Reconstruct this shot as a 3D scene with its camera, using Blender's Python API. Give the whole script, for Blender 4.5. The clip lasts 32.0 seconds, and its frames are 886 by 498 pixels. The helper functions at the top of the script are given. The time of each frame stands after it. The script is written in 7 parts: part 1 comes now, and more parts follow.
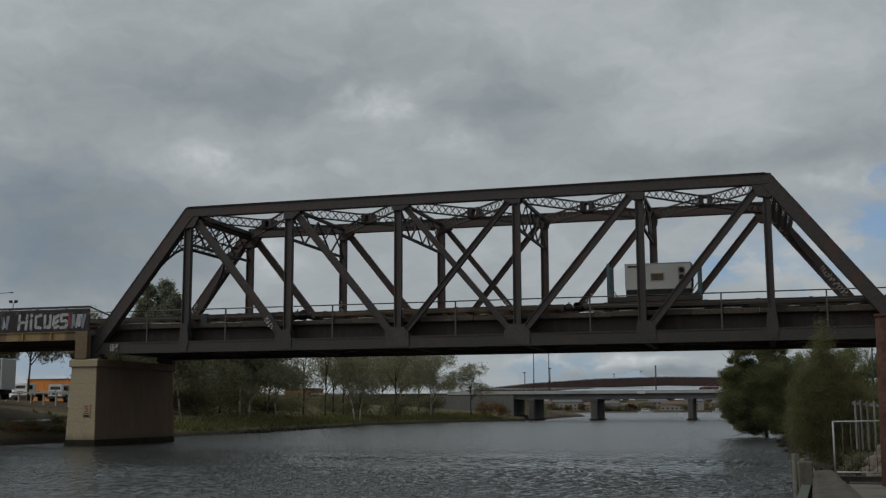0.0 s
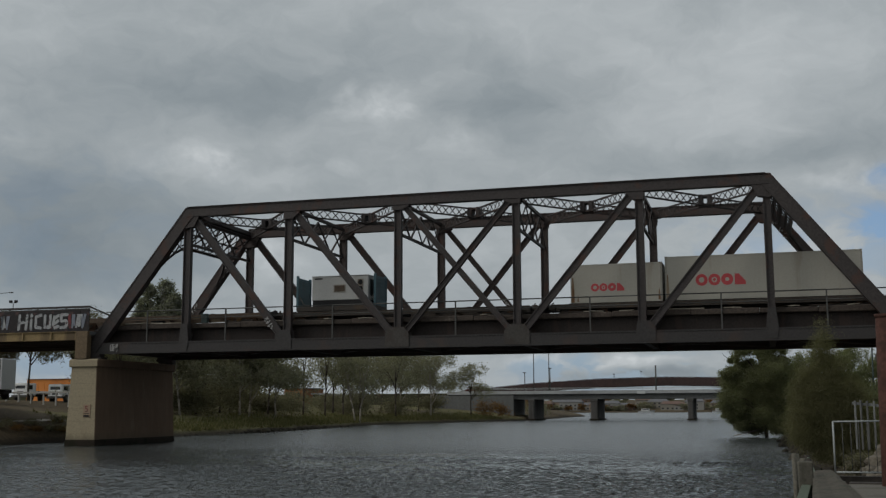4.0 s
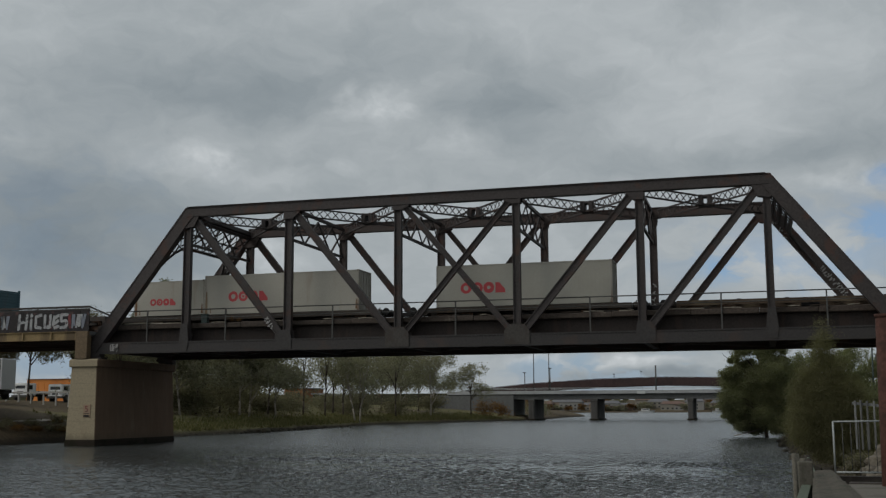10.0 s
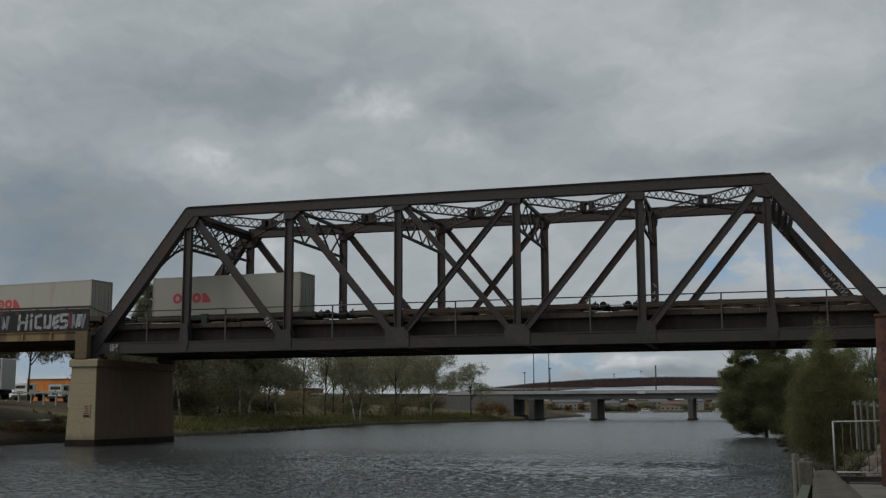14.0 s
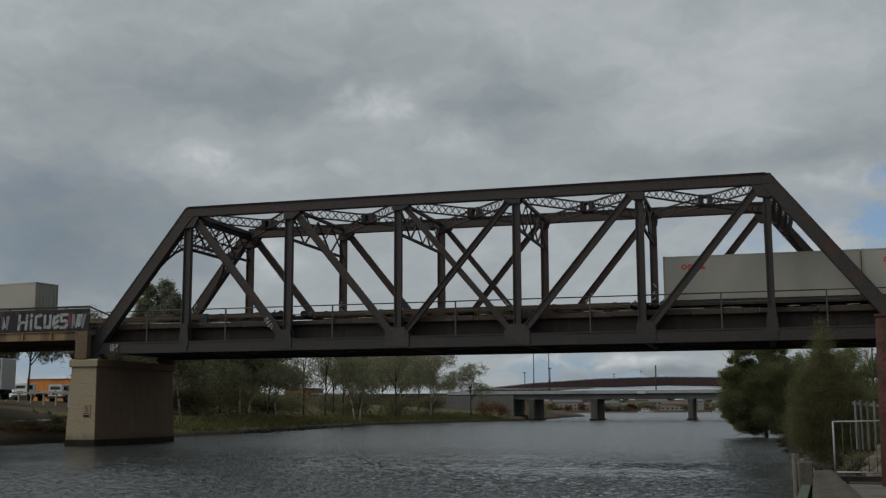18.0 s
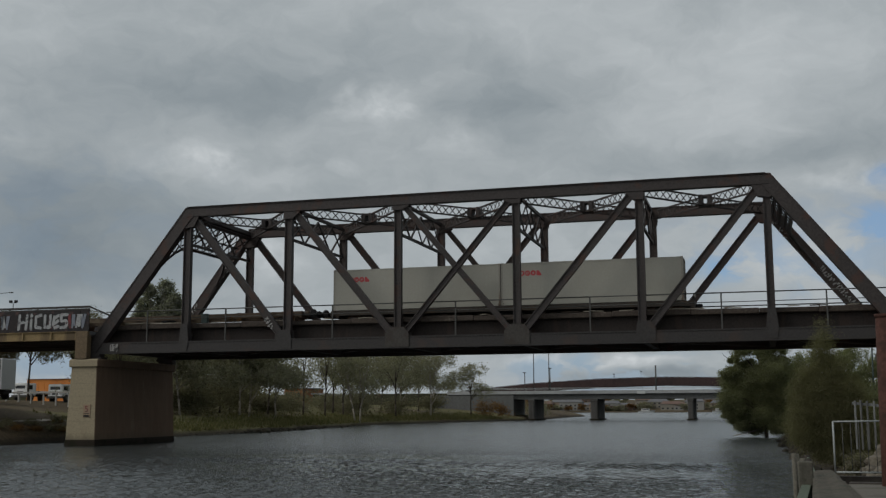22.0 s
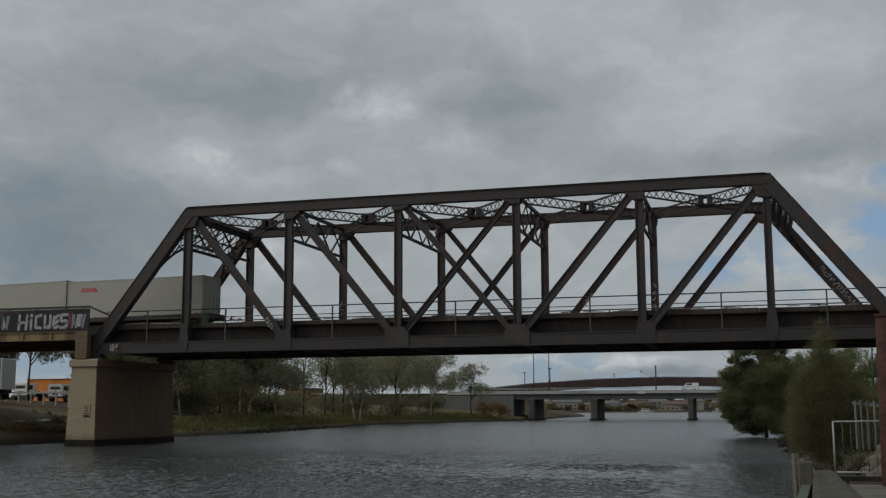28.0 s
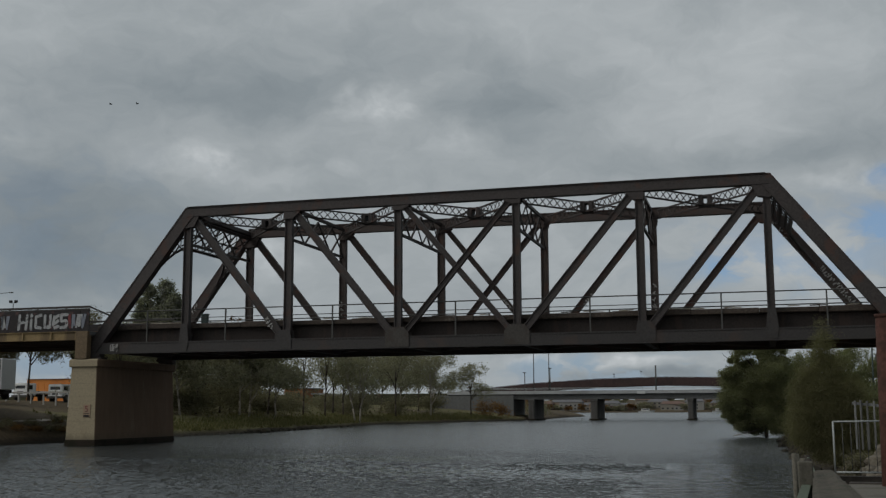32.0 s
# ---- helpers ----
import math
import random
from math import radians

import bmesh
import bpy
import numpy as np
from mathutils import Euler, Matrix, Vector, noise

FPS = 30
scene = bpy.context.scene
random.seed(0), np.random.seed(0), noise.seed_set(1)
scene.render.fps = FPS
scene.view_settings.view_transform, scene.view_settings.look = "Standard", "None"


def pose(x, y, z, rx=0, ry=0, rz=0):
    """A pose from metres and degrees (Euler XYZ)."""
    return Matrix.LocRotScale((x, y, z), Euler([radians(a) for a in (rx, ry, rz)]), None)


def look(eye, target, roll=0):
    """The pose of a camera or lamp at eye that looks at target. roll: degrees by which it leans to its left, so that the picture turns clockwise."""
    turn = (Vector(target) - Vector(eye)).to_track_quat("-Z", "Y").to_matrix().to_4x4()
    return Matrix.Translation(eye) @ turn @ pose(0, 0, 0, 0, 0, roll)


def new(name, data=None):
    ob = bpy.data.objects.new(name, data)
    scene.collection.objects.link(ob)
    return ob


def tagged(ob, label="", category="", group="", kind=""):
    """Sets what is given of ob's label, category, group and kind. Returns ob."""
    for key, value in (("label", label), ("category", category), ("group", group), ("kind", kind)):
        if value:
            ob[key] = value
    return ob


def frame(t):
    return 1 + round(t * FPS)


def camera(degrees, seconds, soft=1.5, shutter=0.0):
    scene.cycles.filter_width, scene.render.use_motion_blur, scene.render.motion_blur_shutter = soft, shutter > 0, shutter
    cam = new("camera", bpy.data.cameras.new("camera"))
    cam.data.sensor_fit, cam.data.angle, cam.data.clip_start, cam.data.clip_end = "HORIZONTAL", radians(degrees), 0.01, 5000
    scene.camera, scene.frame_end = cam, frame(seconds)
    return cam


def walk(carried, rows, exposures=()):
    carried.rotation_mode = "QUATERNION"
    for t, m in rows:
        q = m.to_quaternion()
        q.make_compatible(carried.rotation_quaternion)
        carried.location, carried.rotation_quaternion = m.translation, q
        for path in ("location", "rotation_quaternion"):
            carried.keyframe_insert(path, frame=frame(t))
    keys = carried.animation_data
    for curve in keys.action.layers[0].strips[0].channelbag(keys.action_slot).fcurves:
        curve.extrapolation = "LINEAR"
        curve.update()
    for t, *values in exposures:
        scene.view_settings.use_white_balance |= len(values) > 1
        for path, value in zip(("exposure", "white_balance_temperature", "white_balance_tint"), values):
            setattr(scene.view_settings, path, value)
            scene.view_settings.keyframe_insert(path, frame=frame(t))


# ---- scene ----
# The camera stands still on the timber landing.
cam = camera(43.65, 32.0, soft=1.3)
EYE = Vector((-0.759, -71.6, 2.455))
YAW, PITCH, ROLL = radians(-16.035), radians(8.294), -0.227
AIM = EYE + 50 * Vector((math.sin(YAW) * math.cos(PITCH), math.cos(YAW) * math.cos(PITCH), math.sin(PITCH)))
walk(cam, [(0.0, look(EYE, AIM, ROLL)), (32.0, look(EYE, AIM, ROLL))], exposures=[(0.0, -0.08), (3.0, -0.06), (5.5, -0.01), (9.0, 0.0), (12.0, 0.0), (14.0, -0.03), (17.0, -0.08), (19.0, -0.06), (20.5, 0.0), (24.0, 0.0), (26.0, -0.04), (28.0, -0.10), (32.0, -0.13)])


# ---------------------------------------------------------------- world and sun
def node(nt, kind, **settings):
    n = nt.nodes.new(kind)
    for key, value in settings.items():
        if key in n.inputs:
            n.inputs[key].default_value = value
    return n


def maths(nt, op, a, b=None, c=None, clamp=False):
    n = nt.nodes.new("ShaderNodeMath")
    n.operation, n.use_clamp = op, clamp
    for i, v in enumerate((a, b, c)):
        if v is None:
            continue
        if isinstance(v, (int, float)):
            n.inputs[i].default_value = v
        else:
            nt.links.new(v, n.inputs[i])
    return n.outputs[0]


def ramp(nt, fac, stops):
    n = nt.nodes.new("ShaderNodeValToRGB")
    n.color_ramp.elements[0].position, n.color_ramp.elements[1].position = stops[0][0], stops[-1][0]
    for pos, _ in stops[1:-1]:
        n.color_ramp.elements.new(pos)
    for el, (pos, col) in zip(n.color_ramp.elements, stops):
        el.color = (*col, 1) if len(col) == 3 else col
    nt.links.new(fac, n.inputs[0])
    return n.outputs[0]


def mix(nt, fac, a, b, blend="MIX"):
    n = nt.nodes.new("ShaderNodeMix")
    n.data_type, n.blend_type = "RGBA", blend
    for sock, v in ((n.inputs[0], fac), (n.inputs[6], a), (n.inputs[7], b)):
        if isinstance(v, (int, float)):
            sock.default_value = v
        elif isinstance(v, tuple):
            sock.default_value = (*v, 1)
        else:
            nt.links.new(v, sock)
    return n.outputs[2]


def smooth(nt, v, a, b):
    n = nt.nodes.new("ShaderNodeMapRange")
    n.interpolation_type = "SMOOTHSTEP"
    nt.links.new(v, n.inputs[0])
    n.inputs[1].default_value, n.inputs[2].default_value = a, b
    return n.outputs[0]


SUN_AZ, SUN_EL = radians(236), radians(40)   # from behind the landing, veiled by cloud


def make_world():
    world = bpy.data.worlds.new("overcast_sky")
    scene.world = world
    world.use_nodes = True
    nt = world.node_tree
    nt.nodes.clear()
    sky = nt.nodes.new("ShaderNodeTexSky")
    sky.sky_type, sky.sun_disc = "NISHITA", False
    sky.sun_elevation, sky.sun_rotation = SUN_EL, SUN_AZ
    blue = mix(nt, 1.0, sky.outputs[0], (0.085, 0.085, 0.085), "MULTIPLY")
    way = nt.nodes.new("ShaderNodeTexCoord").outputs["Generated"]
    sep = nt.nodes.new("ShaderNodeSeparateXYZ")
    nt.links.new(way, sep.inputs[0])
    # the sky dome laid out in degrees: azimuth and height
    az = maths(nt, "MULTIPLY", maths(nt, "ARCTAN2", sep.outputs[0], sep.outputs[1]), 57.2958)
    el = maths(nt, "MULTIPLY", maths(nt, "ARCSINE", sep.outputs[2]), 57.2958)
    comb = nt.nodes.new("ShaderNodeCombineXYZ")
    nt.links.new(az, comb.inputs[0])
    nt.links.new(el, comb.inputs[1])
    place = comb.outputs[0]

    def vec(op, a, b, c=None):
        n = nt.nodes.new("ShaderNodeVectorMath")
        n.operation = op
        for k, v in enumerate((a, b, c)):
            if isinstance(v, tuple):
                n.inputs[k].default_value = v
            elif v is not None:
                nt.links.new(v, n.inputs[k])
        return n.outputs["Value"] if op == "LENGTH" else n.outputs[0]

    def cloud(at, scale, stretch, detail, rough, shift, socket="Fac"):
        n = node(nt, "ShaderNodeTexNoise", Scale=scale, Detail=detail, Roughness=rough)
        nt.links.new(vec("MULTIPLY_ADD", at, (1.0, stretch, 1.0), shift), n.inputs["Vector"])
        return n.outputs[socket]

    # wind-torn: each place is shifted a little by two swirls
    for scale, stretch, wide, high, shift in ((0.20, 1.7, 4.2, 1.7, (3.0, 9.0, 0.0)), (0.75, 1.5, 1.7, 0.9, (7.0, 1.0, 4.0)), (2.6, 1.3, 0.35, 0.24, (1.0, 5.0, 8.0))):
        swirl = vec("SUBTRACT", cloud(place, scale, stretch, 2.0, 0.5, shift, "Color"), (0.5, 0.5, 0.5))
        place = vec("MULTIPLY_ADD", swirl, (wide, high, 0.0), place)

    def lump(azimuth, height, wide, high):
        off = vec("MULTIPLY", vec("SUBTRACT", place, (azimuth, height, 0.0)), (1 / wide, 1 / high, 0.0))
        return smooth(nt, vec("LENGTH", off, None), 1.75, 0.0)

    big = cloud(place, 0.085, 1.9, 2.0, 0.5, (2.0, 3.0, 0.0))
    mid = cloud(place, 0.30, 1.8, 4.0, 0.55, (5.0, 1.0, 3.0))
    fine = cloud(place, 1.1, 1.5, 5.0, 0.6, (1.0, 7.0, 6.0))
    total = maths(nt, "MULTIPLY_ADD", big, 0.16, 0.245)
    total = maths(nt, "MULTIPLY_ADD", mid, 0.20, total)
    total = maths(nt, "MULTIPLY_ADD", fine, 0.07, total)
    # thin and thick parts of the cloud
    ragged = maths(nt, "MULTIPLY_ADD", cloud(comb.outputs[0], 1.15, 1.2, 3.0, 0.55, (4.0, 2.0, 9.0)), 2.2, -0.25)
    for azimuth, height, wide, high, amount in CLOUD_THIN:
        thin = lump(azimuth, height, wide, high)
        if wide < 2.3:
            thin = maths(nt, "MULTIPLY", thin, ragged)
        total = maths(nt, "MULTIPLY_ADD", thin, amount, total)
    for azimuth, height, wide, high, amount in CLOUD_THICK:
        total = maths(nt, "MULTIPLY_ADD", lump(azimuth, height, wide, high), amount, total)
    grey = ramp(nt, total, [(0.12, (0.150, 0.185, 0.214)), (0.34, (0.266, 0.304, 0.328)), (0.46, (0.350, 0.386, 0.406)), (0.58, (0.448, 0.483, 0.502)), (0.76, (0.61, 0.640, 0.656))])
    # the cloud behind the camera, towards the veiled sun, is thinner and brighter
    side = nt.nodes.new("ShaderNodeVectorMath")
    side.operation = "DOT_PRODUCT"
    nt.links.new(way, side.inputs[0])
    side.inputs[1].default_value = (math.sin(SUN_AZ), math.cos(SUN_AZ), 0.0)
    tint = mix(nt, maths(nt, "MULTIPLY", smooth(nt, side.outputs["Value"], 0.0, 1.0), 0.7), grey, (0.78, 0.79, 0.78))
    # added darkening of the unseen eastern sky, to dim east-facing sides
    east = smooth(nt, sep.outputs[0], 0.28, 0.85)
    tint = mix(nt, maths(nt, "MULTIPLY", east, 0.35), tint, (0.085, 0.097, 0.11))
    gap = 0.0
    for azimuth, height, wide, high, amount in CLOUD_GAPS:
        gap = maths(nt, "MULTIPLY_ADD", lump(azimuth, height, wide, high), amount, gap)
    gap = maths(nt, "MULTIPLY", gap, smooth(nt, mid, 0.60, 0.40), clamp=True)
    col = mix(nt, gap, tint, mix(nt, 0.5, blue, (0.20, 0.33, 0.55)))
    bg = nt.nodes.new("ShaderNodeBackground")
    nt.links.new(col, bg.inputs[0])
    bg.inputs[1].default_value = 1.0
    out = nt.nodes.new("ShaderNodeOutputWorld")
    nt.links.new(bg.outputs[0], out.inputs[0])


# azimuth, height, half width and half height in degrees, amount
CLOUD_THIN = [(-37.9, 18.9, 4.4, 1.8, 0.06), (-18.6, 15.7, 1.5, 0.7, 0.14), (-21.2, 16.0, 0.6, 0.6, 0.10), (-20.3, 15.1, 2.2, 0.5, 0.09), (-27.8, 12.7, 1.2, 0.7, 0.12),
              (-29.2, 12.4, 1.8, 0.9, 0.07), (-25.8, 11.9, 2.6, 0.5, 0.08), (-21.6, 12.4, 0.8, 0.4, 0.08), (-38.2, 13.2, 1.3, 1.3, 0.07), (-10.6, 20.0, 4.4, 1.6, 0.10),
              (-3.6, 16.6, 6.8, 2.6, 0.11), (-1.7, 13.9, 5.3, 1.1, 0.07), (4.6, 11.0, 1.8, 0.7, 0.12), (-15.1, 14.0, 1.8, 0.8, 0.08), (-25.1, 8.0, 1.6, 1.2, 0.15),
              (-12.6, 7.9, 7.6, 1.8, 0.06), (2.1, 7.4, 3.5, 1.5, 0.10), (-6.4, 2.6, 1.8, 0.4, 0.20), (-10.9, 2.5, 1.8, 0.4, 0.20), (-35.6, 2.2, 2.0, 0.9, 0.20), (4.5, 18.5, 4.0, 2.0, 0.08)]
CLOUD_THICK = [(-29.5, 16.4, 6.1, 1.5, -0.09), (-24.5, 15.8, 3.8, 1.2, -0.09), (-22.8, 18.1, 4.7, 1.5, -0.05), (-34.5, 14.9, 3.8, 2.0, -0.05), (-37.2, 11.4, 4.5, 2.2, -0.13),
               (-34.2, 8.8, 6.5, 2.2, -0.20), (-36.7, 6.6, 5.2, 1.9, -0.15), (-10.7, 15.5, 4.4, 1.8, -0.12), (-14.0, 15.2, 2.6, 1.3, -0.06), (-30.5, 10.6, 3.0, 1.2, -0.06),
               (-2.3, 12.3, 5.8, 0.8, -0.05), (4.0, 12.7, 3.5, 1.2, -0.08), (-17.0, 17.9, 4.7, 1.8, -0.04), (-8.4, 1.6, 2.3, 0.4, -0.15), (-4.4, 1.5, 2.6, 0.4, -0.20),
               (-28.5, 8.2, 2.2, 2.2, -0.07), (-21.0, 9.5, 3.0, 1.0, -0.04)]
CLOUD_GAPS = [(5.9, 9.0, 1.5, 0.9, 1.15), (6.6, 11.2, 1.2, 0.5, 0.9), (-1.4, 6.8, 1.7, 0.8, 1.1), (-6.5, 1.8, 6.0, 0.9, 1.7), (-36.0, 8.5, 7.0, 4.0, 0.14), (4.4, 7.4, 3.6, 2.4, 0.5), (-1.5, 7.6, 4.5, 2.0, 0.4), (3.2, 6.2, 1.4, 0.6, 0.4), (-5.0, 2.1, 7.0, 0.7, 0.5), (-35.5, 2.2, 2.5, 0.8, 1.2)]
make_world()
sun = new("sun", bpy.data.lights.new("sun", "SUN"))
sun.data.energy, sun.data.angle, sun.data.color = 1.0, radians(25), (1.0, 0.96, 0.9)
sun_way = Vector((math.sin(SUN_AZ) * math.cos(SUN_EL), math.cos(SUN_AZ) * math.cos(SUN_EL), math.sin(SUN_EL)))
sun.matrix_world = look(sun_way * 200, (0, 0, 0))


# ---------------------------------------------------------------- materials
def material(name, base, rough=0.7, metal=0.0, vary=0.25, scale=1.5, grain=18.0, bump=0.3, depth=0.02, second=None, amount=0.5, streak=False, each=0.0, level=0.35):
    """A worn surface: base colour, stains of a second colour at scale, grain, relief."""
    m = bpy.data.materials.new(name)
    m.use_nodes = True
    nt = m.node_tree
    bsdf = nt.nodes["Principled BSDF"]
    bsdf.inputs["Roughness"].default_value, bsdf.inputs["Metallic"].default_value = rough, metal
    bsdf.inputs["Specular IOR Level"].default_value = level
    tc = nt.nodes.new("ShaderNodeTexCoord")
    mp = nt.nodes.new("ShaderNodeMapping")
    nt.links.new(tc.outputs["Object"], mp.inputs[0])
    if streak:
        mp.inputs["Scale"].default_value = (1.0, 1.0, 0.14)
    n1 = node(nt, "ShaderNodeTexNoise", Scale=scale, Detail=5.0, Roughness=0.6)
    n2 = node(nt, "ShaderNodeTexNoise", Scale=grain, Detail=3.0, Roughness=0.65)
    nt.links.new(mp.outputs[0], n1.inputs["Vector"])
    nt.links.new(tc.outputs["Object"], n2.inputs["Vector"])
    lo = tuple(max(0.0, c * (1 - vary)) for c in base)
    hi = tuple(min(1.0, c * (1 + vary)) for c in base)
    col = ramp(nt, n2.outputs["Fac"], [(0.3, lo), (0.7, hi)])
    if second:
        stain = smooth(nt, n1.outputs["Fac"], 0.66 - 0.3 * amount, 0.78 - 0.3 * amount)
        col = mix(nt, maths(nt, "MULTIPLY", stain, min(1.0, 0.4 + amount)), col, second)
    else:
        col = mix(nt, n1.outputs["Fac"], col, mix(nt, 1.0, col, (1 - vary,) * 3, "MULTIPLY"))
    if each:
        info = nt.nodes.new("ShaderNodeObjectInfo")
        f = maths(nt, "MULTIPLY_ADD", info.outputs["Random"], 2 * each, 1 - each)
        g = nt.nodes.new("ShaderNodeCombineColor")
        for i in range(3):
            nt.links.new(f, g.inputs[i])
        col = mix(nt, 1.0, col, g.outputs[0], "MULTIPLY")
    nt.links.new(col, bsdf.inputs["Base Color"])
    nt.links.new(maths(nt, "MULTIPLY_ADD", n1.outputs["Fac"], 0.3, rough - 0.15, clamp=True), bsdf.inputs["Roughness"])
    if bump:
        b = node(nt, "ShaderNodeBump", Strength=bump, Distance=depth)
        nt.links.new(n2.outputs["Fac"], b.inputs["Height"])
        nt.links.new(b.outputs[0], bsdf.inputs["Normal"])
    return m


STEEL = material("dark_painted_steel", (0.045, 0.0385, 0.037), 0.62, 0.0, 0.30, 0.7, 9.0, 0.25, 0.01, (0.070, 0.039, 0.030), 0.42, level=0.3)
STEEL_FAR = material("rust_stained_steel", (0.052, 0.040, 0.036), 0.66, 0.0, 0.30, 0.9, 9.0, 0.25, 0.01, (0.072, 0.037, 0.029), 0.45, level=0.3)
STEEL_GREY = material("grey_painted_chord", (0.037, 0.034, 0.033), 0.6, 0.0, 0.25, 0.6, 8.0, 0.2, 0.01, (0.052, 0.039, 0.034), 0.42, level=0.3)
# streaky fascia steel; the shadow band under the kerb is put into its colour
SHADE_STEEL = material("shadow_dark_fascia_plate", (0.023, 0.018, 0.016), 0.75, 0.0, 0.3, 1.6, 9.0, 0.25, 0.01, (0.038, 0.026, 0.021), 0.42, streak=True, level=0.25)
GUSSET = material("weathered_plate", (0.048, 0.043, 0.038), 0.65, 0.0, 0.3, 1.2, 9.0, 0.25, 0.01, (0.042, 0.034, 0.028), 0.55)
PALE = material("pale_scrawl_paint", (0.36, 0.355, 0.34), 0.7, 0.0, 0.3, 4.0, 30.0, 0.1, 0.005)
GRAF_W = material("white_spray_paint", (0.32, 0.328, 0.33), 0.65, 0.0, 0.3, 2.5, 26.0, 0.1, 0.004, (0.17, 0.17, 0.18), 0.45)
GRAF_K = material("black_spray_paint", (0.018, 0.017, 0.02), 0.6, 0.0, 0.3, 3.0, 30.0, 0.1, 0.004)
GRAF_R = material("red_spray_paint", (0.16, 0.035, 0.035), 0.65, 0.0, 0.3, 2.0, 20.0, 0.1, 0.004, (0.05, 0.03, 0.035), 0.5)
GRAF_B = material("grey_blue_spray_paint", (0.20, 0.22, 0.26), 0.65, 0.0, 0.3, 2.0, 20.0, 0.1, 0.004)
PARAPET = material("dark_parapet_plate", (0.017, 0.014, 0.015), 0.7, 0.0, 0.35, 1.6, 10.0, 0.2, 0.01, (0.085, 0.045, 0.042), 0.42)
YELLOW = material("ochre_girder_paint", (0.22, 0.157, 0.072), 0.68, 0.0, 0.2, 0.8, 8.0, 0.2, 0.01, (0.085, 0.06, 0.034), 0.5, streak=True)
CONC_DARK = material("wet_concrete_band", (0.026, 0.021, 0.016), 0.9, 0.0, 0.3, 1.2, 9.0, 0.4, 0.03, (0.018, 0.018, 0.011), 0.5, level=0.1)
CONC_GREY = material("grey_bridge_concrete", (0.118, 0.12, 0.118), 0.85, 0.0, 0.14, 0.12, 2.0, 0.2, 0.02, (0.088, 0.09, 0.088), 0.4, streak=True)
PIER_GREY = material("stained_pier_concrete", (0.078, 0.075, 0.070), 0.85, 0.0, 0.16, 0.3, 3.0, 0.2, 0.02, (0.05, 0.047, 0.043), 0.5, streak=True)
BROWN_POST = material("brown_bearing_paint", (0.125, 0.088, 0.050), 0.75, 0.0, 0.25, 1.0, 9.0, 0.2, 0.01, (0.06, 0.045, 0.03), 0.5, streak=True)
TIMBER = material("weathered_deck_timber", (0.054, 0.042, 0.034), 0.85, 0.0, 0.4, 1.2, 7.0, 0.6, 0.03, (0.17, 0.15, 0.125), 0.22, each=0.25)
TIMBER_DARK = material("tarred_timber", (0.05, 0.042, 0.035), 0.85, 0.0, 0.35, 0.8, 8.0, 0.5, 0.03, each=0.2)
RAIL = material("rail_steel", (0.12, 0.075, 0.05), 0.5, 0.6, 0.3, 2.0, 20.0, 0.2, 0.005)
HANDRAIL = material("dull_handrail_steel", (0.085, 0.085, 0.08), 0.55, 0.3, 0.25, 2.0, 20.0, 0.1, 0.005)
DARK_RAIL = material("sooty_handrail", (0.04, 0.036, 0.033), 0.6, 0.1, 0.3, 2.0, 20.0, 0.1, 0.005)
PALE_BOARD = material("bleached_board", (0.26, 0.235, 0.19), 0.9, 0.0, 0.3, 1.0, 9.0, 0.5, 0.02, (0.12, 0.10, 0.08), 0.4)
BOX_GREEN = material("grey_green_box_paint", (0.06, 0.085, 0.08), 0.6, 0.0, 0.2, 1.5, 12.0, 0.1, 0.005)
BOX_GREY = material("grey_beige_container_paint", (0.335, 0.328, 0.285), 0.55, 0.0, 0.04, 0.25, 8.0, 0.05, 0.004, (0.30, 0.292, 0.25), 0.3)
BOX_WARM = material("stained_grey_container_paint", (0.355, 0.342, 0.295), 0.55, 0.0, 0.05, 0.6, 9.0, 0.08, 0.006, (0.26, 0.22, 0.165), 0.2, streak=True)
BOX_EDGE = material("container_frame_paint", (0.28, 0.265, 0.23), 0.6, 0.0, 0.2, 0.9, 10.0, 0.15, 0.006, (0.14, 0.085, 0.05), 0.38, streak=True)
BOX_RUST = material("container_rust_run", (0.15, 0.085, 0.045), 0.85, 0.0, 0.3, 2.0, 14.0, 0.2, 0.005, (0.24, 0.19, 0.13), 0.5, streak=True)
LOGO = material("red_marking_paint", (0.46, 0.062, 0.070), 0.5, 0.0, 0.12, 3.0, 25.0, 0.05, 0.003)
TEAL = material("teal_rack_paint", (0.050, 0.105, 0.125), 0.55, 0.0, 0.22, 1.0, 10.0, 0.15, 0.006, (0.10, 0.075, 0.06), 0.28, streak=True)
GENSET = material("white_generator_paint", (0.40, 0.40, 0.385), 0.5, 0.0, 0.06, 1.0, 10.0, 0.08, 0.004, (0.40, 0.38, 0.34), 0.3, streak=True)
BLACK = material("black_opening", (0.016, 0.016, 0.017), 0.8, 0.0, 0.3, 4.0, 30.0, 0.1, 0.004)
WAGON = material("dusty_wagon_steel", (0.042, 0.035, 0.029), 0.7, 0.0, 0.3, 0.8, 9.0, 0.3, 0.01, (0.07, 0.048, 0.03), 0.4)
WAGON_OLD = material("rusty_flat_wagon", (0.075, 0.053, 0.036), 0.8, 0.0, 0.35, 0.7, 9.0, 0.4, 0.01, (0.135, 0.108, 0.07), 0.38)


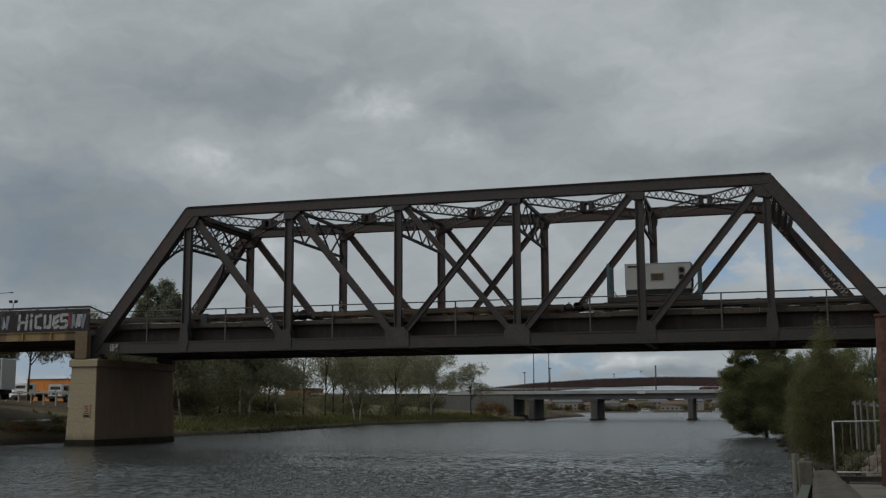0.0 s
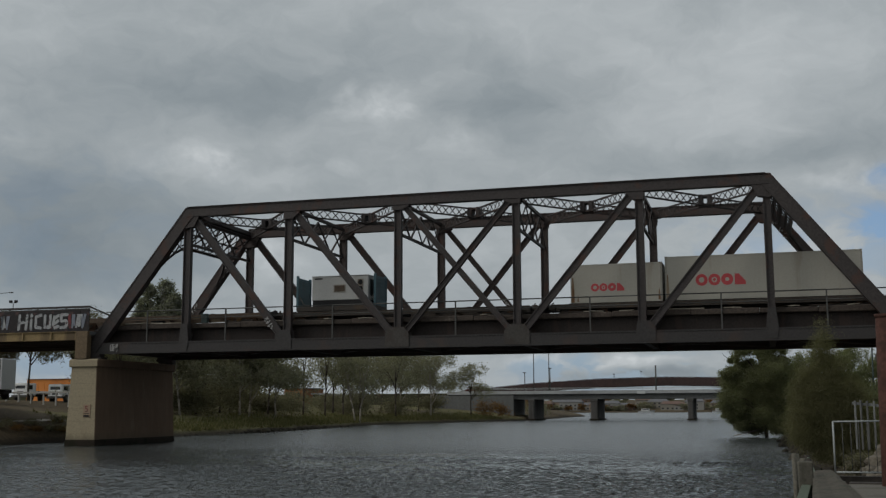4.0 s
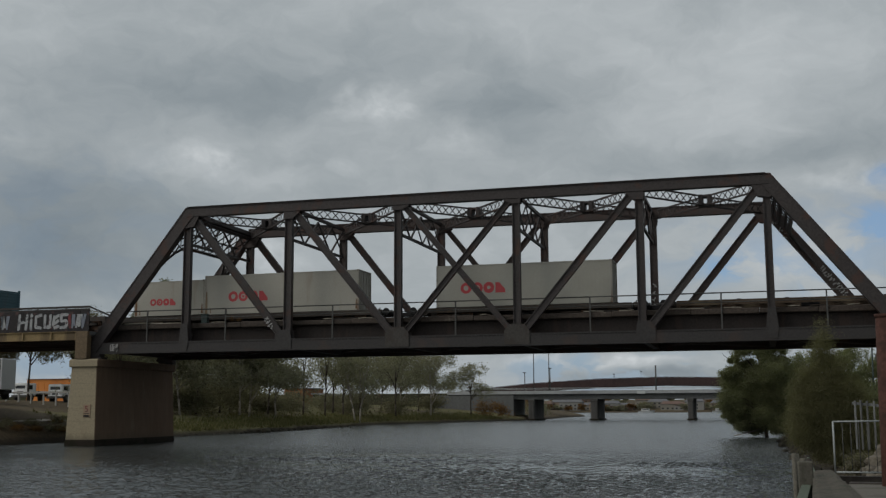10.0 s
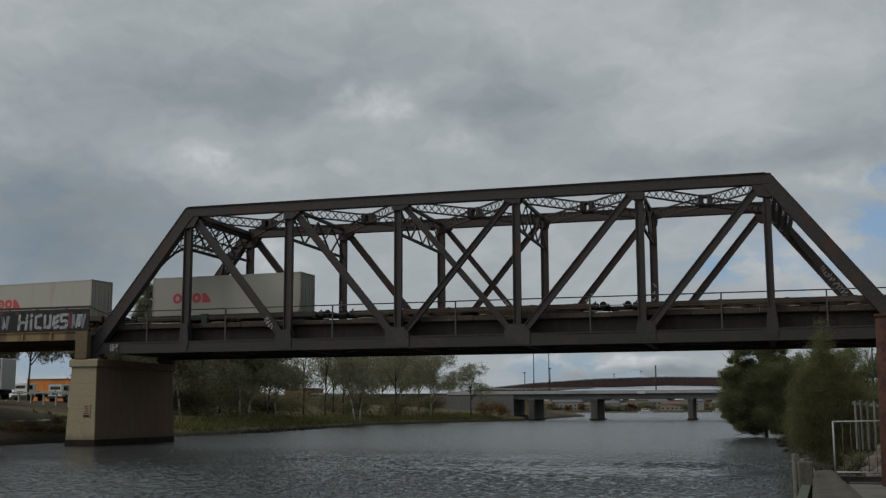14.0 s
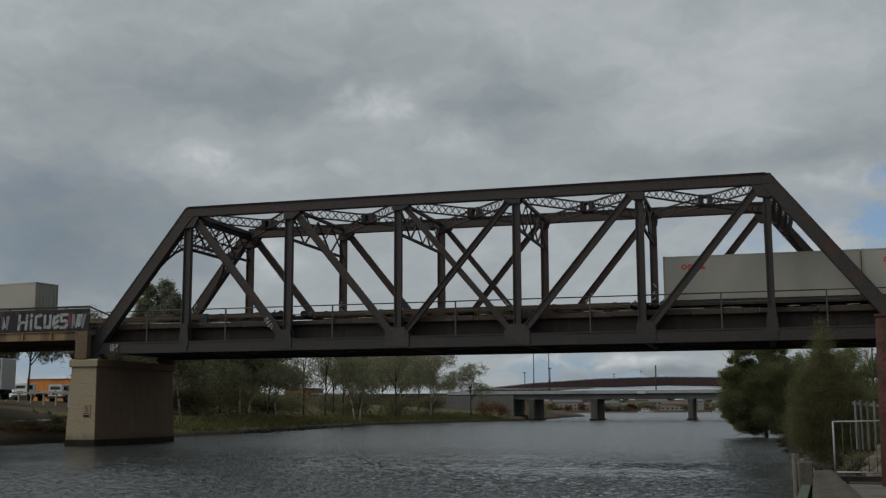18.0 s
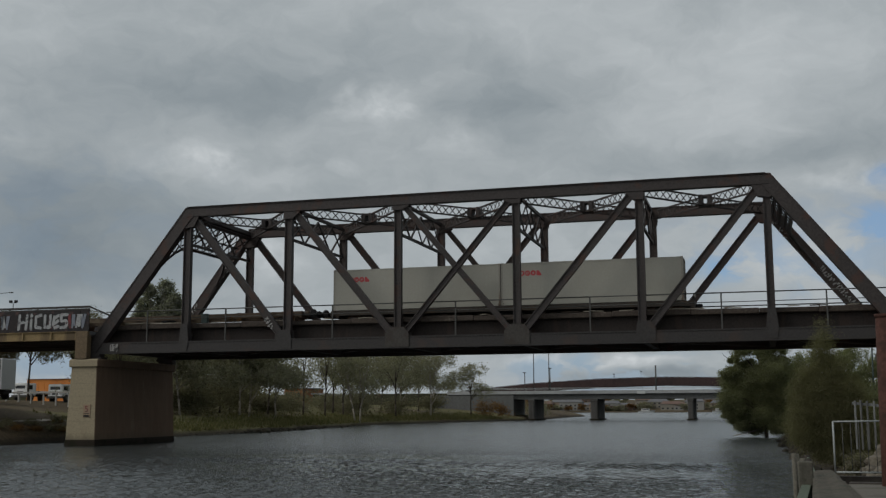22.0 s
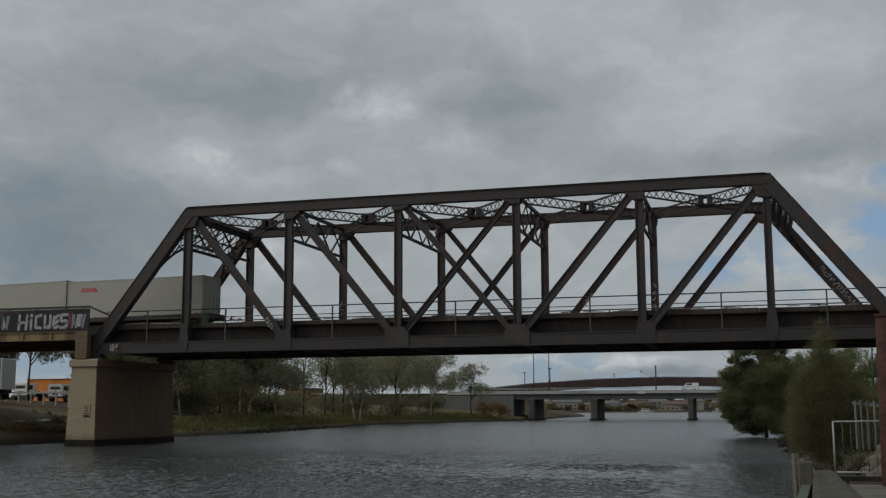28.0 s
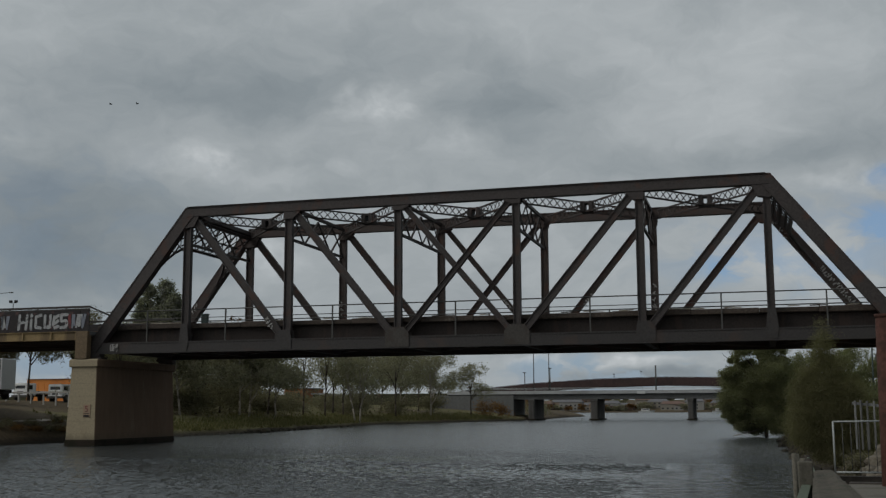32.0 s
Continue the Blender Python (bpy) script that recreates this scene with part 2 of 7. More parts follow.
# ---------------------------------------------------------------- mesh helpers
def part(name, bm, mat, parent=None, label="", kind=""):
    me = bpy.data.meshes.new(name)
    bm.to_mesh(me)
    bm.free()
    for m in (mat if isinstance(mat, (list, tuple)) else [mat]):
        me.materials.append(m)
    ob = new(name, me)
    if parent is not None:
        ob.parent = parent
    return tagged(ob, label, kind=kind)


def shared(name, me, parent, m=None):
    ob = new(name, me)
    ob.parent = parent
    if m is not None:
        ob.matrix_basis = m
    return ob


def thing(name, label, category, group="", kind="", at=(0, 0, 0)):
    ob = new(name)
    ob.location = at
    ob.empty_display_size = 0.2
    return tagged(ob, label, category, group, kind)


def add_box(bm, x0, x1, y0, y1, z0, z1, bevel=0.0, index=0):
    made = bmesh.ops.create_cube(bm, size=1.0, matrix=Matrix.LocRotScale(((x0 + x1) / 2, (y0 + y1) / 2, (z0 + z1) / 2), None, (abs(x1 - x0), abs(y1 - y0), abs(z1 - z0))))
    vs = made["verts"]
    fs = {f for v in vs for f in v.link_faces}
    for f in fs:
        f.material_index = index
    if bevel:
        es = list({e for v in vs for e in v.link_edges})
        out = bmesh.ops.bevel(bm, geom=es, offset=bevel, segments=1, affect="EDGES")
        for f in out["faces"]:
            f.material_index = index
    return bm


def boxed(x0, x1, y0, y1, z0, z1, bevel=0.0):
    return add_box(bmesh.new(), x0, x1, y0, y1, z0, z1, bevel)


def axes(p0, p1, side):
    """Along p0-p1; the second axis lies near side."""
    p0, p1, side = Vector(p0), Vector(p1), Vector(side)
    a = (p1 - p0).normalized()
    n = (side - a * side.dot(a)).normalized()
    return p0, p1, a.cross(n), n


def add_bar(bm, p0, p1, w, d, side=(0, 1, 0), off=0.0, lift=0.0):
    """A straight bar; w across, d along side, moved by off across and lift along side."""
    p0, p1, s, n = axes(p0, p1, side)
    vs = []
    for p in (p0, p1):
        for i, j in ((-1, -1), (1, -1), (1, 1), (-1, 1)):
            vs.append(bm.verts.new(p + s * (off + i * w / 2) + n * (lift + j * d / 2)))
    for q in ((3, 2, 1, 0), (4, 5, 6, 7), (0, 1, 5, 4), (1, 2, 6, 5), (2, 3, 7, 6), (3, 0, 4, 7)):
        bm.faces.new([vs[i] for i in q])
    return bm


def add_beam(bm, p0, p1, w, d, side=(0, 1, 0), plate=0.07, web=0.55):
    """A riveted member: two edge plates with a web set back between them."""
    add_bar(bm, p0, p1, plate, d, side, off=-w / 2 + plate / 2)
    add_bar(bm, p0, p1, plate, d, side, off=w / 2 - plate / 2)
    add_bar(bm, p0, p1, w - 1.9 * plate, d * web, side)
    return bm


def add_tube(bm, p0, p1, r, n=8, r2=None):
    p0, p1, s, q = axes(p0, p1, (0.31, 0.52, 0.79))
    r2 = r if r2 is None else r2
    ring = [[bm.verts.new(p + (s * math.cos(2 * math.pi * i / n) + q * math.sin(2 * math.pi * i / n)) * rr) for i in range(n)] for p, rr in ((p0, r), (p1, r2))]
    for i in range(n):
        f = bm.faces.new((ring[0][i], ring[0][(i + 1) % n], ring[1][(i + 1) % n], ring[1][i]))
        f.smooth = True
    bm.faces.new(ring[1])
    bm.faces.new(ring[0][::-1])
    return bm


def add_laced(bm, p0, p1, depth, up=(0, 0, 1), bar=0.09, lace=0.05, cross=True, pitch=1.0):
    """Two parallel bars with crossing lacing between them."""
    p0, p1, s, n = axes(p0, p1, up)
    for e in (-1, 1):
        add_bar(bm, p0 + n * e * depth / 2, p1 + n * e * depth / 2, bar * 1.6, bar, up)
    length = (p1 - p0).length
    count = max(1, round(length / (depth * pitch)))
    a = (p1 - p0) / count
    for i in range(count):
        b0, b1 = p0 + a * i, p0 + a * (i + 1)
        e = 1 if i % 2 else -1
        add_bar(bm, b0 + n * e * depth / 2, b1 - n * e * depth / 2, 0.02, lace, s.cross(a))
        if cross:
            add_bar(bm, b0 - n * e * depth / 2 + s * 0.03, b1 + n * e * depth / 2 + s * 0.03, 0.02, lace, s.cross(a))
    return bm


def add_plate(bm, pts, y0, y1):
    """A flat plate with the outline pts (x, z), between y0 and y1."""
    a = [bm.verts.new((x, y0, z)) for x, z in pts]
    b = [bm.verts.new((x, y1, z)) for x, z in pts]
    n = len(pts)
    bm.faces.new(a)
    bm.faces.new(b[::-1])
    for i in range(n):
        bm.faces.new((a[(i + 1) % n], a[i], b[i], b[(i + 1) % n]))
    return bm


# ---------------------------------------------------------------- the truss bridge
WIDE = 10.37
ZC0, ZC1 = 6.64, 7.45          # bottom chord
ZT0, ZT1 = 16.50, 17.19        # top chord
LEFT, RIGHT = -47.75, 7.50     # ends of the bottom chord
POSTS = {True: (((-48.72, 6.35), (-40.47, 16.90), 0.88), ((8.17, 6.35), (-0.13, 16.90), 0.86)),
         False: (((-48.63, 6.35), (-40.84, 16.90), 0.82), ((8.12, 6.35), (-0.12, 16.90), 0.82))}
NODES = {0: LEFT, 1: -40.67, 2: -32.69, 3: -24.54, 4: -16.22, 5: -8.05, 6: -0.08, 7: RIGHT}
FAR = {0: LEFT, 1: -40.75, 2: -32.60, 3: -24.45, 4: -16.30, 5: -8.15, 6: 0.0, 7: RIGHT}


def truss(bridge, xs, y, mat, chord_mat, near):
    zc, zt = (ZC0 + ZC1) / 2, (ZT0 + ZT1) / 2
    dep = 0.52
    for k in range(7):
        bm = add_beam(bmesh.new(), (xs[k], y, zc), (xs[k + 1], y, zc), ZC1 - ZC0, dep + 0.06, plate=0.09, web=0.86)
        part("bottom_chord", bm, chord_mat, bridge)
    for k in range(1, 6):
        bm = add_beam(bmesh.new(), (xs[k] - (0.08 if k == 1 else 0), y, zt), (xs[k + 1] + (0.30 if k == 5 else 0), y, zt), ZT1 - ZT0, dep + 0.08, plate=0.08, web=0.9)
        add_box(bm, xs[k], xs[k + 1], y - 0.38, y + 0.38, ZT1, ZT1 + 0.035)
        part("top_chord", bm, mat, bridge)
    # end posts
    for foot, hip, w in POSTS[near]:
        bm = add_beam(bmesh.new(), (foot[0], y, foot[1]), (hip[0], y, hip[1]), w, dep + 0.1, plate=0.08, web=0.9)
        part("end_post", bm, mat, bridge)
    for k in range(1, 7):
        w = {3: 0.50, 4: 0.50, 5: 0.52, 6: 0.46}.get(k, 0.56) if near else 0.54
        bm = add_beam(bmesh.new(), (xs[k], y, ZC1 - 0.1), (xs[k], y, ZT0 + 0.1), w, 0.40, plate=0.06, web=0.45)
        part("vertical_post", bm, mat, bridge)
    # diagonals fall towards the middle, crossed in the middle panel
    for a, b, w in ((1, 2, 0.52), (2, 3, 0.48), (3, 4, 0.38), (4, 3, 0.38), (5, 4, 0.48), (6, 5, 0.49)):
        s = 1 if b > a else -1
        shift = 0.0 if (a, b) != (4, 3) else 0.02
        bm = add_beam(bmesh.new(), (xs[a] + s * 0.25, y + shift, zt - 0.2), (xs[b] - s * (0.32 if near else 0.50), y + shift, ZC1 + 0.05), w, 0.34 + 2 * shift, plate=0.06, web=0.5)
        part("diagonal", bm, mat, bridge)
    # gusset plates
    for k in range(1, 7):
        x = xs[k]
        left = k in (2, 3, 4)          # a diagonal comes in from the left
        right = k in (3, 4, 5)
        for yy in ((-0.31, -0.27), (0.27, 0.31)):
            if k in (1, 6):
                pts = [(x - 0.25, ZC0 + 0.12), (x + 0.25, ZC0 + 0.12), (x + 0.38, ZC1 - 0.05), (x + 0.35, ZC1 + 0.25), (x + 0.24, ZC1 + 1.25), (x - 0.24, ZC1 + 1.25), (x - 0.35, ZC1 + 0.25), (x - 0.38, ZC1 - 0.05)]
            else:
                l, r = (0.85 if left else 0.38), (0.85 if right else 0.38)
                pts = [(x - l, ZC0 + 0.1), (x + r, ZC0 + 0.1), (x + r, ZC1 + (0.2 if right else 0.1)), (x + (0.5 if right else 0.29), ZC1 + 0.62),
                       (x - (0.5 if left else 0.29), ZC1 + 0.62), (x - l, ZC1 + (0.2 if left else 0.1))]
            part("gusset_plate", add_plate(bmesh.new(), pts, y + yy[0], y + yy[1]), GUSSET if near and k in (3, 4) else chord_mat, bridge)
            # the top joint
            if k in (1, 6):
                s = 1 if k == 1 else -1
                pts = [(x - s * 0.72, ZT0 - 0.75), (x - s * 0.1, ZT0 - 0.85), (x + s * 0.55, ZT0 - 0.75), (x + s * 0.95, ZT0 + 0.05), (x + s * 0.95, ZT1 - 0.10), (x + s * 0.05, ZT1 - 0.10)]
            else:
                s = 1 if k in (2, 3) else -1
                e = 0.35 if k in (3, 4) else 0.55
                pts = [(x - s * 0.32, ZT0 - e), (x + s * 0.35, ZT0 - e), (x + s * 0.85, ZT0 - 0.1), (x + s * 0.85, ZT1 - 0.10), (x - s * 0.36, ZT1 - 0.10), (x - s * 0.36, ZT0 - 0.1)]
            if s < 0:
                pts = pts[::-1]
            part("gusset_plate", add_plate(bmesh.new(), pts, y + yy[0] * 0.84, y + yy[1] * 0.84), mat, bridge)
    # shoes on the piers
    for x in (xs[0] - 0.1, xs[7] + 0.1):
        bm = boxed(x - 0.55, x + 0.55, y - 0.45, min(y + 0.45, 10.42), 6.26, 6.42, 0.02)
        add_box(bm, x - 0.35, x + 0.35, y - 0.36, y + 0.36, 6.42, ZC0 + 0.05, 0.02)
        part("bearing_shoe", bm, mat, bridge)


def build_bridge():
    bridge = thing("truss_bridge", "dark brown riveted steel through-truss railway bridge over the river", "bridge")
    truss(bridge, NODES, 0.0, STEEL, STEEL_GREY, True)
    truss(bridge, FAR, WIDE, STEEL_FAR, STEEL_FAR, False)
    mid = {k: (NODES[k] + FAR[k]) / 2 for k in NODES}
    # cross struts and sway frames at each post
    for k in range(1, 7):
        bm = add_beam(bmesh.new(), (NODES[k], 0.28, ZT0 + 0.30), (FAR[k], WIDE - 0.28, ZT0 + 0.30), 0.40 if k in (1, 6) else 0.20, 0.30 if k in (1, 6) else 0.22, (0, 0, 1), plate=0.04)
        part("top_strut", bm, STEEL, bridge)
        z0, z1 = 14.55, ZT0 + 0.05
        part("sway_strut", add_bar(bmesh.new(), (NODES[k], 0.2, z0), (FAR[k], WIDE - 0.2, z0), 0.16, 0.18, (0, 0, 1)), STEEL, bridge)
        ys = np.linspace(0.25, WIDE - 0.25, 5)
        for i in range(4):
            x0 = NODES[k] + (FAR[k] - NODES[k]) * ys[i] / WIDE
            bm = add_bar(bmesh.new(), (x0, ys[i], z0 if i % 2 else z1), (x0, ys[i + 1], z1 if i % 2 else z0), 0.12, 0.10, (1, 0, 0))
            add_bar(bm, (x0 + 0.12, ys[i], z1 if i % 2 else z0), (x0 + 0.12, ys[i + 1], z0 if i % 2 else z1), 0.09, 0.07, (1, 0, 0))
            part("sway_brace", bm, STEEL, bridge)
    # laced top laterals with a box plate where they cross
    for k in range(1, 6):
        z = ZT0 + 0.10
        cx, cy = (mid[k] + mid[k + 1]) / 2, WIDE / 2
        for (xa, ya) in ((NODES[k], 0.3), (NODES[k + 1], 0.3), (FAR[k], WIDE - 0.3), (FAR[k + 1], WIDE - 0.3)):
            d = Vector((cx - xa, cy - ya, 0)).normalized() * 0.6
            part("laced_lateral", add_laced(bmesh.new(), (xa + d.x, ya + d.y, z), (cx - d.x * 0.9, cy - d.y * 0.9, z), 0.62, bar=0.09, lace=0.065), STEEL, bridge)
        bm = boxed(cx - 0.46, cx - 0.13, cy - 0.5, cy + 0.5, z - 0.40, z + 0.40, 0.05)
        add_box(bm, cx + 0.13, cx + 0.46, cy - 0.5, cy + 0.5, z - 0.40, z + 0.40, 0.05)
        for sz in (-1, 1):
            add_box(bm, cx - 0.15, cx + 0.15, cy - 0.42, cy + 0.42, z + sz * 0.31 - 0.07, z + sz * 0.31 + 0.07)
            for sx in (-1, 1):
                add_bar(bm, (cx + sx * 0.15, cy - 0.42, z + sz * 0.20), (cx + sx * 0.05, cy - 0.42, z + sz * 0.27), 0.06, 0.05)
        part("crossing_plate", bm, STEEL, bridge)
    # portals in the plane of the end posts
    for s, k, e in ((1, 1, 0), (-1, 6, 7)):
        top, foot = Vector((mid[k] + s * 0.1, 0, ZT0 + 0.1)), Vector((mid[e] - s * 0.3, 0, 6.6))
        down = (foot - top).normalized()

        def at(y, q, top=top, down=down):
            return top + down * q + Vector((0, y, 0))

        part("portal_strut", add_bar(bmesh.new(), at(0.3, 0.2), at(WIDE - 0.3, 0.2), 0.30, 0.26, down), STEEL, bridge)
        part("portal_strut", add_bar(bmesh.new(), at(2.3, 2.5), at(WIDE - 2.3, 2.5), 0.18, 0.20, down), STEEL, bridge)
        ys = np.linspace(0.3, WIDE - 0.3, 10)
        part("portal_strut", add_bar(bmesh.new(), at(0.9, 1.35), at(WIDE - 0.9, 1.35), 0.10, 0.12, down), STEEL, bridge)
        for i in range(9):
            for qa, qb in ((0.25, 1.32), (1.38, 2.45)):
                bm = add_bar(bmesh.new(), at(ys[i], qa), at(ys[i + 1], qb), 0.09, 0.05, (s, 0, 0.6))
                add_bar(bm, at(ys[i], qb) + Vector((0.07, 0, 0)), at(ys[i + 1], qa) + Vector((0.07, 0, 0)), 0.09, 0.05, (s, 0, 0.6))
                part("portal_lacing", bm, STEEL, bridge)
        for y0, y1 in ((0.25, 2.5), (WIDE - 0.25, WIDE - 2.5)):
            bm = bmesh.new()
            steps = [(y0 + (y1 - y0) * (1 - math.cos(a)), 6.1 - 3.6 * math.sin(a)) for a in np.linspace(0, math.pi / 2, 6)]
            for (ya, qa), (yb, qb) in zip(steps, steps[1:]):
                add_bar(bm, at(ya, qa), at(yb, qb), 0.16, 0.18, (s, 0, 0.6))
            for ya, qa in steps[1:-1]:
                add_bar(bm, at(y0, qa - 0.5), at(ya, qa), 0.09, 0.09, (s, 0, 0.6))
                add_bar(bm, at(ya, qa), at(ya, 2.5), 0.09, 0.09, (s, 0, 0.6))
            part("knee_brace", bm, STEEL, bridge)
    # floor: cross girders, stringers, sleepers, rails
    for k in range(8):
        bm = add_beam(bmesh.new(), (mid[k], 0.2, 7.42), (mid[k], WIDE - 0.2, 7.42), 0.40, 1.30, (0, 0, 1), plate=0.05, web=1.0)
        part("cross_girder", bm, STEEL_FAR, bridge)
    for y in (1.0, 1.95, 3.65, 6.7, 8.4, 9.35):
        web = part("stringer", add_bar(bmesh.new(), (LEFT - 0.4, y, 7.72), (RIGHT + 0.4, y, 7.72), 0.05, 0.80, (0, 0, 1)), STEEL_FAR, bridge)
        for z in (8.12, 7.3):
            part("flange", add_bar(bmesh.new(), (LEFT - 0.4, y, z), (RIGHT + 0.4, y, z), 0.30, 0.05, (0, 0, 1)), STEEL_FAR, web)
    for k in range(7):
        for ya, yb, dz in ((0.3, WIDE - 0.3, 0.0), (WIDE - 0.3, 0.3, 0.14)):
            part("bottom_lateral", add_bar(bmesh.new(), (mid[k], ya, 6.80 + dz), (mid[k + 1], yb, 6.80 + dz), 0.22, 0.10, (0, 0, 1)), STEEL_FAR, bridge)
    x = LEFT - 0.3
    bm = add_bar(bmesh.new(), (0, 0.83, 8.22), (0, WIDE - 0.83, 8.22), 0.24, 0.16, (0, 0, 1))
    first = part("sleeper", bm, TIMBER_DARK, bridge)
    first.location.x = x
    while x < RIGHT - 0.3:
        x += 0.62
        shared("sleeper", first.data, bridge, Matrix.Translation((x, 0, 0)))
    stops = [70.0, BEND] + list(np.arange(BEND - 6, STRAIGHT - 0.1, -6.0)) + [-112.0]
    for y in (TRACK - 0.72, TRACK + 0.72, WIDE - TRACK - 0.72, WIDE - TRACK + 0.72):
        bm = bmesh.new()
        for p, q in zip(stops, stops[1:]):
            xa, ya, _ = along(p, y - TRACK)
            xb, yb, _ = along(q, y - TRACK)
            for z, w, d in ((8.315, 0.14, 0.03), (8.37, 0.03, 0.10), (8.43, 0.07, 0.045)):
                add_bar(bm, (xa, ya, z + grade(p)), (xb, yb, z + grade(q)), w, d, (0, 0, 1))
        part("rail", bm, RAIL, bridge)
    # timber kerb along the deck's edge, in lengths that no longer lie quite true
    rng = random.Random(4)
    for y0, y1 in ((0.42, 0.72), (WIDE - 0.72, WIDE - 0.42)):
        x = LEFT - 0.5
        while x < RIGHT + 0.4:
            n = min(rng.uniform(3.2, 5.2), RIGHT + 0.45 - x)
            j = rng.uniform(-0.035, 0.035)
            bm = boxed(x, x + n - 0.004, y0 + j, y1 + j, 8.41 + rng.uniform(-0.05, 0.02), 8.775 + rng.uniform(-0.04, 0.03), 0.05)
            part("kerb_timber", bm, TIMBER, bridge)
            x += n
        part("fascia_plate", boxed(LEFT - 0.4, RIGHT + 0.4, (y1 + 0.04 if y0 < 1 else y0 - 0.09), (y1 + 0.09 if y0 < 1 else y0 - 0.04), 7.30, 8.52), SHADE_STEEL, bridge)
    # walkway bracket posts and handrails on both sides
    for yy in (0.365, WIDE - 0.365):
        posts = [-47.5, -44.05, -37.72, -29.49, -20.58, -11.46, -3.12, 3.21, 7.0]
        for x in posts[1:-1]:
            bm = add_bar(bmesh.new(), (x, yy, 7.50), (x, yy, 9.76), 0.09, 0.09)
            part("rail_post", bm, HANDRAIL, bridge)
        for a, b in zip(posts, posts[1:]):
            for z, r in ((9.76, 0.042), (9.17, 0.026)):
                part("handrail", add_tube(bmesh.new(), (a, yy, z), (b, yy, z), r, 6), HANDRAIL, bridge)
    # sprayed scrawls on a few members
    rng = random.Random(9)

    def scrawl(name, p0, p1, h, count, side=(0, 1, 0)):
        p0, p1, s, n = axes(p0, p1, side)
        bm = bmesh.new()
        for i in range(count):
            c = p0 + (p1 - p0) * ((i + 0.5) / count)
            a = (p1 - p0).normalized()
            step = (p1 - p0).length / count
            for j in range(3):
                u0, v0 = rng.uniform(-0.4, 0.1) * step, rng.uniform(-0.5, 0.5) * h
                u1, v1 = u0 + rng.uniform(0.1, 0.5) * step, rng.uniform(-0.5, 0.5) * h
                add_bar(bm, c + a * u0 + s * v0, c + a * u1 + s * v1, 0.085, 0.012, n)
        part(name, bm, PALE, bridge, "pale sprayed scrawl")

    scrawl("sprayed_scrawl", (-46.65, -0.335, 7.08), (-45.95, -0.335, 7.08), 0.62, 5)
    scrawl("sprayed_scrawl", (-34.35, -0.21, 8.95), (-33.75, -0.21, 8.15), 0.42, 4)
    scrawl("sprayed_scrawl", (3.45, WIDE - 0.36, 12.35), (6.35, WIDE - 0.36, 8.65), 0.44, 24)
    scrawl("sprayed_scrawl", (0.35, WIDE - 0.35, 15.9), (1.45, WIDE - 0.35, 14.4), 0.4, 3)
    scrawl("sprayed_scrawl", (-8.15, WIDE - 0.24, 9.3), (-8.15, WIDE - 0.24, 11.6), 0.36, 5)
    scrawl("sprayed_scrawl", (-42.6, WIDE - 0.35, 14.1), (-43.5, WIDE - 0.35, 12.8), 0.4, 3)
    scrawl("sprayed_scrawl", (-32.62, WIDE - 0.24, 9.8), (-32.62, WIDE - 0.24, 11.2), 0.36, 4)
    scrawl("sprayed_scrawl", (-19.5, WIDE - 0.2, 10.85), (-18.95, WIDE - 0.2, 10.1), 0.24, 3)
    scrawl("sprayed_scrawl", (-13.35, WIDE - 0.2, 10.1), (-12.75, WIDE - 0.2, 11.0), 0.3, 4)
    scrawl("sprayed_scrawl", (-45.85, WIDE - 0.35, 10.35), (-45.15, WIDE - 0.35, 11.2), 0.36, 3)
    return bridge


def build_deck_clutter():
    board = thing("loose_board", "pale weathered board lying along the deck edge", "board")
    bm = add_bar(bmesh.new(), (-46.0, 0.57, 8.86), (-44.4, 0.56, 8.89), 0.2, 0.07, (0, 0, 1))
    add_bar(bm, (-44.4, 0.56, 8.89), (-42.9, 0.58, 8.84), 0.2, 0.07, (0, 0, 1))
    part("plank", bm, PALE_BOARD, board)
    board = thing("loose_board", "grey split board lying along the deck edge", "board")
    part("plank", add_bar(bmesh.new(), (-43.4, 0.50, 8.83), (-40.9, 0.52, 8.82), 0.16, 0.06, (0, 0, 1)), PALE_BOARD, board)
    board = thing("loose_board", "pale worn board lying along the deck edge", "board")
    part("plank", add_bar(bmesh.new(), (-6.4, 0.52, 8.83), (-4.2, 0.55, 8.82), 0.16, 0.06, (0, 0, 1)), PALE_BOARD, board)
    rng = random.Random(12)
    for x in (-38.9, -34.6, -30.2, -27.6, -22.3, -18.9, -13.4, -11.9, -9.6, -3.0, 0.9, 2.2, 4.4):
        n = rng.uniform(0.5, 1.7)
        ya, yb = rng.uniform(0.44, 0.52), rng.uniform(0.44, 0.6)
        za = 8.80 + rng.uniform(0.0, 0.03)
        bm = bmesh.new()
        add_bar(bm, (x, ya, za), (x + n * 0.6, yb, za + 0.02), rng.uniform(0.08, 0.17), 0.06, (0, 0, 1))
        add_bar(bm, (x + n * 0.5, yb + 0.03, za + 0.01), (x + n, ya + 0.05, za + rng.uniform(-0.01, 0.05)), 0.07, 0.045, (0, 0, 1))
        board = thing("loose_board", "short splintered board lying on the deck edge", "board")
        part("plank", bm, PALE_BOARD if rng.random() < 0.55 else TIMBER, board)
    box = thing("cable_box", "small grey-green steel cable box beside the track", "box")
    part("cabinet", boxed(-39.98, -39.5, 0.92, 1.25, 8.30, 9.42, 0.03), BOX_GREEN, box)
    part("lid", boxed(-40.02, -39.46, 0.88, 1.29, 9.42, 9.48, 0.015), BOX_GREEN, box)


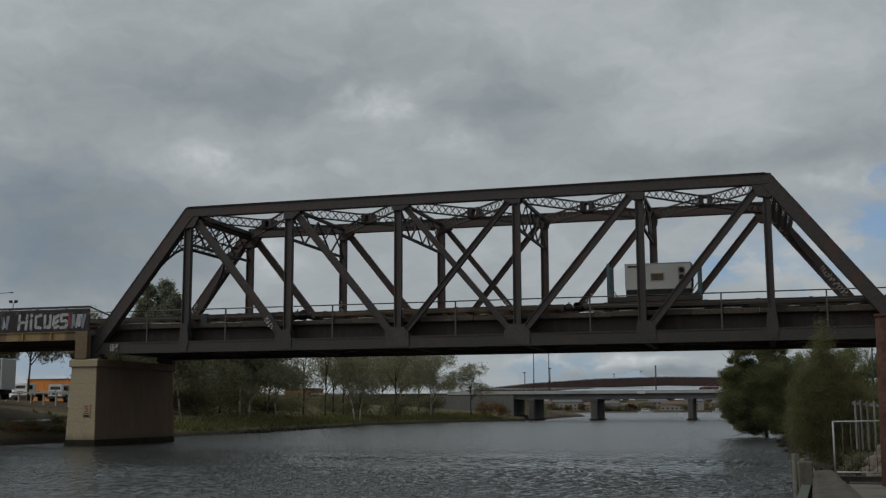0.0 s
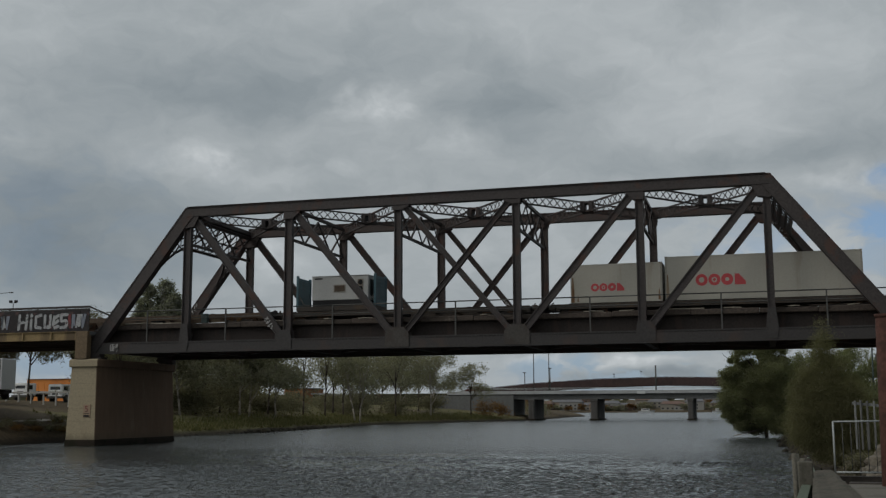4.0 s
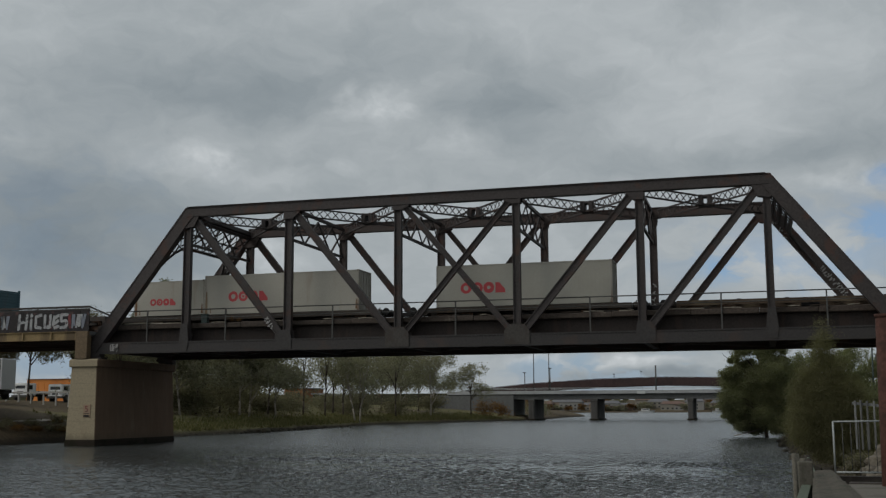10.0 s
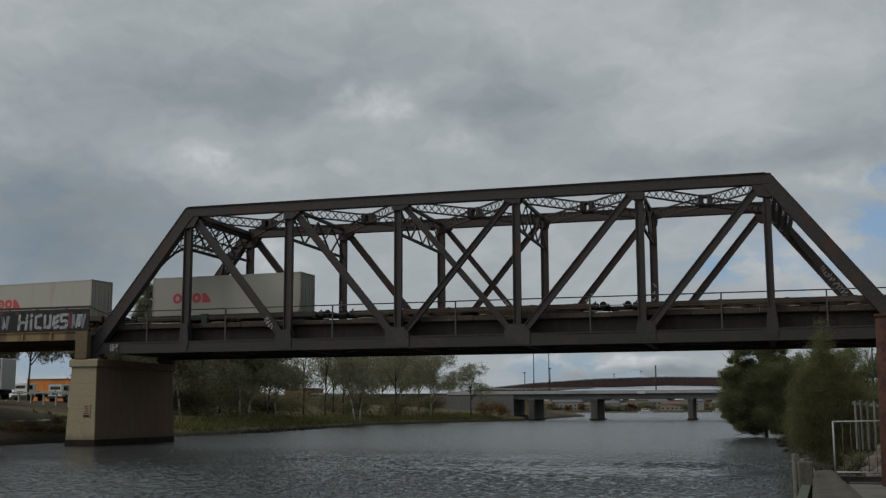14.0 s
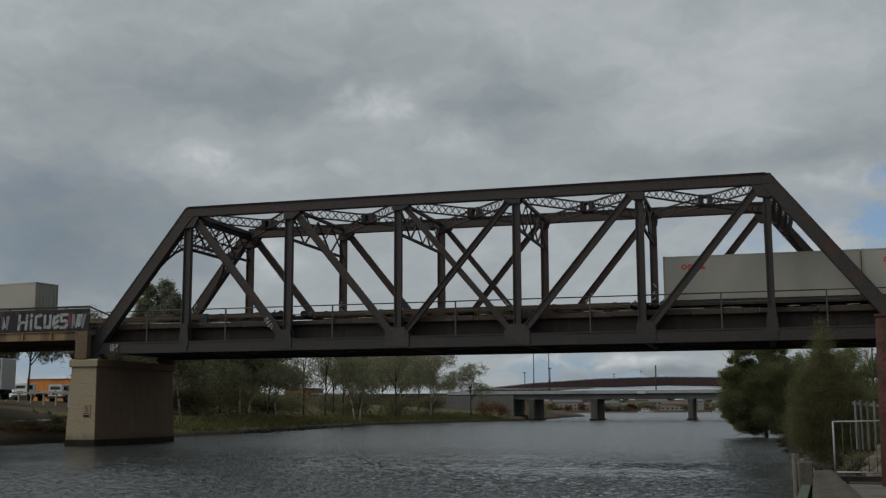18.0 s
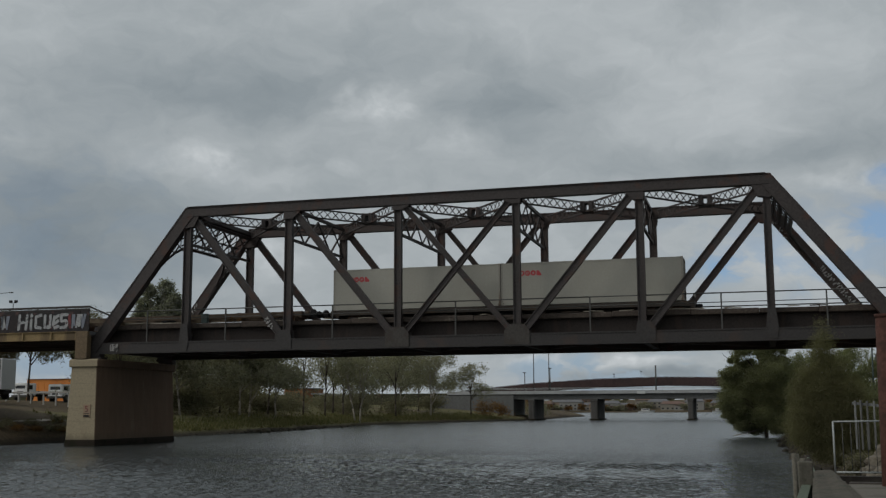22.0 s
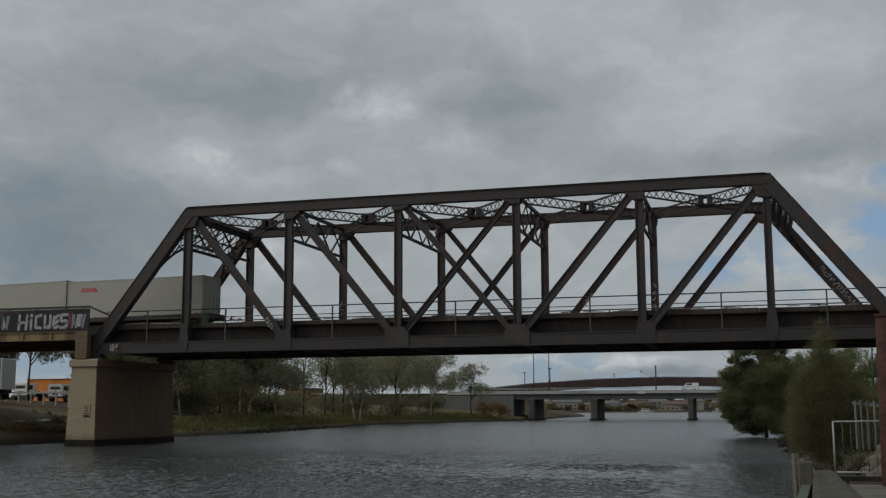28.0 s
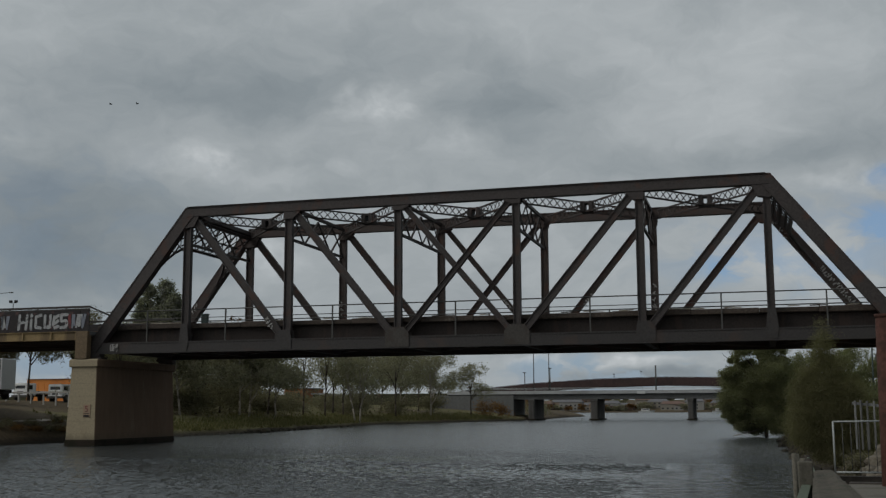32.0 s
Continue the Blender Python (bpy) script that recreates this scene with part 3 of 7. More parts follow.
TRACK = 2.85      # the near track's middle, from the near truss
BEND, RADIUS, STRAIGHT = -31.0, 215.0, -66.0      # west of the bend the line swings gently north, then runs straight


def grade(p):
    """The line's gentle rise west of the bridge."""
    return 0.010 * max(0.0, -38.0 - max(p, -75.0))


def along(p, off=0.0):
    """Place and heading at p on the near track, off metres to its north."""
    a = max(0.0, BEND - max(p, STRAIGHT)) / RADIUS
    x = p if p >= BEND else BEND - RADIUS * math.sin(a)
    y = TRACK + RADIUS * (1 - math.cos(a))
    if p < STRAIGHT:
        x -= (STRAIGHT - p) * math.cos(a)
        y += (STRAIGHT - p) * math.sin(a)
    return x + off * math.sin(a), y + off * math.cos(a), -math.degrees(a)



def pier_concrete():
    """Buff concrete with lift joints; brown staining, and shade painted into the flank under the deck."""
    m = material("stained_shaded_pier_face", (0.275, 0.232, 0.155), 0.85, 0.0, 0.14, 0.5, 7.0, 0.35, 0.02, (0.15, 0.11, 0.072), 0.5, streak=True)
    nt = m.node_tree
    bsdf = nt.nodes["Principled BSDF"]
    face = bsdf.inputs["Base Color"].links[0].from_socket
    tc = nt.nodes.new("ShaderNodeTexCoord")
    sep = nt.nodes.new("ShaderNodeSeparateXYZ")
    nt.links.new(tc.outputs["Object"], sep.inputs[0])

    def runs(scale, tall, detail):
        mp = nt.nodes.new("ShaderNodeMapping")
        nt.links.new(tc.outputs["Object"], mp.inputs[0])
        mp.inputs["Scale"].default_value = (1.0, 1.0, tall)
        n = node(nt, "ShaderNodeTexNoise", Scale=scale, Detail=detail, Roughness=0.6)
        nt.links.new(mp.outputs[0], n.inputs["Vector"])
        return n.outputs["Fac"]

    # flank under the deck: shade put into the colour along with brown stain
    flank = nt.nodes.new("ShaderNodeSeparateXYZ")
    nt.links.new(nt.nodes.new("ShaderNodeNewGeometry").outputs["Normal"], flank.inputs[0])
    flank_shade = maths(nt, "MULTIPLY_ADD", smooth(nt, flank.outputs[0], 0.3, 0.7), 0.55, runs(0.8, 0.26, 5.0))
    rust = smooth(nt, maths(nt, "MULTIPLY_ADD", runs(0.28, 1.0, 4.0), 0.4, flank_shade), 0.78, 1.12)
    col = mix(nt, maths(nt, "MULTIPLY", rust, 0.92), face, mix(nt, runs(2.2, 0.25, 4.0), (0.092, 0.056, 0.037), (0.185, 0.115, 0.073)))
    # lift joints every 0.9 m
    joint = smooth(nt, maths(nt, "PINGPONG", maths(nt, "MULTIPLY_ADD", runs(3.0, 1.0, 2.0), 0.05, sep.outputs[2]), 0.45), 0.035, 0.008)
    col = mix(nt, maths(nt, "MULTIPLY", joint, 0.2), col, (0.10, 0.082, 0.055))
    # tide-stained foot
    tide = smooth(nt, maths(nt, "MULTIPLY_ADD", runs(1.4, 0.5, 4.0), 0.7, sep.outputs[2]), 1.35, 0.75)
    col = mix(nt, maths(nt, "MULTIPLY", tide, 0.55), col, (0.085, 0.07, 0.045))
    nt.links.new(col, bsdf.inputs["Base Color"])
    return m


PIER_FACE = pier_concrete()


def build_pier(x0, x1, label):
    pier = thing("bridge_pier", label, "pier")
    ya, yb, skew = -1.0, 10.40, (-0.30 if x0 < 0 else 0.0)     # the west pier stands a little askew
    bm = bmesh.new()

    def ring(z, g):
        c = 0.05
        pts = [(x0 - g + c, ya - g), (x1 + g - c, ya - g), (x1 + g, ya - g + c), (x1 + g, yb + g - c), (x1 + g - c, yb + g), (x0 - g + c, yb + g), (x0 - g, yb + g - c), (x0 - g, ya - g + c)]
        return [bm.verts.new((px + skew * (py - ya) / (yb - ya), py, z)) for px, py in pts]

    def loft(rings):
        for a, b in zip(rings, rings[1:]):
            for i in range(8):
                bm.faces.new((a[i], a[(i + 1) % 8], b[(i + 1) % 8], b[i]))
        bm.faces.new(rings[-1])
        bm.faces.new(rings[0][::-1])

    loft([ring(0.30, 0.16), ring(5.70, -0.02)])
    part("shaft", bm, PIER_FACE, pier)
    bm = bmesh.new()
    loft([ring(5.66, 0.06), ring(5.72, 0.13), ring(6.16, 0.13), ring(6.26, 0.05)])
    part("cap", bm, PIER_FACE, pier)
    bm = bmesh.new()
    loft([ring(-3.0, 0.22), ring(0.30, 0.20), ring(0.46, 0.17)])
    part("waterline_footing", bm, CONC_DARK, pier, "dark wet band at the waterline")
    return pier


def build_sign():
    sign = thing("warning_sign", "small faded warning notice fixed to the concrete pier", "sign", at=(-47.85, -1.08, 2.55))
    part("board", boxed(-0.30, 0.30, -0.05, 0.02, -0.50, 0.42, 0.01), material("sign_board", (0.28, 0.20, 0.135), 0.7, 0.0, 0.15, 3.0, 20.0, 0.05, 0.003), sign)
    bm = bmesh.new()
    for a, b, c, d in ((-0.10, 0.28, 0.06, 0.30), (-0.10, 0.28, -0.08, 0.12), (-0.08, 0.12, 0.10, 0.09), (0.10, 0.09, 0.04, -0.10), (0.04, -0.10, -0.12, -0.08)):
        add_bar(bm, (a, -0.056, b), (c, -0.056, d), 0.05, 0.012)
    part("red_mark", bm, GRAF_R, sign)
    for z, h in ((-0.24, 0.02), (-0.40, 0.06)):
        part("text_bar", boxed(-0.24, 0.24, -0.062, -0.05, z - h, z + h, 0.005), BLACK, sign)


def build_approach(x0, x1, far_edge):
    """A plate-girder approach span between x0 and x1; far_edge: the corners (x, y) of its north side."""
    span = thing("approach_span", "ochre girder approach span with a graffiti-covered dark parapet", "bridge")
    y = -1.0
    xa, xb = (x0, x1 - 1.05) if x1 < 0 else (x0 + 1.05, x1)
    bm = add_bar(bmesh.new(), (xa, y + 0.05, 7.98), (xb, y + 0.05, 7.98), 0.06, 0.62, (0, 0, 1))
    add_bar(bm, (xa, y + 0.1, 8.27), (xb, y + 0.1, 8.27), 0.34, 0.05, (0, 0, 1))
    add_bar(bm, (xa, y + 0.1, 7.68), (xb, y + 0.1, 7.68), 0.34, 0.05, (0, 0, 1))
    part("edge_girder", bm, YELLOW, span)
    x = x0
    while x < x1 - 0.1:
        n = min(2.45, x1 - x)
        part("parapet_panel", boxed(x + 0.015, x + n - 0.015, y - 0.04, y + 0.04, 8.30, 9.86, 0.01), PARAPET, span)
        part("stiffener", add_bar(bmesh.new(), (x + 0.05, y - 0.06, 7.72), (x + 0.05, y - 0.06, 8.24), 0.10, 0.10), YELLOW, span)
        if n > 1.4:
            part("rail_post", add_bar(bmesh.new(), (x + 1.2, y, 9.80), (x + 1.2, y, 10.10), 0.10, 0.08), DARK_RAIL, span)
        x += n
    part("handrail", add_bar(bmesh.new(), (x0, y, 10.08), (x1, y, 10.08), 0.15, 0.14), DARK_RAIL, span)
    xe, se = (x1, 1) if x1 < 0 else (x0, -1)
    part("handrail_ramp", add_bar(bmesh.new(), (xe, y, 10.06), (xe + se * 1.5, y + 0.2, 9.42), 0.12, 0.10), DARK_RAIL, span)
    part("parapet_cap", add_bar(bmesh.new(), (x0, y, 9.88), (x1, y, 9.88), 0.16, 0.06), DARK_RAIL, span)
    # north side
    for (xc, yc), (xd, yd) in zip(far_edge, far_edge[1:]):
        part("edge_girder", add_bar(bmesh.new(), (xc, yc, 7.97), (xd, yd, 7.97), 0.30, 0.64, (0, 0, 1)), YELLOW, span)
        part("parapet_panel", add_bar(bmesh.new(), (xc, yc, 9.08), (xd, yd, 9.08), 0.08, 1.56, (0, 0, 1)), PARAPET, span)
        part("handrail", add_bar(bmesh.new(), (xc, yc, 10.08), (xd, yd, 10.08), 0.15, 0.14, (0, 0, 1)), DARK_RAIL, span)
    for xe, s in ((x0, 1), (x1, -1)):
        for yy in (y + 0.1, far_edge[0 if abs(xe - far_edge[0][0]) < 1 else -1][1] - 0.2):
            bm = boxed(min(xe + s * 0.02, xe + s * 1.03), max(xe + s * 0.02, xe + s * 1.03), yy - 0.26, yy + 0.26, 6.255, 8.29, 0.03)
            part("bearing_column", bm, BROWN_POST, span)
    bm = bmesh.new()
    outline = [(x0, y + 0.12), (x1, y + 0.12)] + [(px, py - 0.12) for px, py in (far_edge if far_edge[0][0] > far_edge[-1][0] else far_edge[::-1])]
    low, high = [[bm.verts.new((px, py, z)) for px, py in outline] for z in (8.02, 8.28)]
    bm.faces.new(low[::-1])
    bm.faces.new(high)
    for k in range(len(outline)):
        bm.faces.new((low[k], low[(k + 1) % len(outline)], high[(k + 1) % len(outline)], high[k]))
    part("deck_slab", bm, CONC_GREY, span)
    for yy, wa in ((0.7, x0), (2.1, x0), (3.6, x0), (6.7, x0), (8.2, x0), (9.6, x0)) + (((12.2, -74.0), (14.6, -86.0), (17.2, -98.0)) if x1 < 0 else ()):
        xc, xd = (x0 + 0.1, x1 - 0.1) if wa == x0 else (x0 + 0.1, wa)
        part("deck_girder", add_bar(bmesh.new(), (xc, yy, 7.79), (xd, yy, 7.79), 0.30, 0.44, (0, 0, 1)), STEEL_FAR, span)
    return span


def build_graffiti(span):
    """Bubble shapes sprayed on the parapet: strokes with a dark outline."""
    y = -1.0
    strokes = []

    def bubble(x, parts_):
        for (ax, az, bx, bz) in parts_:
            strokes.append((-54.05 + 0.8 * (x + ax + 54.05), az, -54.05 + 0.8 * (x + bx + 54.05), bz))

    z0, z1 = 8.55, 9.55
    bubble(-54.05, [(0.05, z0, 0.12, z1), (0.85, z0, 0.92, z1), (0.1, 9.0, 0.9, 9.1)])
    bubble(-52.75, [(0.1, z0, 0.1, 9.2), (0.12, 9.5, 0.12, 9.58)])
    bubble(-52.25, [(0.1, 8.75, 0.1, 9.4), (0.1, 9.45, 0.62, 9.55), (0.1, 8.68, 0.62, 8.6)])
    bubble(-51.3, [(0.1, 8.8, 0.1, 9.5), (0.12, 8.65, 0.6, 8.65), (0.68, 8.7, 0.72, 9.5)])
    bubble(-50.25, [(0.1, 8.6, 0.5, 8.7), (0.15, 8.9, 0.45, 9.1), (0.1, 9.3, 0.5, 9.5), (0.0, 8.8, 0.05, 9.4)])
    bubble(-49.55, [(0.1, 8.6, 0.65, 8.65), (0.68, 8.75, 0.7, 9.0), (0.15, 9.05, 0.62, 9.1), (0.12, 9.2, 0.12, 9.5), (0.15, 9.52, 0.75, 9.55)])
    for i, (ax, az, bx, bz) in enumerate(strokes):
        for r, dy, mat, nm in ((0.185, 0.052, GRAF_K, "graffiti_outline"), (0.115, 0.060, GRAF_W, "graffiti_stroke")):
            a, b = Vector((ax, az)), Vector((bx, bz))
            d = (b - a).normalized() if (b - a).length > 1e-4 else Vector((0, 1))
            t0 = math.atan2(d.y, d.x)
            wob = random.Random(i + int(100 * r))
            pts = []
            for end, q0 in ((b, -math.pi / 2), (a, math.pi / 2)):
                for q in np.linspace(q0, q0 + math.pi, 7):
                    k = r * wob.uniform(0.74, 1.22)
                    pts.append((end.x + k * math.cos(t0 + q), end.y + k * math.sin(t0 + q)))
            part(nm, add_plate(bmesh.new(), pts, y - dy - 0.0004 * i, y - 0.035), mat, span)
    rng = random.Random(3)
    for i in range(30):
        xa, za = rng.uniform(-54.2, -49.8), rng.uniform(8.5, 9.5)
        bm = add_bar(bmesh.new(), (xa, y - 0.066, za), (xa + rng.uniform(-0.2, 0.2), y - 0.066, za + rng.uniform(-0.2, 0.2)), rng.uniform(0.03, 0.06), 0.012)
        part("graffiti_stroke", bm, GRAF_K if i % 4 else GRAF_R, span)
    for x, w, mat in ((-49.65, 0.25, GRAF_R), (-49.3, 0.4, GRAF_B), (-48.95, 0.4, GRAF_W), (-48.5, 0.25, GRAF_B), (-55.6, 0.5, GRAF_B), (-56.4, 0.5, GRAF_W), (-57.6, 0.9, GRAF_B), (-55.0, 0.3, GRAF_B), (-48.75, 0.3, GRAF_W), (-55.3, 0.4, GRAF_W), (-56.2, 0.3, GRAF_R)):
        for j in range(3):
            xa = x + rng.uniform(-w, w) * 0.5
            bm = bmesh.new()
            add_bar(bm, (xa, y - 0.05, 8.5 + rng.uniform(0, 0.2)), (xa + rng.uniform(-0.25, 0.25), y - 0.05, 9.55), 0.13, 0.02 + 0.003 * j)
            part("graffiti_stroke", bm, mat, span)


# ---------------------------------------------------------------- river, ground, banks
def left_bank(y):
    return float(np.interp(y, [-400, -60, 0, 50, 82, 113, 160, 200, 260, 340, 430, 900], [-54, -56, -55.6, -56.6, -61.5, -66, -59, -54, -60, -64, -105, -330]))


def right_bank(y):
    return float(np.interp(y, [-400, -75, -60, -40, -20, -4, 30, 60, 150, 220, 420, 900], [5, 1.5, 1.2, 1.0, 1.0, 0.6, 0.5, 3, 14, 22, 60, 260]))


FAR_SHORE = 880.0


def rise(d, steep, top, far_top):
    """The bank's height at d metres from the water's edge."""
    if d < 0:
        return max(-2.2, d * 0.5)
    near_part = top * (1 - math.exp(-d * steep))
    return near_part + (far_top - top) * min(1.0, max(0.0, (d - 8) / 30.0))


def ground_height(x, y):
    l, r = left_bank(y), right_bank(y)
    bump = 0.12 * noise.noise(Vector((x * 0.35, y * 0.35, 0))) + 0.3 * noise.noise(Vector((x * 0.06, y * 0.06, 4)))
    if x < l:
        d = l - x
        # steep bank, path and slope by the bridge; an easy grass bank further up
        steep = 1.6 * (1 - math.exp(-d * 1.1)) + 0.02 * min(d, 5.5) + max(0.0, min(d - 5.5, 9.0)) * 0.21 + 0.5 * min(1.0, max(0.0, (d - 18) / 20))
        easy = 0.55 * (1 - math.exp(-d * 1.6)) + 1.5 * min(1.0, d / 9.0) + 1.75 * min(1.0, max(0.0, (d - 10) / 25))
        k = min(1.0, max(0.0, (y - 12) / 14))
        z = steep * (1 - k) + easy * k
    elif x > r:
        z = rise(x - r, 0.55, 1.25, 3.2)
    else:
        z = max(-2.2, -0.45 * min(x - l, r - x))
    if y > FAR_SHORE:
        z = max(z, rise(y - FAR_SHORE, 0.2, 1.5, 3.0) + 9.5 * min(1.0, max(0.0, (y - FAR_SHORE - 20) / 160)))
    return z + bump * min(1.0, abs(z) * 0.6)


def build_ground():
    xs = list(np.arange(-120, 45.1, 1.25)) + [60, 80, 110, 150, 200, 280, 400, 700, 1200, 2500]
    xs = [-2500, -1400, -800, -500, -350, -260, -200, -160, -140] + xs
    ys = [-900, -500, -300, -200, -140] + list(np.arange(-110, 260.1, 2.5)) + list(np.arange(270, 940, 12.0)) + [960, 1000, 1100, 1300, 1700, 2400, 3600]
    verts = [(x, y, ground_height(x, y)) for y in ys for x in xs]
    nx = len(xs)
    faces = [(j * nx + i, j * nx + i + 1, (j + 1) * nx + i + 1, (j + 1) * nx + i) for j in range(len(ys) - 1) for i in range(nx - 1)]
    me = bpy.data.meshes.new("ground")
    me.from_pydata(verts, [], faces)
    me.polygons.foreach_set("use_smooth", [True] * len(faces))
    m = bpy.data.materials.new("bank_grass_and_earth")
    m.use_nodes = True
    nt = m.node_tree
    bsdf = nt.nodes["Principled BSDF"]
    bsdf.inputs["Roughness"].default_value = 0.95
    bsdf.inputs["Specular IOR Level"].default_value = 0.15
    tc = nt.nodes.new("ShaderNodeTexCoord")
    n1 = node(nt, "ShaderNodeTexNoise", Scale=0.09, Detail=6.0, Roughness=0.6)
    n2 = node(nt, "ShaderNodeTexNoise", Scale=3.2, Detail=6.0, Roughness=0.7)
    for n in (n1, n2):
        nt.links.new(tc.outputs["Object"], n.inputs["Vector"])
    grass = ramp(nt, n2.outputs["Fac"], [(0.3, (0.072, 0.072, 0.030)), (0.5, (0.126, 0.118, 0.054)), (0.7, (0.185, 0.158, 0.088))])
    earth = ramp(nt, n2.outputs["Fac"], [(0.3, (0.062, 0.049, 0.032)), (0.7, (0.135, 0.104, 0.066))])
    sep = nt.nodes.new("ShaderNodeSeparateXYZ")
    nt.links.new(tc.outputs["Object"], sep.inputs[0])
    # bare earth by the railway, grass upstream
    worn = maths(nt, "ADD", smooth(nt, sep.outputs[1], 26.0, 8.0), smooth(nt, sep.outputs[1], 175.0, 240.0))
    slope = maths(nt, "MULTIPLY", smooth(nt, sep.outputs[0], -67.0, -73.0), smooth(nt, sep.outputs[1], 62.0, 48.0))
    worn = maths(nt, "ADD", worn, slope)
    col = mix(nt, smooth(nt, maths(nt, "MULTIPLY_ADD", worn, 0.35, n1.outputs["Fac"]), 0.50, 0.64), grass, earth)
    wet = smooth(nt, maths(nt, "MULTIPLY_ADD", n2.outputs["Fac"], 0.5, sep.outputs[2]), 0.95, 0.35)
    col = mix(nt, wet, col, (0.030, 0.025, 0.018))
    nt.links.new(col, bsdf.inputs["Base Color"])
    b = node(nt, "ShaderNodeBump", Strength=0.8, Distance=0.15)
    nt.links.new(n2.outputs["Fac"], b.inputs["Height"])
    nt.links.new(b.outputs[0], bsdf.inputs["Normal"])
    me.materials.append(m)
    tagged(new("ground", me), "grassy river banks with bare earth patches", "ground", kind="structure")


def swell(xs, ys):
    """Heights of short wind waves: many crossing trains, in gusty patches short of the bridge."""
    rng = np.random.default_rng(5)
    gx, gy = np.meshgrid(xs, ys)
    h = np.zeros_like(gx)
    for _ in range(44):
        lam = 0.27 * (0.72 / 0.27) ** rng.random()
        k = 2 * math.pi / lam
        a = radians(rng.normal(86, 60))
        h += 0.0066 * lam * np.cos(k * (gx * math.cos(a) + gy * math.sin(a)) + rng.uniform(0, 6.28))
    patch = np.zeros_like(gx)
    for _ in range(14):
        lam = rng.uniform(7, 26)
        a = rng.uniform(0, 6.28)
        patch += np.cos(2 * math.pi / lam * (0.6 * gx * math.cos(a) + 1.3 * gy * math.sin(a)) + rng.uniform(0, 6.28))
    patch = patch / 14 ** 0.5
    ease = np.clip((-4.0 + 5.0 * patch - gy) / 24.0, 0, 1)
    return h * ease * np.clip(0.82 + 0.26 * patch, 0.25, 1.3) * np.interp(gx, [-40, -14], [0.6, 1.1]) * np.clip((gx + 48) / 3, 0, 1) * np.clip((4 - gx) / 2, 0, 1)


def build_water():
    xs = [-420, -250, -150, -90, -70] + list(np.arange(-48, 4.01, 0.085)) + [12, 20, 60, 150, 360]
    ys = [-450, -200, -100, -60] + list(np.arange(-43, -1.9, 0.085)) + [2, 8, 30, 100, 300, FAR_SHORE + 6]
    h = swell(np.array(xs), np.array(ys))
    nx = len(xs)
    verts = [(x, y, float(h[j, i])) for j, y in enumerate(ys) for i, x in enumerate(xs)]
    faces = [(j * nx + i, j * nx + i + 1, (j + 1) * nx + i + 1, (j + 1) * nx + i) for j in range(len(ys) - 1) for i in range(nx - 1)]
    me = bpy.data.meshes.new("water")
    me.from_pydata(verts, [], faces)
    me.polygons.foreach_set("use_smooth", [True] * len(faces))
    m = bpy.data.materials.new("rippled_river_water")
    m.use_nodes = True
    nt = m.node_tree
    bsdf = nt.nodes["Principled BSDF"]
    bsdf.inputs["Base Color"].default_value = (0.035, 0.041, 0.041, 1)
    bsdf.inputs["Roughness"].default_value = 0.20
    bsdf.inputs["IOR"].default_value = 1.333
    tc = nt.nodes.new("ShaderNodeTexCoord")

    def waves(scale, stretch, detail, turn):
        mp = nt.nodes.new("ShaderNodeMapping")
        nt.links.new(tc.outputs["Object"], mp.inputs[0])
        mp.inputs["Rotation"].default_value = (0, 0, radians(turn))
        mp.inputs["Scale"].default_value = (stretch, 1.0, 1.0)
        n = node(nt, "ShaderNodeTexNoise", Scale=scale, Detail=detail, Roughness=0.6, Distortion=0.4)
        nt.links.new(mp.outputs[0], n.inputs["Vector"])
        return n.outputs["Fac"]

    # cat's-paws: ruffled downstream of the bridge, smoother in its lee
    sep = nt.nodes.new("ShaderNodeSeparateXYZ")
    nt.links.new(tc.outputs["Object"], sep.inputs[0])
    lee = smooth(nt, maths(nt, "MULTIPLY_ADD", waves(0.06, 0.4, 3.0, 10), 60.0, sep.outputs[1]), 26.0, 13.0)
    gust = maths(nt, "MULTIPLY", lee, smooth(nt, waves(0.11, 0.5, 3.0, 10), 0.22, 0.55))
    nt.links.new(maths(nt, "MULTIPLY_ADD", lee, -0.12, 0.21), bsdf.inputs["Roughness"])
    h = maths(nt, "ADD", maths(nt, "MULTIPLY", waves(1.35, 1.5, 3.0, 8), 0.85), maths(nt, "MULTIPLY", waves(0.62, 1.9, 2.0, -7), 0.8))
    h = maths(nt, "ADD", h, maths(nt, "MULTIPLY", waves(4.2, 1.2, 2.0, 20), 0.22))
    b = node(nt, "ShaderNodeBump", Distance=0.8)
    nt.links.new(maths(nt, "MULTIPLY_ADD", gust, -0.20, 0.45), b.inputs["Strength"])
    nt.links.new(h, b.inputs["Height"])
    nt.links.new(b.outputs[0], bsdf.inputs["Normal"])
    me.materials.append(m)
    water = new("water", me)
    return tagged(water, "dark grey river water ruffled by small ripples", "water", kind="structure")


build_bridge()
build_deck_clutter()
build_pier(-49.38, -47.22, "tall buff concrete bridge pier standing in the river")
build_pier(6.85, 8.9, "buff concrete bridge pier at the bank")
build_sign()
span = build_approach(-110.0, -48.0, ((-48.0, 11.1), (-60.0, 11.3), (-72.0, 13.1), (-110.0, 20.0)))
build_graffiti(span)
build_approach(8.8, 70.0, ((70.0, 11.37), (8.8, 11.37)))
build_ground()
build_water()


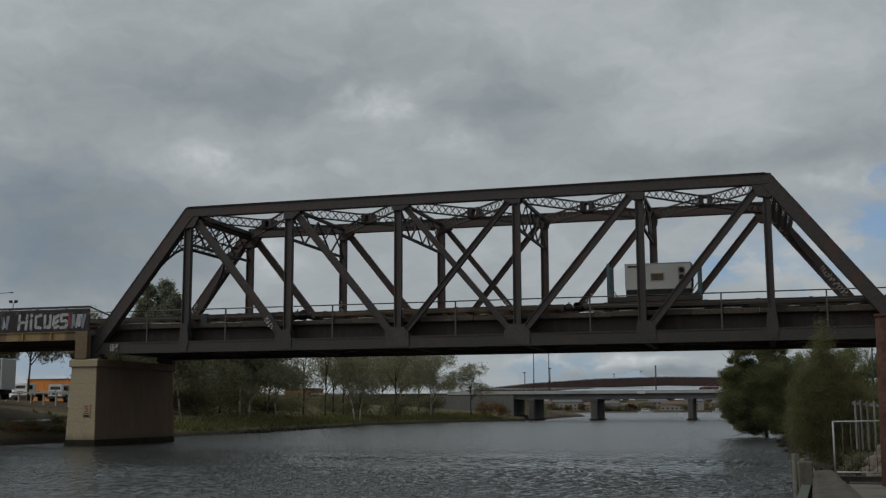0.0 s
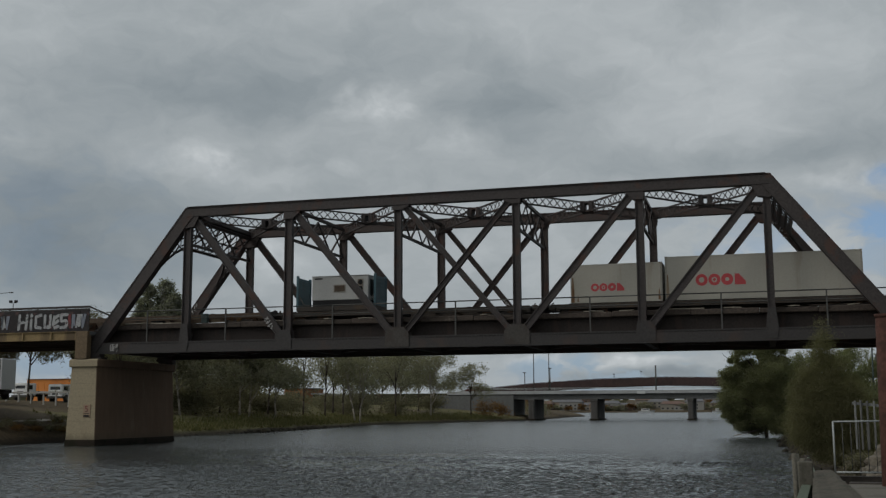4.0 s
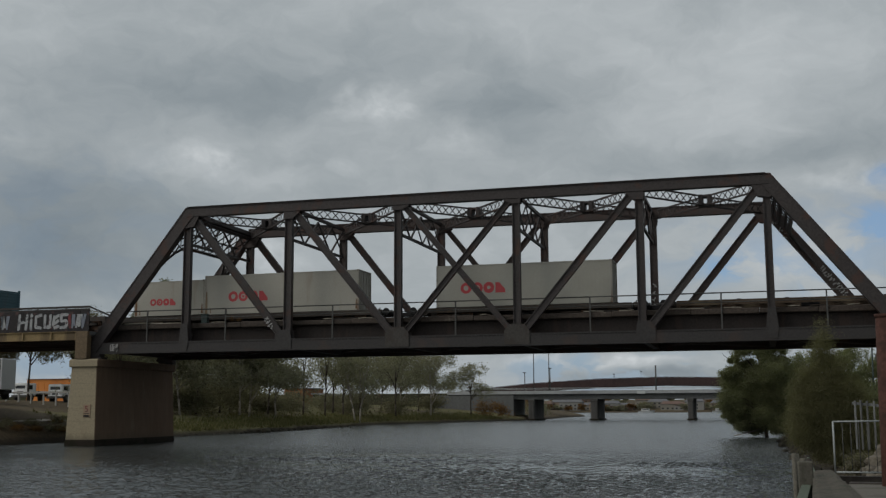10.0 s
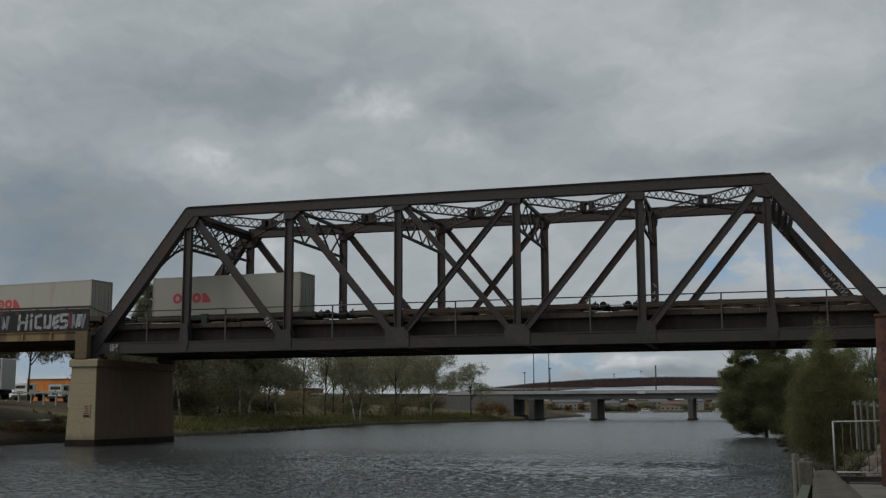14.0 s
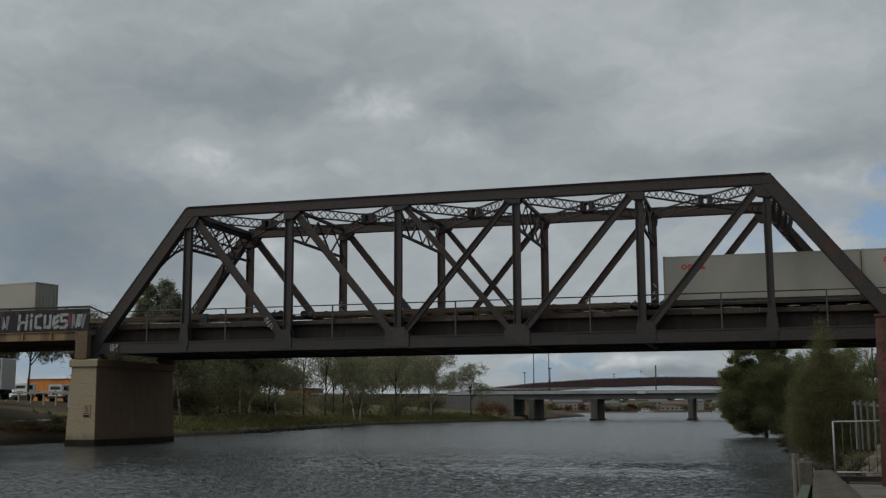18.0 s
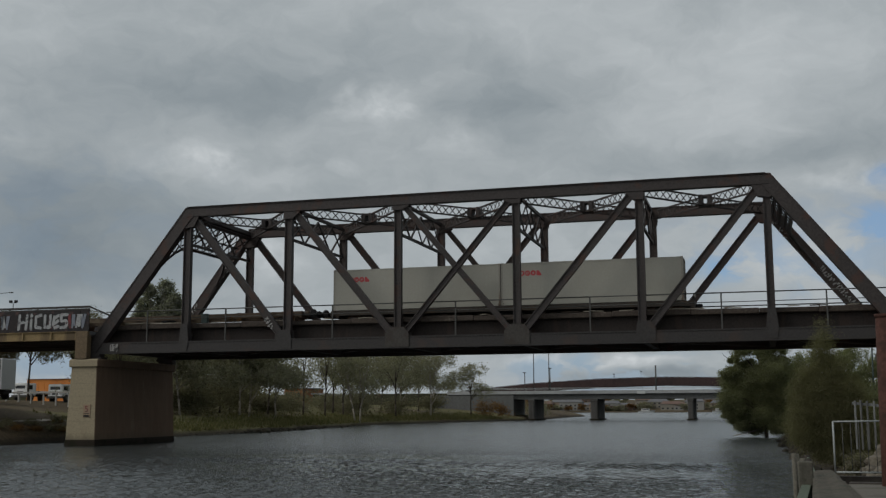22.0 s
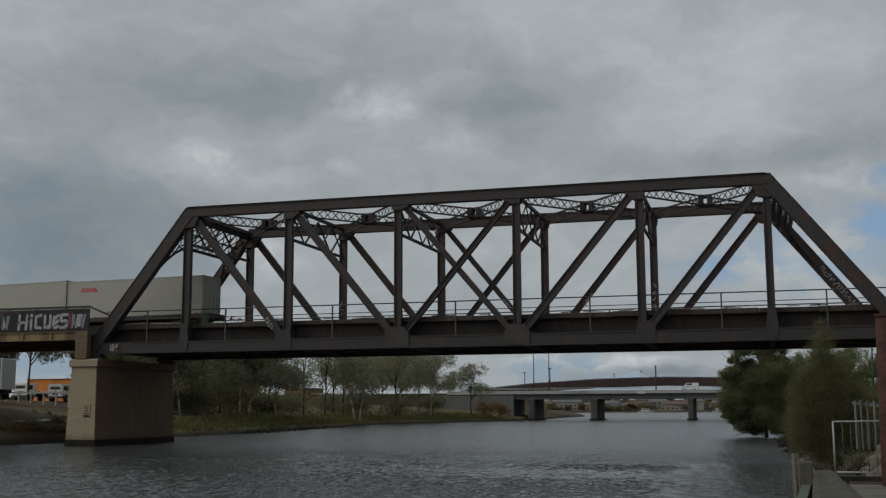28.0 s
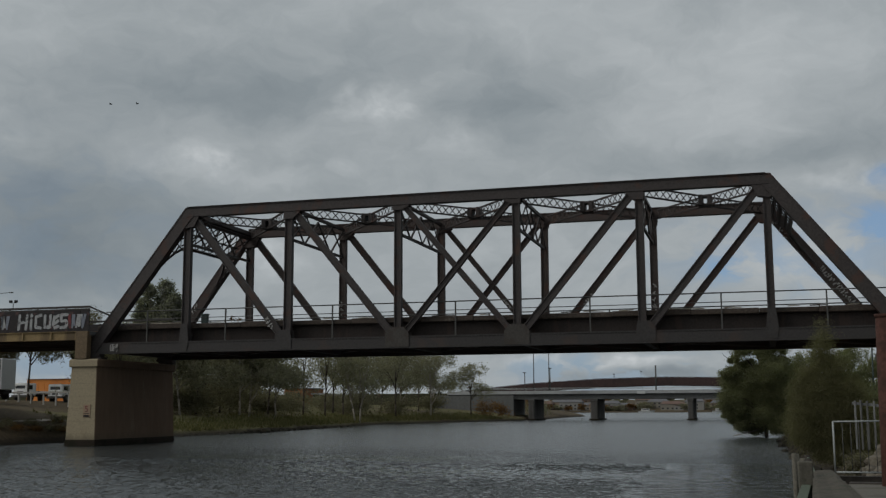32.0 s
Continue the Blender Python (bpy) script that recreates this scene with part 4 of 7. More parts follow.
# ---------------------------------------------------------------- plants
def leaf_material(name, dark, light, tip):
    m = bpy.data.materials.new(name)
    m.use_nodes = True
    nt = m.node_tree
    bsdf = nt.nodes["Principled BSDF"]
    bsdf.inputs["Roughness"].default_value = 0.75
    bsdf.inputs["Specular IOR Level"].default_value = 0.12
    geo = nt.nodes.new("ShaderNodeNewGeometry")
    tc = nt.nodes.new("ShaderNodeTexCoord")
    n = node(nt, "ShaderNodeTexNoise", Scale=0.9, Detail=3.0)
    nt.links.new(tc.outputs["Object"], n.inputs["Vector"])
    f = maths(nt, "MULTIPLY_ADD", geo.outputs["Random Per Island"], 0.45, maths(nt, "MULTIPLY", n.outputs["Fac"], 0.6))
    col = ramp(nt, f, [(0.15, dark), (0.55, light), (0.85, tip)])
    nt.links.new(col, bsdf.inputs["Base Color"])
    # light also passes through the blades
    thin = nt.nodes.new("ShaderNodeBsdfTranslucent")
    nt.links.new(mix(nt, 1.0, col, (1.5, 1.6, 1.0), "MULTIPLY"), thin.inputs[0])
    both = nt.nodes.new("ShaderNodeMixShader")
    both.inputs[0].default_value = 0.48
    nt.links.new(bsdf.outputs[0], both.inputs[1])
    nt.links.new(thin.outputs[0], both.inputs[2])
    nt.links.new(both.outputs[0], nt.nodes["Material Output"].inputs[0])
    return m


GUM_LEAF = leaf_material("gum_leaves", (0.112, 0.106, 0.086), (0.194, 0.183, 0.144), (0.262, 0.246, 0.195))
# greyer gum leaves for the tall tree, haze put into the colour
GUM_PALE = leaf_material("hazy_gum_leaves", (0.115, 0.118, 0.102), (0.185, 0.188, 0.166), (0.24, 0.24, 0.205))
# a darker copy of the gum leaves, their shade put into the colour
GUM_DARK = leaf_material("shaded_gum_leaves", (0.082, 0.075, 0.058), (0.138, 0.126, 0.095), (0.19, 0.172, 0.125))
DARK_LEAF = leaf_material("dark_bush_leaves", (0.092, 0.096, 0.060), (0.152, 0.158, 0.094), (0.20, 0.21, 0.12))
OLIVE_LEAF = leaf_material("olive_wattle_leaves", (0.108, 0.102, 0.060), (0.130, 0.124, 0.071), (0.155, 0.146, 0.082))
RUSSET_LEAF = leaf_material("russet_leaves", (0.06, 0.035, 0.02), (0.13, 0.07, 0.035), (0.20, 0.12, 0.05))
REED_LEAF = leaf_material("dry_grass_blades", (0.058, 0.058, 0.028), (0.104, 0.099, 0.050), (0.18, 0.155, 0.094))
BARK_PALE = material("pale_gum_bark", (0.27, 0.24, 0.20), 0.85, 0.0, 0.2, 1.0, 8.0, 0.4, 0.02, (0.20, 0.21, 0.165), 0.4, streak=True)
BARK_DARK = material("dark_bark", (0.065, 0.052, 0.04), 0.9, 0.0, 0.3, 1.5, 10.0, 0.5, 0.03)


def leaves(name, lobes, count, size, mat, parent, rng, narrow=0.45, droop=0.0, clump=14, spread=0.55):
    """A crown of many small leaf sprays in clumps; lobes are (centre, radii)."""
    verts, faces = [], []
    weights = [r[0] * r[1] * r[2] for _, r in lobes]
    for _ in range(count // clump):
        c, r = rng.choices(lobes, weights)[0]
        d = Vector((rng.gauss(0, 1), rng.gauss(0, 1), rng.gauss(0, 1))).normalized()
        q = 0.45 + 0.6 * rng.random() ** 0.6
        base = Vector((c[0] + d.x * r[0] * q, c[1] + d.y * r[1] * q, c[2] + d.z * r[2] * q))
        s = spread * rng.uniform(0.6, 1.3)
        for _ in range(clump):
            p = base + Vector((rng.gauss(0, s), rng.gauss(0, s), rng.gauss(0, s * 0.7)))
            a = Vector((rng.gauss(0, 1), rng.gauss(0, 1), rng.gauss(-droop, 0.7))).normalized()
            b = a.cross(Vector((rng.gauss(0, 1), rng.gauss(0, 1), rng.gauss(0, 1)))).normalized()
            l, w = size * rng.uniform(0.6, 1.4), size * narrow * rng.uniform(0.7, 1.3)
            i = len(verts)
            verts += [p - a * l * 0.5, p + b * w * 0.5, p + a * l * 0.5, p - b * w * 0.5]
            faces.append((i, i + 1, i + 2, i + 3))
    me = bpy.data.meshes.new(name)
    me.from_pydata(verts, [], faces)
    me.materials.append(mat)
    ob = new(name, me)
    ob.parent = parent
    return ob


def limb(bm, pts, r0, r1, n=7):
    k = len(pts) - 1
    for i in range(k):
        add_tube(bm, pts[i], pts[i + 1], r0 + (r1 - r0) * i / k, n, r0 + (r1 - r0) * (i + 1) / k)
    return bm


def tree(name, label, x, y, z, height, spread, rng, bark, leaf, count=5200, size=0.34, lean=0.0, fork=False, clear=0.38, narrow=0.35, bushy=0.0):
    """A tree: a bent tapering trunk, limbs that carry the lobes of its crown."""
    t = thing(name, label, "tree", at=(x, y, z - 0.1))
    lx = lean * height
    r = 0.0145 * height
    trunk = [(0, 0, 0), (lx * 0.25 + rng.uniform(-.1, .1), rng.uniform(-.1, .1), height * 0.2), (lx * 0.6, rng.uniform(-.2, .2), height * clear), (lx, rng.uniform(-.3, .3), height * 0.72)]
    part("trunk", limb(bmesh.new(), trunk, r, r * 0.4), bark, t)
    lobes = []
    n = 7 if not fork else 6
    for i in range(n):
        a = 2 * math.pi * (i + rng.random() * 0.6) / n
        h = height * (clear + 0.08 + (0.86 - clear) * (i + 0.5) / n)
        d = spread * rng.uniform(0.35, 0.8) * (1.0 - 0.35 * (h / height - clear))
        start = Vector((lx * h / height * 0.8, 0, height * (clear * 0.85 + 0.25 * i / n)))
        end = Vector((lx + d * math.cos(a), d * math.sin(a), h))
        bm = limb(bmesh.new(), [start, start.lerp(end, 0.5) + Vector((0, 0, 0.06 * height)), end], r * 0.5, r * 0.12, 6)
        part("limb", bm, bark, t)
        lobes.append((end, (spread * rng.uniform(0.36, 0.58), spread * rng.uniform(0.36, 0.58), height * rng.uniform(0.09, 0.15))))
    lobes.append((Vector((lx, 0, height * 0.9)), (spread * 0.42, spread * 0.42, height * 0.11)))
    if bushy:
        for i in range(6):
            a = rng.uniform(0, 2 * math.pi)
            lobes.append((Vector((spread * 0.5 * math.cos(a), spread * 0.5 * math.sin(a), height * rng.uniform(0.12, 0.4))), (spread * 0.5, spread * 0.5, height * 0.15)))
    if fork:
        bm = limb(bmesh.new(), [(0, 0, height * 0.16), (0.09 * height, 0, height * 0.30), (0.16 * height, 0.2, height * 0.5)], r * 0.7, r * 0.3)
        part("limb", bm, bark, t)
    leaves("crown", lobes, count, size, leaf, t, rng, narrow, 0.5, spread=0.038 * height)
    return t


def shrub(name, label, x, y, z, w, h, rng, leaf, count=900, size=0.16, d=None):
    s = thing(name, label, "shrub", at=(x, y, z))
    d = d or w
    part("stem", limb(bmesh.new(), [(0, 0, -0.15), (0.05, 0, h * 0.6)], 0.05, 0.02, 5), BARK_DARK, s)
    lobes = [(Vector((rng.uniform(-.3, .3) * w, rng.uniform(-.3, .3) * d, h * rng.uniform(0.3, 0.72))), (w * 0.3, d * 0.3, h * 0.26)) for _ in range(7)]
    leaves("foliage", lobes, count, size, leaf, s, rng, 0.4, 0.2, spread=0.08 * (w + h))
    return s


def build_plants():
    rng = random.Random(21)
    # gums along the west bank; the tall one stands over the bridge deck
    g = thing("gum_tree", "tall olive gum tree rising behind the bridge deck", "tree", at=(-79.0, 60.0, 1.9))
    part("trunk", limb(bmesh.new(), [(0, 0, -0.2), (0.3, 0, 5.0), (0.2, 0.2, 10.0), (0.8, 0, 14.0)], 0.36, 0.15), BARK_PALE, g)
    for dx, dz, r in ((-0.4, 16.3, 0.95), (2.3, 16.9, 0.85), (1.0, 15.4, 1.2), (3.6, 15.0, 0.9), (-2.0, 14.7, 0.95), (0.6, 13.9, 1.5), (3.2, 13.7, 1.5), (-2.7, 13.2, 1.1), (3.9, 12.8, 1.1), (0.2, 12.2, 1.6), (2.9, 11.6, 1.6), (-2.0, 11.5, 1.3)):
        end = Vector((dx, rng.uniform(-1.5, 1.5), dz))
        start = Vector((0.3, 0.1, dz * 0.66))
        part("limb", limb(bmesh.new(), [start, start.lerp(end, 0.5) + Vector((0, 0, 0.5)), end], 0.14, 0.04, 6), BARK_PALE, g)
        leaves("crown", [(end, (r, r, r * 1.0)), (end + Vector((rng.uniform(-0.7, 0.7), 0, 0.4)), (r * 0.5, r * 0.5, r * 0.8))], int(700 + 700 * r * r), 0.38, GUM_PALE, g, rng, 0.4, 0.5, clump=18, spread=0.3)
    spots = [(-66.5, 45.5, 9.8, 4.6, -0.10, False, BARK_PALE), (-65.8, 59.6, 10.2, 4.4, 0.0, False, BARK_PALE), (-66.0, 62.8, 10.8, 5.0, 0.03, True, BARK_PALE),
             (-65.8, 70.5, 10.5, 4.8, 0.0, False, BARK_PALE), (-68.0, 52.0, 10.0, 5.0, 0.05, False, BARK_DARK), (-69.5, 76.0, 10.8, 5.0, 0.05, False, BARK_DARK),
             (-72.0, 66.0, 11.0, 5.4, 0.0, False, BARK_DARK), (-70.0, 90.0, 11.2, 3.4, 0.0, False, BARK_DARK), (-69.6, 98.0, 11.6, 3.2, 0.02, False, BARK_DARK),
             (-65.5, 101.0, 11.4, 4.2, -0.14, False, BARK_PALE), (-65.2, 102.5, 11.6, 4.4, 0.06, False, BARK_PALE), (-70.0, 38.0, 9.4, 5.2, 0.0, False, BARK_DARK),
             (-67.5, 128.0, 12.5, 5.4, 0.0, False, BARK_DARK), (-66.0, 146.0, 12.5, 5.4, 0.0, True, BARK_PALE), (-62.5, 165.0, 11.5, 5.0, 0.0, False, BARK_DARK),
             (-74.5, 44.0, 10.0, 5.0, 0.0, False, BARK_DARK), (-72.0, 112.5, 12.2, 4.4, 0.0, False, BARK_DARK),
             (-74.2, 113.0, 12.4, 4.0, 0.0, False, BARK_DARK), (-70.6, 117.0, 12.8, 4.4, 0.0, False, BARK_DARK), (-79.0, 138.0, 12.5, 5.2, 0.0, False, BARK_DARK), (-75.0, 141.0, 12.0, 5.0, 0.04, False, BARK_DARK), (-71.5, 143.0, 12.0, 5.0, 0.0, True, BARK_PALE), (-78.0, 163.0, 13.0, 5.4, 0.0, False, BARK_DARK), (-73.0, 160.0, 12.5, 5.2, 0.0, False, BARK_DARK), (-69.0, 158.0, 12.0, 5.0, 0.0, False, BARK_PALE)]
    for x, y, h, s, lean, fork, bark in spots:
        kind = "pale-trunked" if bark is BARK_PALE else "dark-trunked"
        tree("gum_tree", f"{kind} {'forked ' if fork else ''}gum tree on the grassy bank", x, y, ground_height(x, y), h, s, rng, bark, GUM_LEAF, (1500 if y < 100 else 2600) if 85 < y < 115 else 7600 if y < 95 else 4600, 0.42, lean, fork, clear=0.36)
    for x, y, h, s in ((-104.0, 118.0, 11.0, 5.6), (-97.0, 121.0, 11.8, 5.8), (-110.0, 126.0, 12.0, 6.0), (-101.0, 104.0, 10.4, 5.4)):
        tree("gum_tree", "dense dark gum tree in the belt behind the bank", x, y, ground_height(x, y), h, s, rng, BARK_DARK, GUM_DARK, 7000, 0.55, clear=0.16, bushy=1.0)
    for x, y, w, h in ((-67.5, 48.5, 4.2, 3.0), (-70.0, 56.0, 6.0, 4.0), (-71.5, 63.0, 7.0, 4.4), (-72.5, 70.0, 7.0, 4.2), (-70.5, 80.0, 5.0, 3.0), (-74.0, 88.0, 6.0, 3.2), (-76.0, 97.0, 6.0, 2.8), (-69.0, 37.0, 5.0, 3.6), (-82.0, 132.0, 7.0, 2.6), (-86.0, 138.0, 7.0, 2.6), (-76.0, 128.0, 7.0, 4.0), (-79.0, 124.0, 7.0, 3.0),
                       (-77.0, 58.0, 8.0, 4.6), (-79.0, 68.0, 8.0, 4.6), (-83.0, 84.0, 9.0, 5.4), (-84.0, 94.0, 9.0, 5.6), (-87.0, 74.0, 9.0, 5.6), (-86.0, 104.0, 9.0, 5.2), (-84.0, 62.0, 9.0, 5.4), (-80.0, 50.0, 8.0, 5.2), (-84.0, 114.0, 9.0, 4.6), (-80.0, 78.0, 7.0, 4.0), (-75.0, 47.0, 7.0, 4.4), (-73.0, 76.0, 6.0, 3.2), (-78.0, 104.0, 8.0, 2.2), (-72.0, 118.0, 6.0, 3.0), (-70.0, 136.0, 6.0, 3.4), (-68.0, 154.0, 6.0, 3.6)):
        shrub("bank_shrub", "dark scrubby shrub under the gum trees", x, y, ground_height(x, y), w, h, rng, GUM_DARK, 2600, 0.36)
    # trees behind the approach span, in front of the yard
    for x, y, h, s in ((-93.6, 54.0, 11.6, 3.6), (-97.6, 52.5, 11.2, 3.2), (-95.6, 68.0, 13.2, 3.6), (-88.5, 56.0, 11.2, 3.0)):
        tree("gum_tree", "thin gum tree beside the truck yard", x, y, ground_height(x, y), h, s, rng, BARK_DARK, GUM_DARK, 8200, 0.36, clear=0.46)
    # east bank: a dark tree leaning over the water, an olive wattle, trees behind
    t = thing("riverside_tree", "dense dark green tree overhanging the water's edge", "tree", at=(-0.9, 31.0, 0.35))
    part("trunk", limb(bmesh.new(), [(0.2, 0, -0.6), (0.1, 0.1, 1.2), (-0.2, 0, 3.0), (0.1, 0, 5.2)], 0.19, 0.06), BARK_DARK, t)
    for dx, dz, r in ((-2.25, 6.6, 0.3), (-2.35, 5.4, 0.55), (0.5, 6.8, 0.62), (-0.1, 7.15, 0.5), (0.6, 6.0, 0.75), (1.7, 6.3, 0.55), (1.95, 5.6, 0.7), (-0.6, 5.4, 0.7), (-3.0, 5.0, 0.25), (-3.1, 3.4, 0.3), (-3.45, 2.3, 0.25), (-1.85, 7.2, 0.45), (-2.6, 6.35, 0.14), (-0.4, 7.5, 0.35), (0.9, 7.5, 0.42), (1.9, 7.2, 0.28), (-1.2, 7.3, 0.35), (0.7, 4.9, 1.15), (-1.1, 4.6, 1.05), (-2.6, 4.1, 0.85), (-2.75, 2.8, 0.85), (-1.35, 3.0, 1.25), (0.25, 3.2, 1.25),
                      (1.75, 3.7, 0.95), (-2.6, 1.7, 0.65), (-1.5, 1.3, 0.85), (0.0, 1.5, 1.05), (1.6, 1.6, 0.95), (-1.7, 0.5, 0.35), (2.0, 5.2, 0.7), (2.6, 2.6, 1.0), (2.6, 1.2, 0.9), (2.7, 4.4, 0.8), (1.0, 0.6, 0.6), (-0.5, 0.5, 0.55), (-1.0, 0.25, 0.35), (1.7, 0.7, 0.7), (2.5, 0.6, 0.6), (-1.9, 0.75, 0.42), (-2.6, 1.15, 0.36), (-0.9, 6.2, 0.28), (-1.6, 5.9, 0.4)):
        dy = rng.uniform(-1.0, 1.0)
        start = Vector((0.0, 0.0, max(0.4, min(4.8, dz * 0.62))))
        end = Vector((dx, dy, dz))
        part("limb", limb(bmesh.new(), [start, start.lerp(end, 0.5) + Vector((0, 0, 0.25)), end, end + (end - start) * 0.3], 0.07, 0.015, 5), BARK_DARK, t)
        lobes = [(end, (r, r, r * 0.75))] + [(end + Vector((rng.uniform(-1, 1) * r, rng.uniform(-1, 1) * r, rng.uniform(-0.9, 0.9) * r)), (r * 0.5, r * 0.5, r * 0.35)) for _ in range(3)]
        leaves("foliage", lobes, int(700 + 10500 * r * r), 0.14, DARK_LEAF, t, rng, 0.34, 0.6, clump=18, spread=0.10 + 0.22 * r)
    sprays = []
    for i in range(22):
        if i < 15:
            sprays.append((Vector((-2.75 + rng.uniform(-0.5, 0.2), rng.uniform(-0.6, 0.6), rng.uniform(1.4, 5.6))), (0.6, 0.35, 0.12)))
        else:
            sprays.append((Vector((rng.uniform(-2.4, 2.4), rng.uniform(-0.5, 0.5), rng.uniform(5.4, 7.5))), (0.2, 0.25, 0.5)))
    leaves("foliage", sprays, 11000, 0.15, DARK_LEAF, t, rng, 0.36, 0.6, clump=13, spread=0.13)
    part("limb", limb(bmesh.new(), [(0.1, 0, 0.5), (-1.2, -0.3, 0.1), (-2.6, -0.4, -0.22)], 0.07, 0.03, 6), BARK_PALE, t)
    w = thing("wattle_bush", "tall olive-green wattle bush at the waterside", "shrub", at=(1.75, -28.0, 0.75))
    part("stem", limb(bmesh.new(), [(0, 0, -0.2), (0.1, 0, 1.6), (-0.1, 0.1, 3.2), (-0.32, 0, 4.9)], 0.07, 0.015, 6), BARK_DARK, w)
    for dx, dz in ((-1.0, 2.1), (0.8, 2.1), (0.3, 3.0), (-0.8, 3.1)):
        part("limb", limb(bmesh.new(), [(0, 0, 0.5), (dx * 0.6, 0.1, dz * 0.6), (dx, 0, dz)], 0.04, 0.012, 5), BARK_DARK, w)
    lobes = [(Vector(c), r) for c, r in (((-0.36, 0, 4.6), (0.10, 0.15, 0.45)), ((-0.28, 0, 4.2), (0.24, 0.3, 0.4)), ((-1.25, 0, 2.3), (0.3, 0.5, 0.5)), ((-0.4, 0, 3.75), (0.36, 0.4, 0.45)), ((0.0, 0.1, 3.2), (0.45, 0.6, 0.45)), ((-0.85, 0, 3.0), (0.35, 0.5, 0.45)), ((-0.5, 0, 2.4), (0.75, 0.8, 0.6)),
                                         ((0.35, 0.1, 2.4), (0.6, 0.7, 0.55)), ((-1.0, 0, 1.7), (0.55, 0.8, 0.65)), ((-0.2, 0, 1.6), (0.8, 0.9, 0.7)), ((0.7, 0, 1.7), (0.55, 0.7, 0.55)), ((-1.0, 0, 0.8), (0.6, 0.8, 0.6)), ((-0.1, 0.1, 0.8), (0.8, 0.9, 0.6)), ((0.75, 0, 0.85), (0.6, 0.8, 0.6)), ((0.2, 0, 0.1), (1.1, 0.8, 0.4)))]
    leaves("foliage", lobes, 190000, 0.075, OLIVE_LEAF, w, rng, 0.24, 1.0, clump=34, spread=0.17)
    for x, y, h, s in ((4.3, 46.0, 7.2, 1.9), (2.6, 50.0, 7.8, 1.6), (7.6, 50.0, 7.7, 2.4), (9.6, 46.0, 6.1, 2.2), (12.5, 56.0, 5.2, 2.6), (5.6, 44.0, 6.6, 2.4), (16.5, 62.0, 5.6, 3.0), (11.0, 80.0, 6.6, 3.2)):
        tree("bank_tree", "dark green tree on the bank beyond the bridge", x, y, ground_height(x, y), h, s, rng, BARK_DARK, DARK_LEAF, 14000, 0.26, clear=0.22, bushy=1.0)
    for x, y, w_, h in ((3.2, -24.0, 2.2, 1.6), (4.4, -34.0, 2.6, 1.8), (2.6, -18.0, 2.4, 1.8), (3.0, -8.0, 2.6, 1.8), (1.6, -1.0, 2.0, 1.4), (2.2, 12.0, 3.0, 2.4), (3.0, 20.0, 3.4, 2.8)):
        shrub("bank_shrub", "dark green shrub on the east bank", x, y, ground_height(x, y), w_, h, rng, OLIVE_LEAF, 6500, 0.12)
    shrub("bank_shrub", "rounded dark green shrub before the bridge pier", 4.5, -5.0, ground_height(4.5, -5.0), 2.8, 2.8, rng, DARK_LEAF, 9000, 0.16)
    shrub("bank_shrub", "low dry brown scrub behind the landing rail", 1.9, -38.0, ground_height(1.9, -38.0), 1.0, 0.65, rng, GUM_DARK, 6500, 0.12)
    # low dark weeds on the steep bank beside the west pier
    for i in range(24):
        y = -6.0 + 0.95 * i + rng.uniform(-0.4, 0.4)
        x = left_bank(y) - rng.uniform(0.5, 3.0)
        shrub("bank_weed", "low dark weeds on the steep earth bank", x, y, ground_height(x, y) - 0.05, rng.uniform(0.9, 1.9), rng.uniform(0.3, 0.65), rng, GUM_DARK if i % 3 else RUSSET_LEAF, 620, 0.13)
    weed = thing("deck_weed", "dry brown weed growing from the deck kerb", "plant", at=(-37.1, 0.57, 8.78))
    part("stem", limb(bmesh.new(), [(0, 0, -0.05), (0.03, 0, 0.3)], 0.015, 0.006, 5), BARK_DARK, weed)
    leaves("foliage", [(Vector((-0.2, 0, 0.3)), (0.16, 0.12, 0.2)), (Vector((0.25, 0, 0.18)), (0.22, 0.12, 0.12))], 260, 0.1, RUSSET_LEAF, weed, rng, 0.4, 0.0, clump=13, spread=0.07)
    # tussocks along the west waterline, too many to count
    verts, faces = [], []
    for i in range(5200):
        y = rng.uniform(16, 175)
        x = left_bank(y) - abs(rng.gauss(0, 3.2)) - 0.7
        z = ground_height(x, y)
        for _ in range(3):
            a, h = rng.uniform(0, 6.28), rng.uniform(0.15, 0.55)
            p = Vector((x + rng.gauss(0, .2), y + rng.gauss(0, .2), z - 0.03))
            o = Vector((math.cos(a), math.sin(a), 0))
            k = len(verts)
            verts += [p - o * 0.09, p + o * 0.09, p + Vector((rng.gauss(0, .12), rng.gauss(0, .12), h))]
            faces.append((k, k + 1, k + 2))
    me = bpy.data.meshes.new("bank_grass")
    me.from_pydata(verts, [], faces)
    me.materials.append(REED_LEAF)
    tagged(new("bank_grass", me), "rough grass tussocks along the west bank", "grass", kind="stuff")


# ---------------------------------------------------------------- landing on the east bank
WHITE_RAIL = material("white_painted_rail", (0.30, 0.32, 0.315), 0.5, 0.0, 0.12, 2.0, 20.0, 0.1, 0.004, (0.30, 0.30, 0.28), 0.35)
GREY_WOOD = material("silvered_picket_wood", (0.17, 0.175, 0.17), 0.85, 0.0, 0.2, 2.0, 14.0, 0.4, 0.01, (0.09, 0.09, 0.085), 0.5, streak=True)
RUST = material("rust_red_post", (0.068, 0.033, 0.026), 0.85, 0.0, 0.3, 2.0, 14.0, 0.3, 0.01, (0.040, 0.023, 0.019), 0.5, level=0.12)
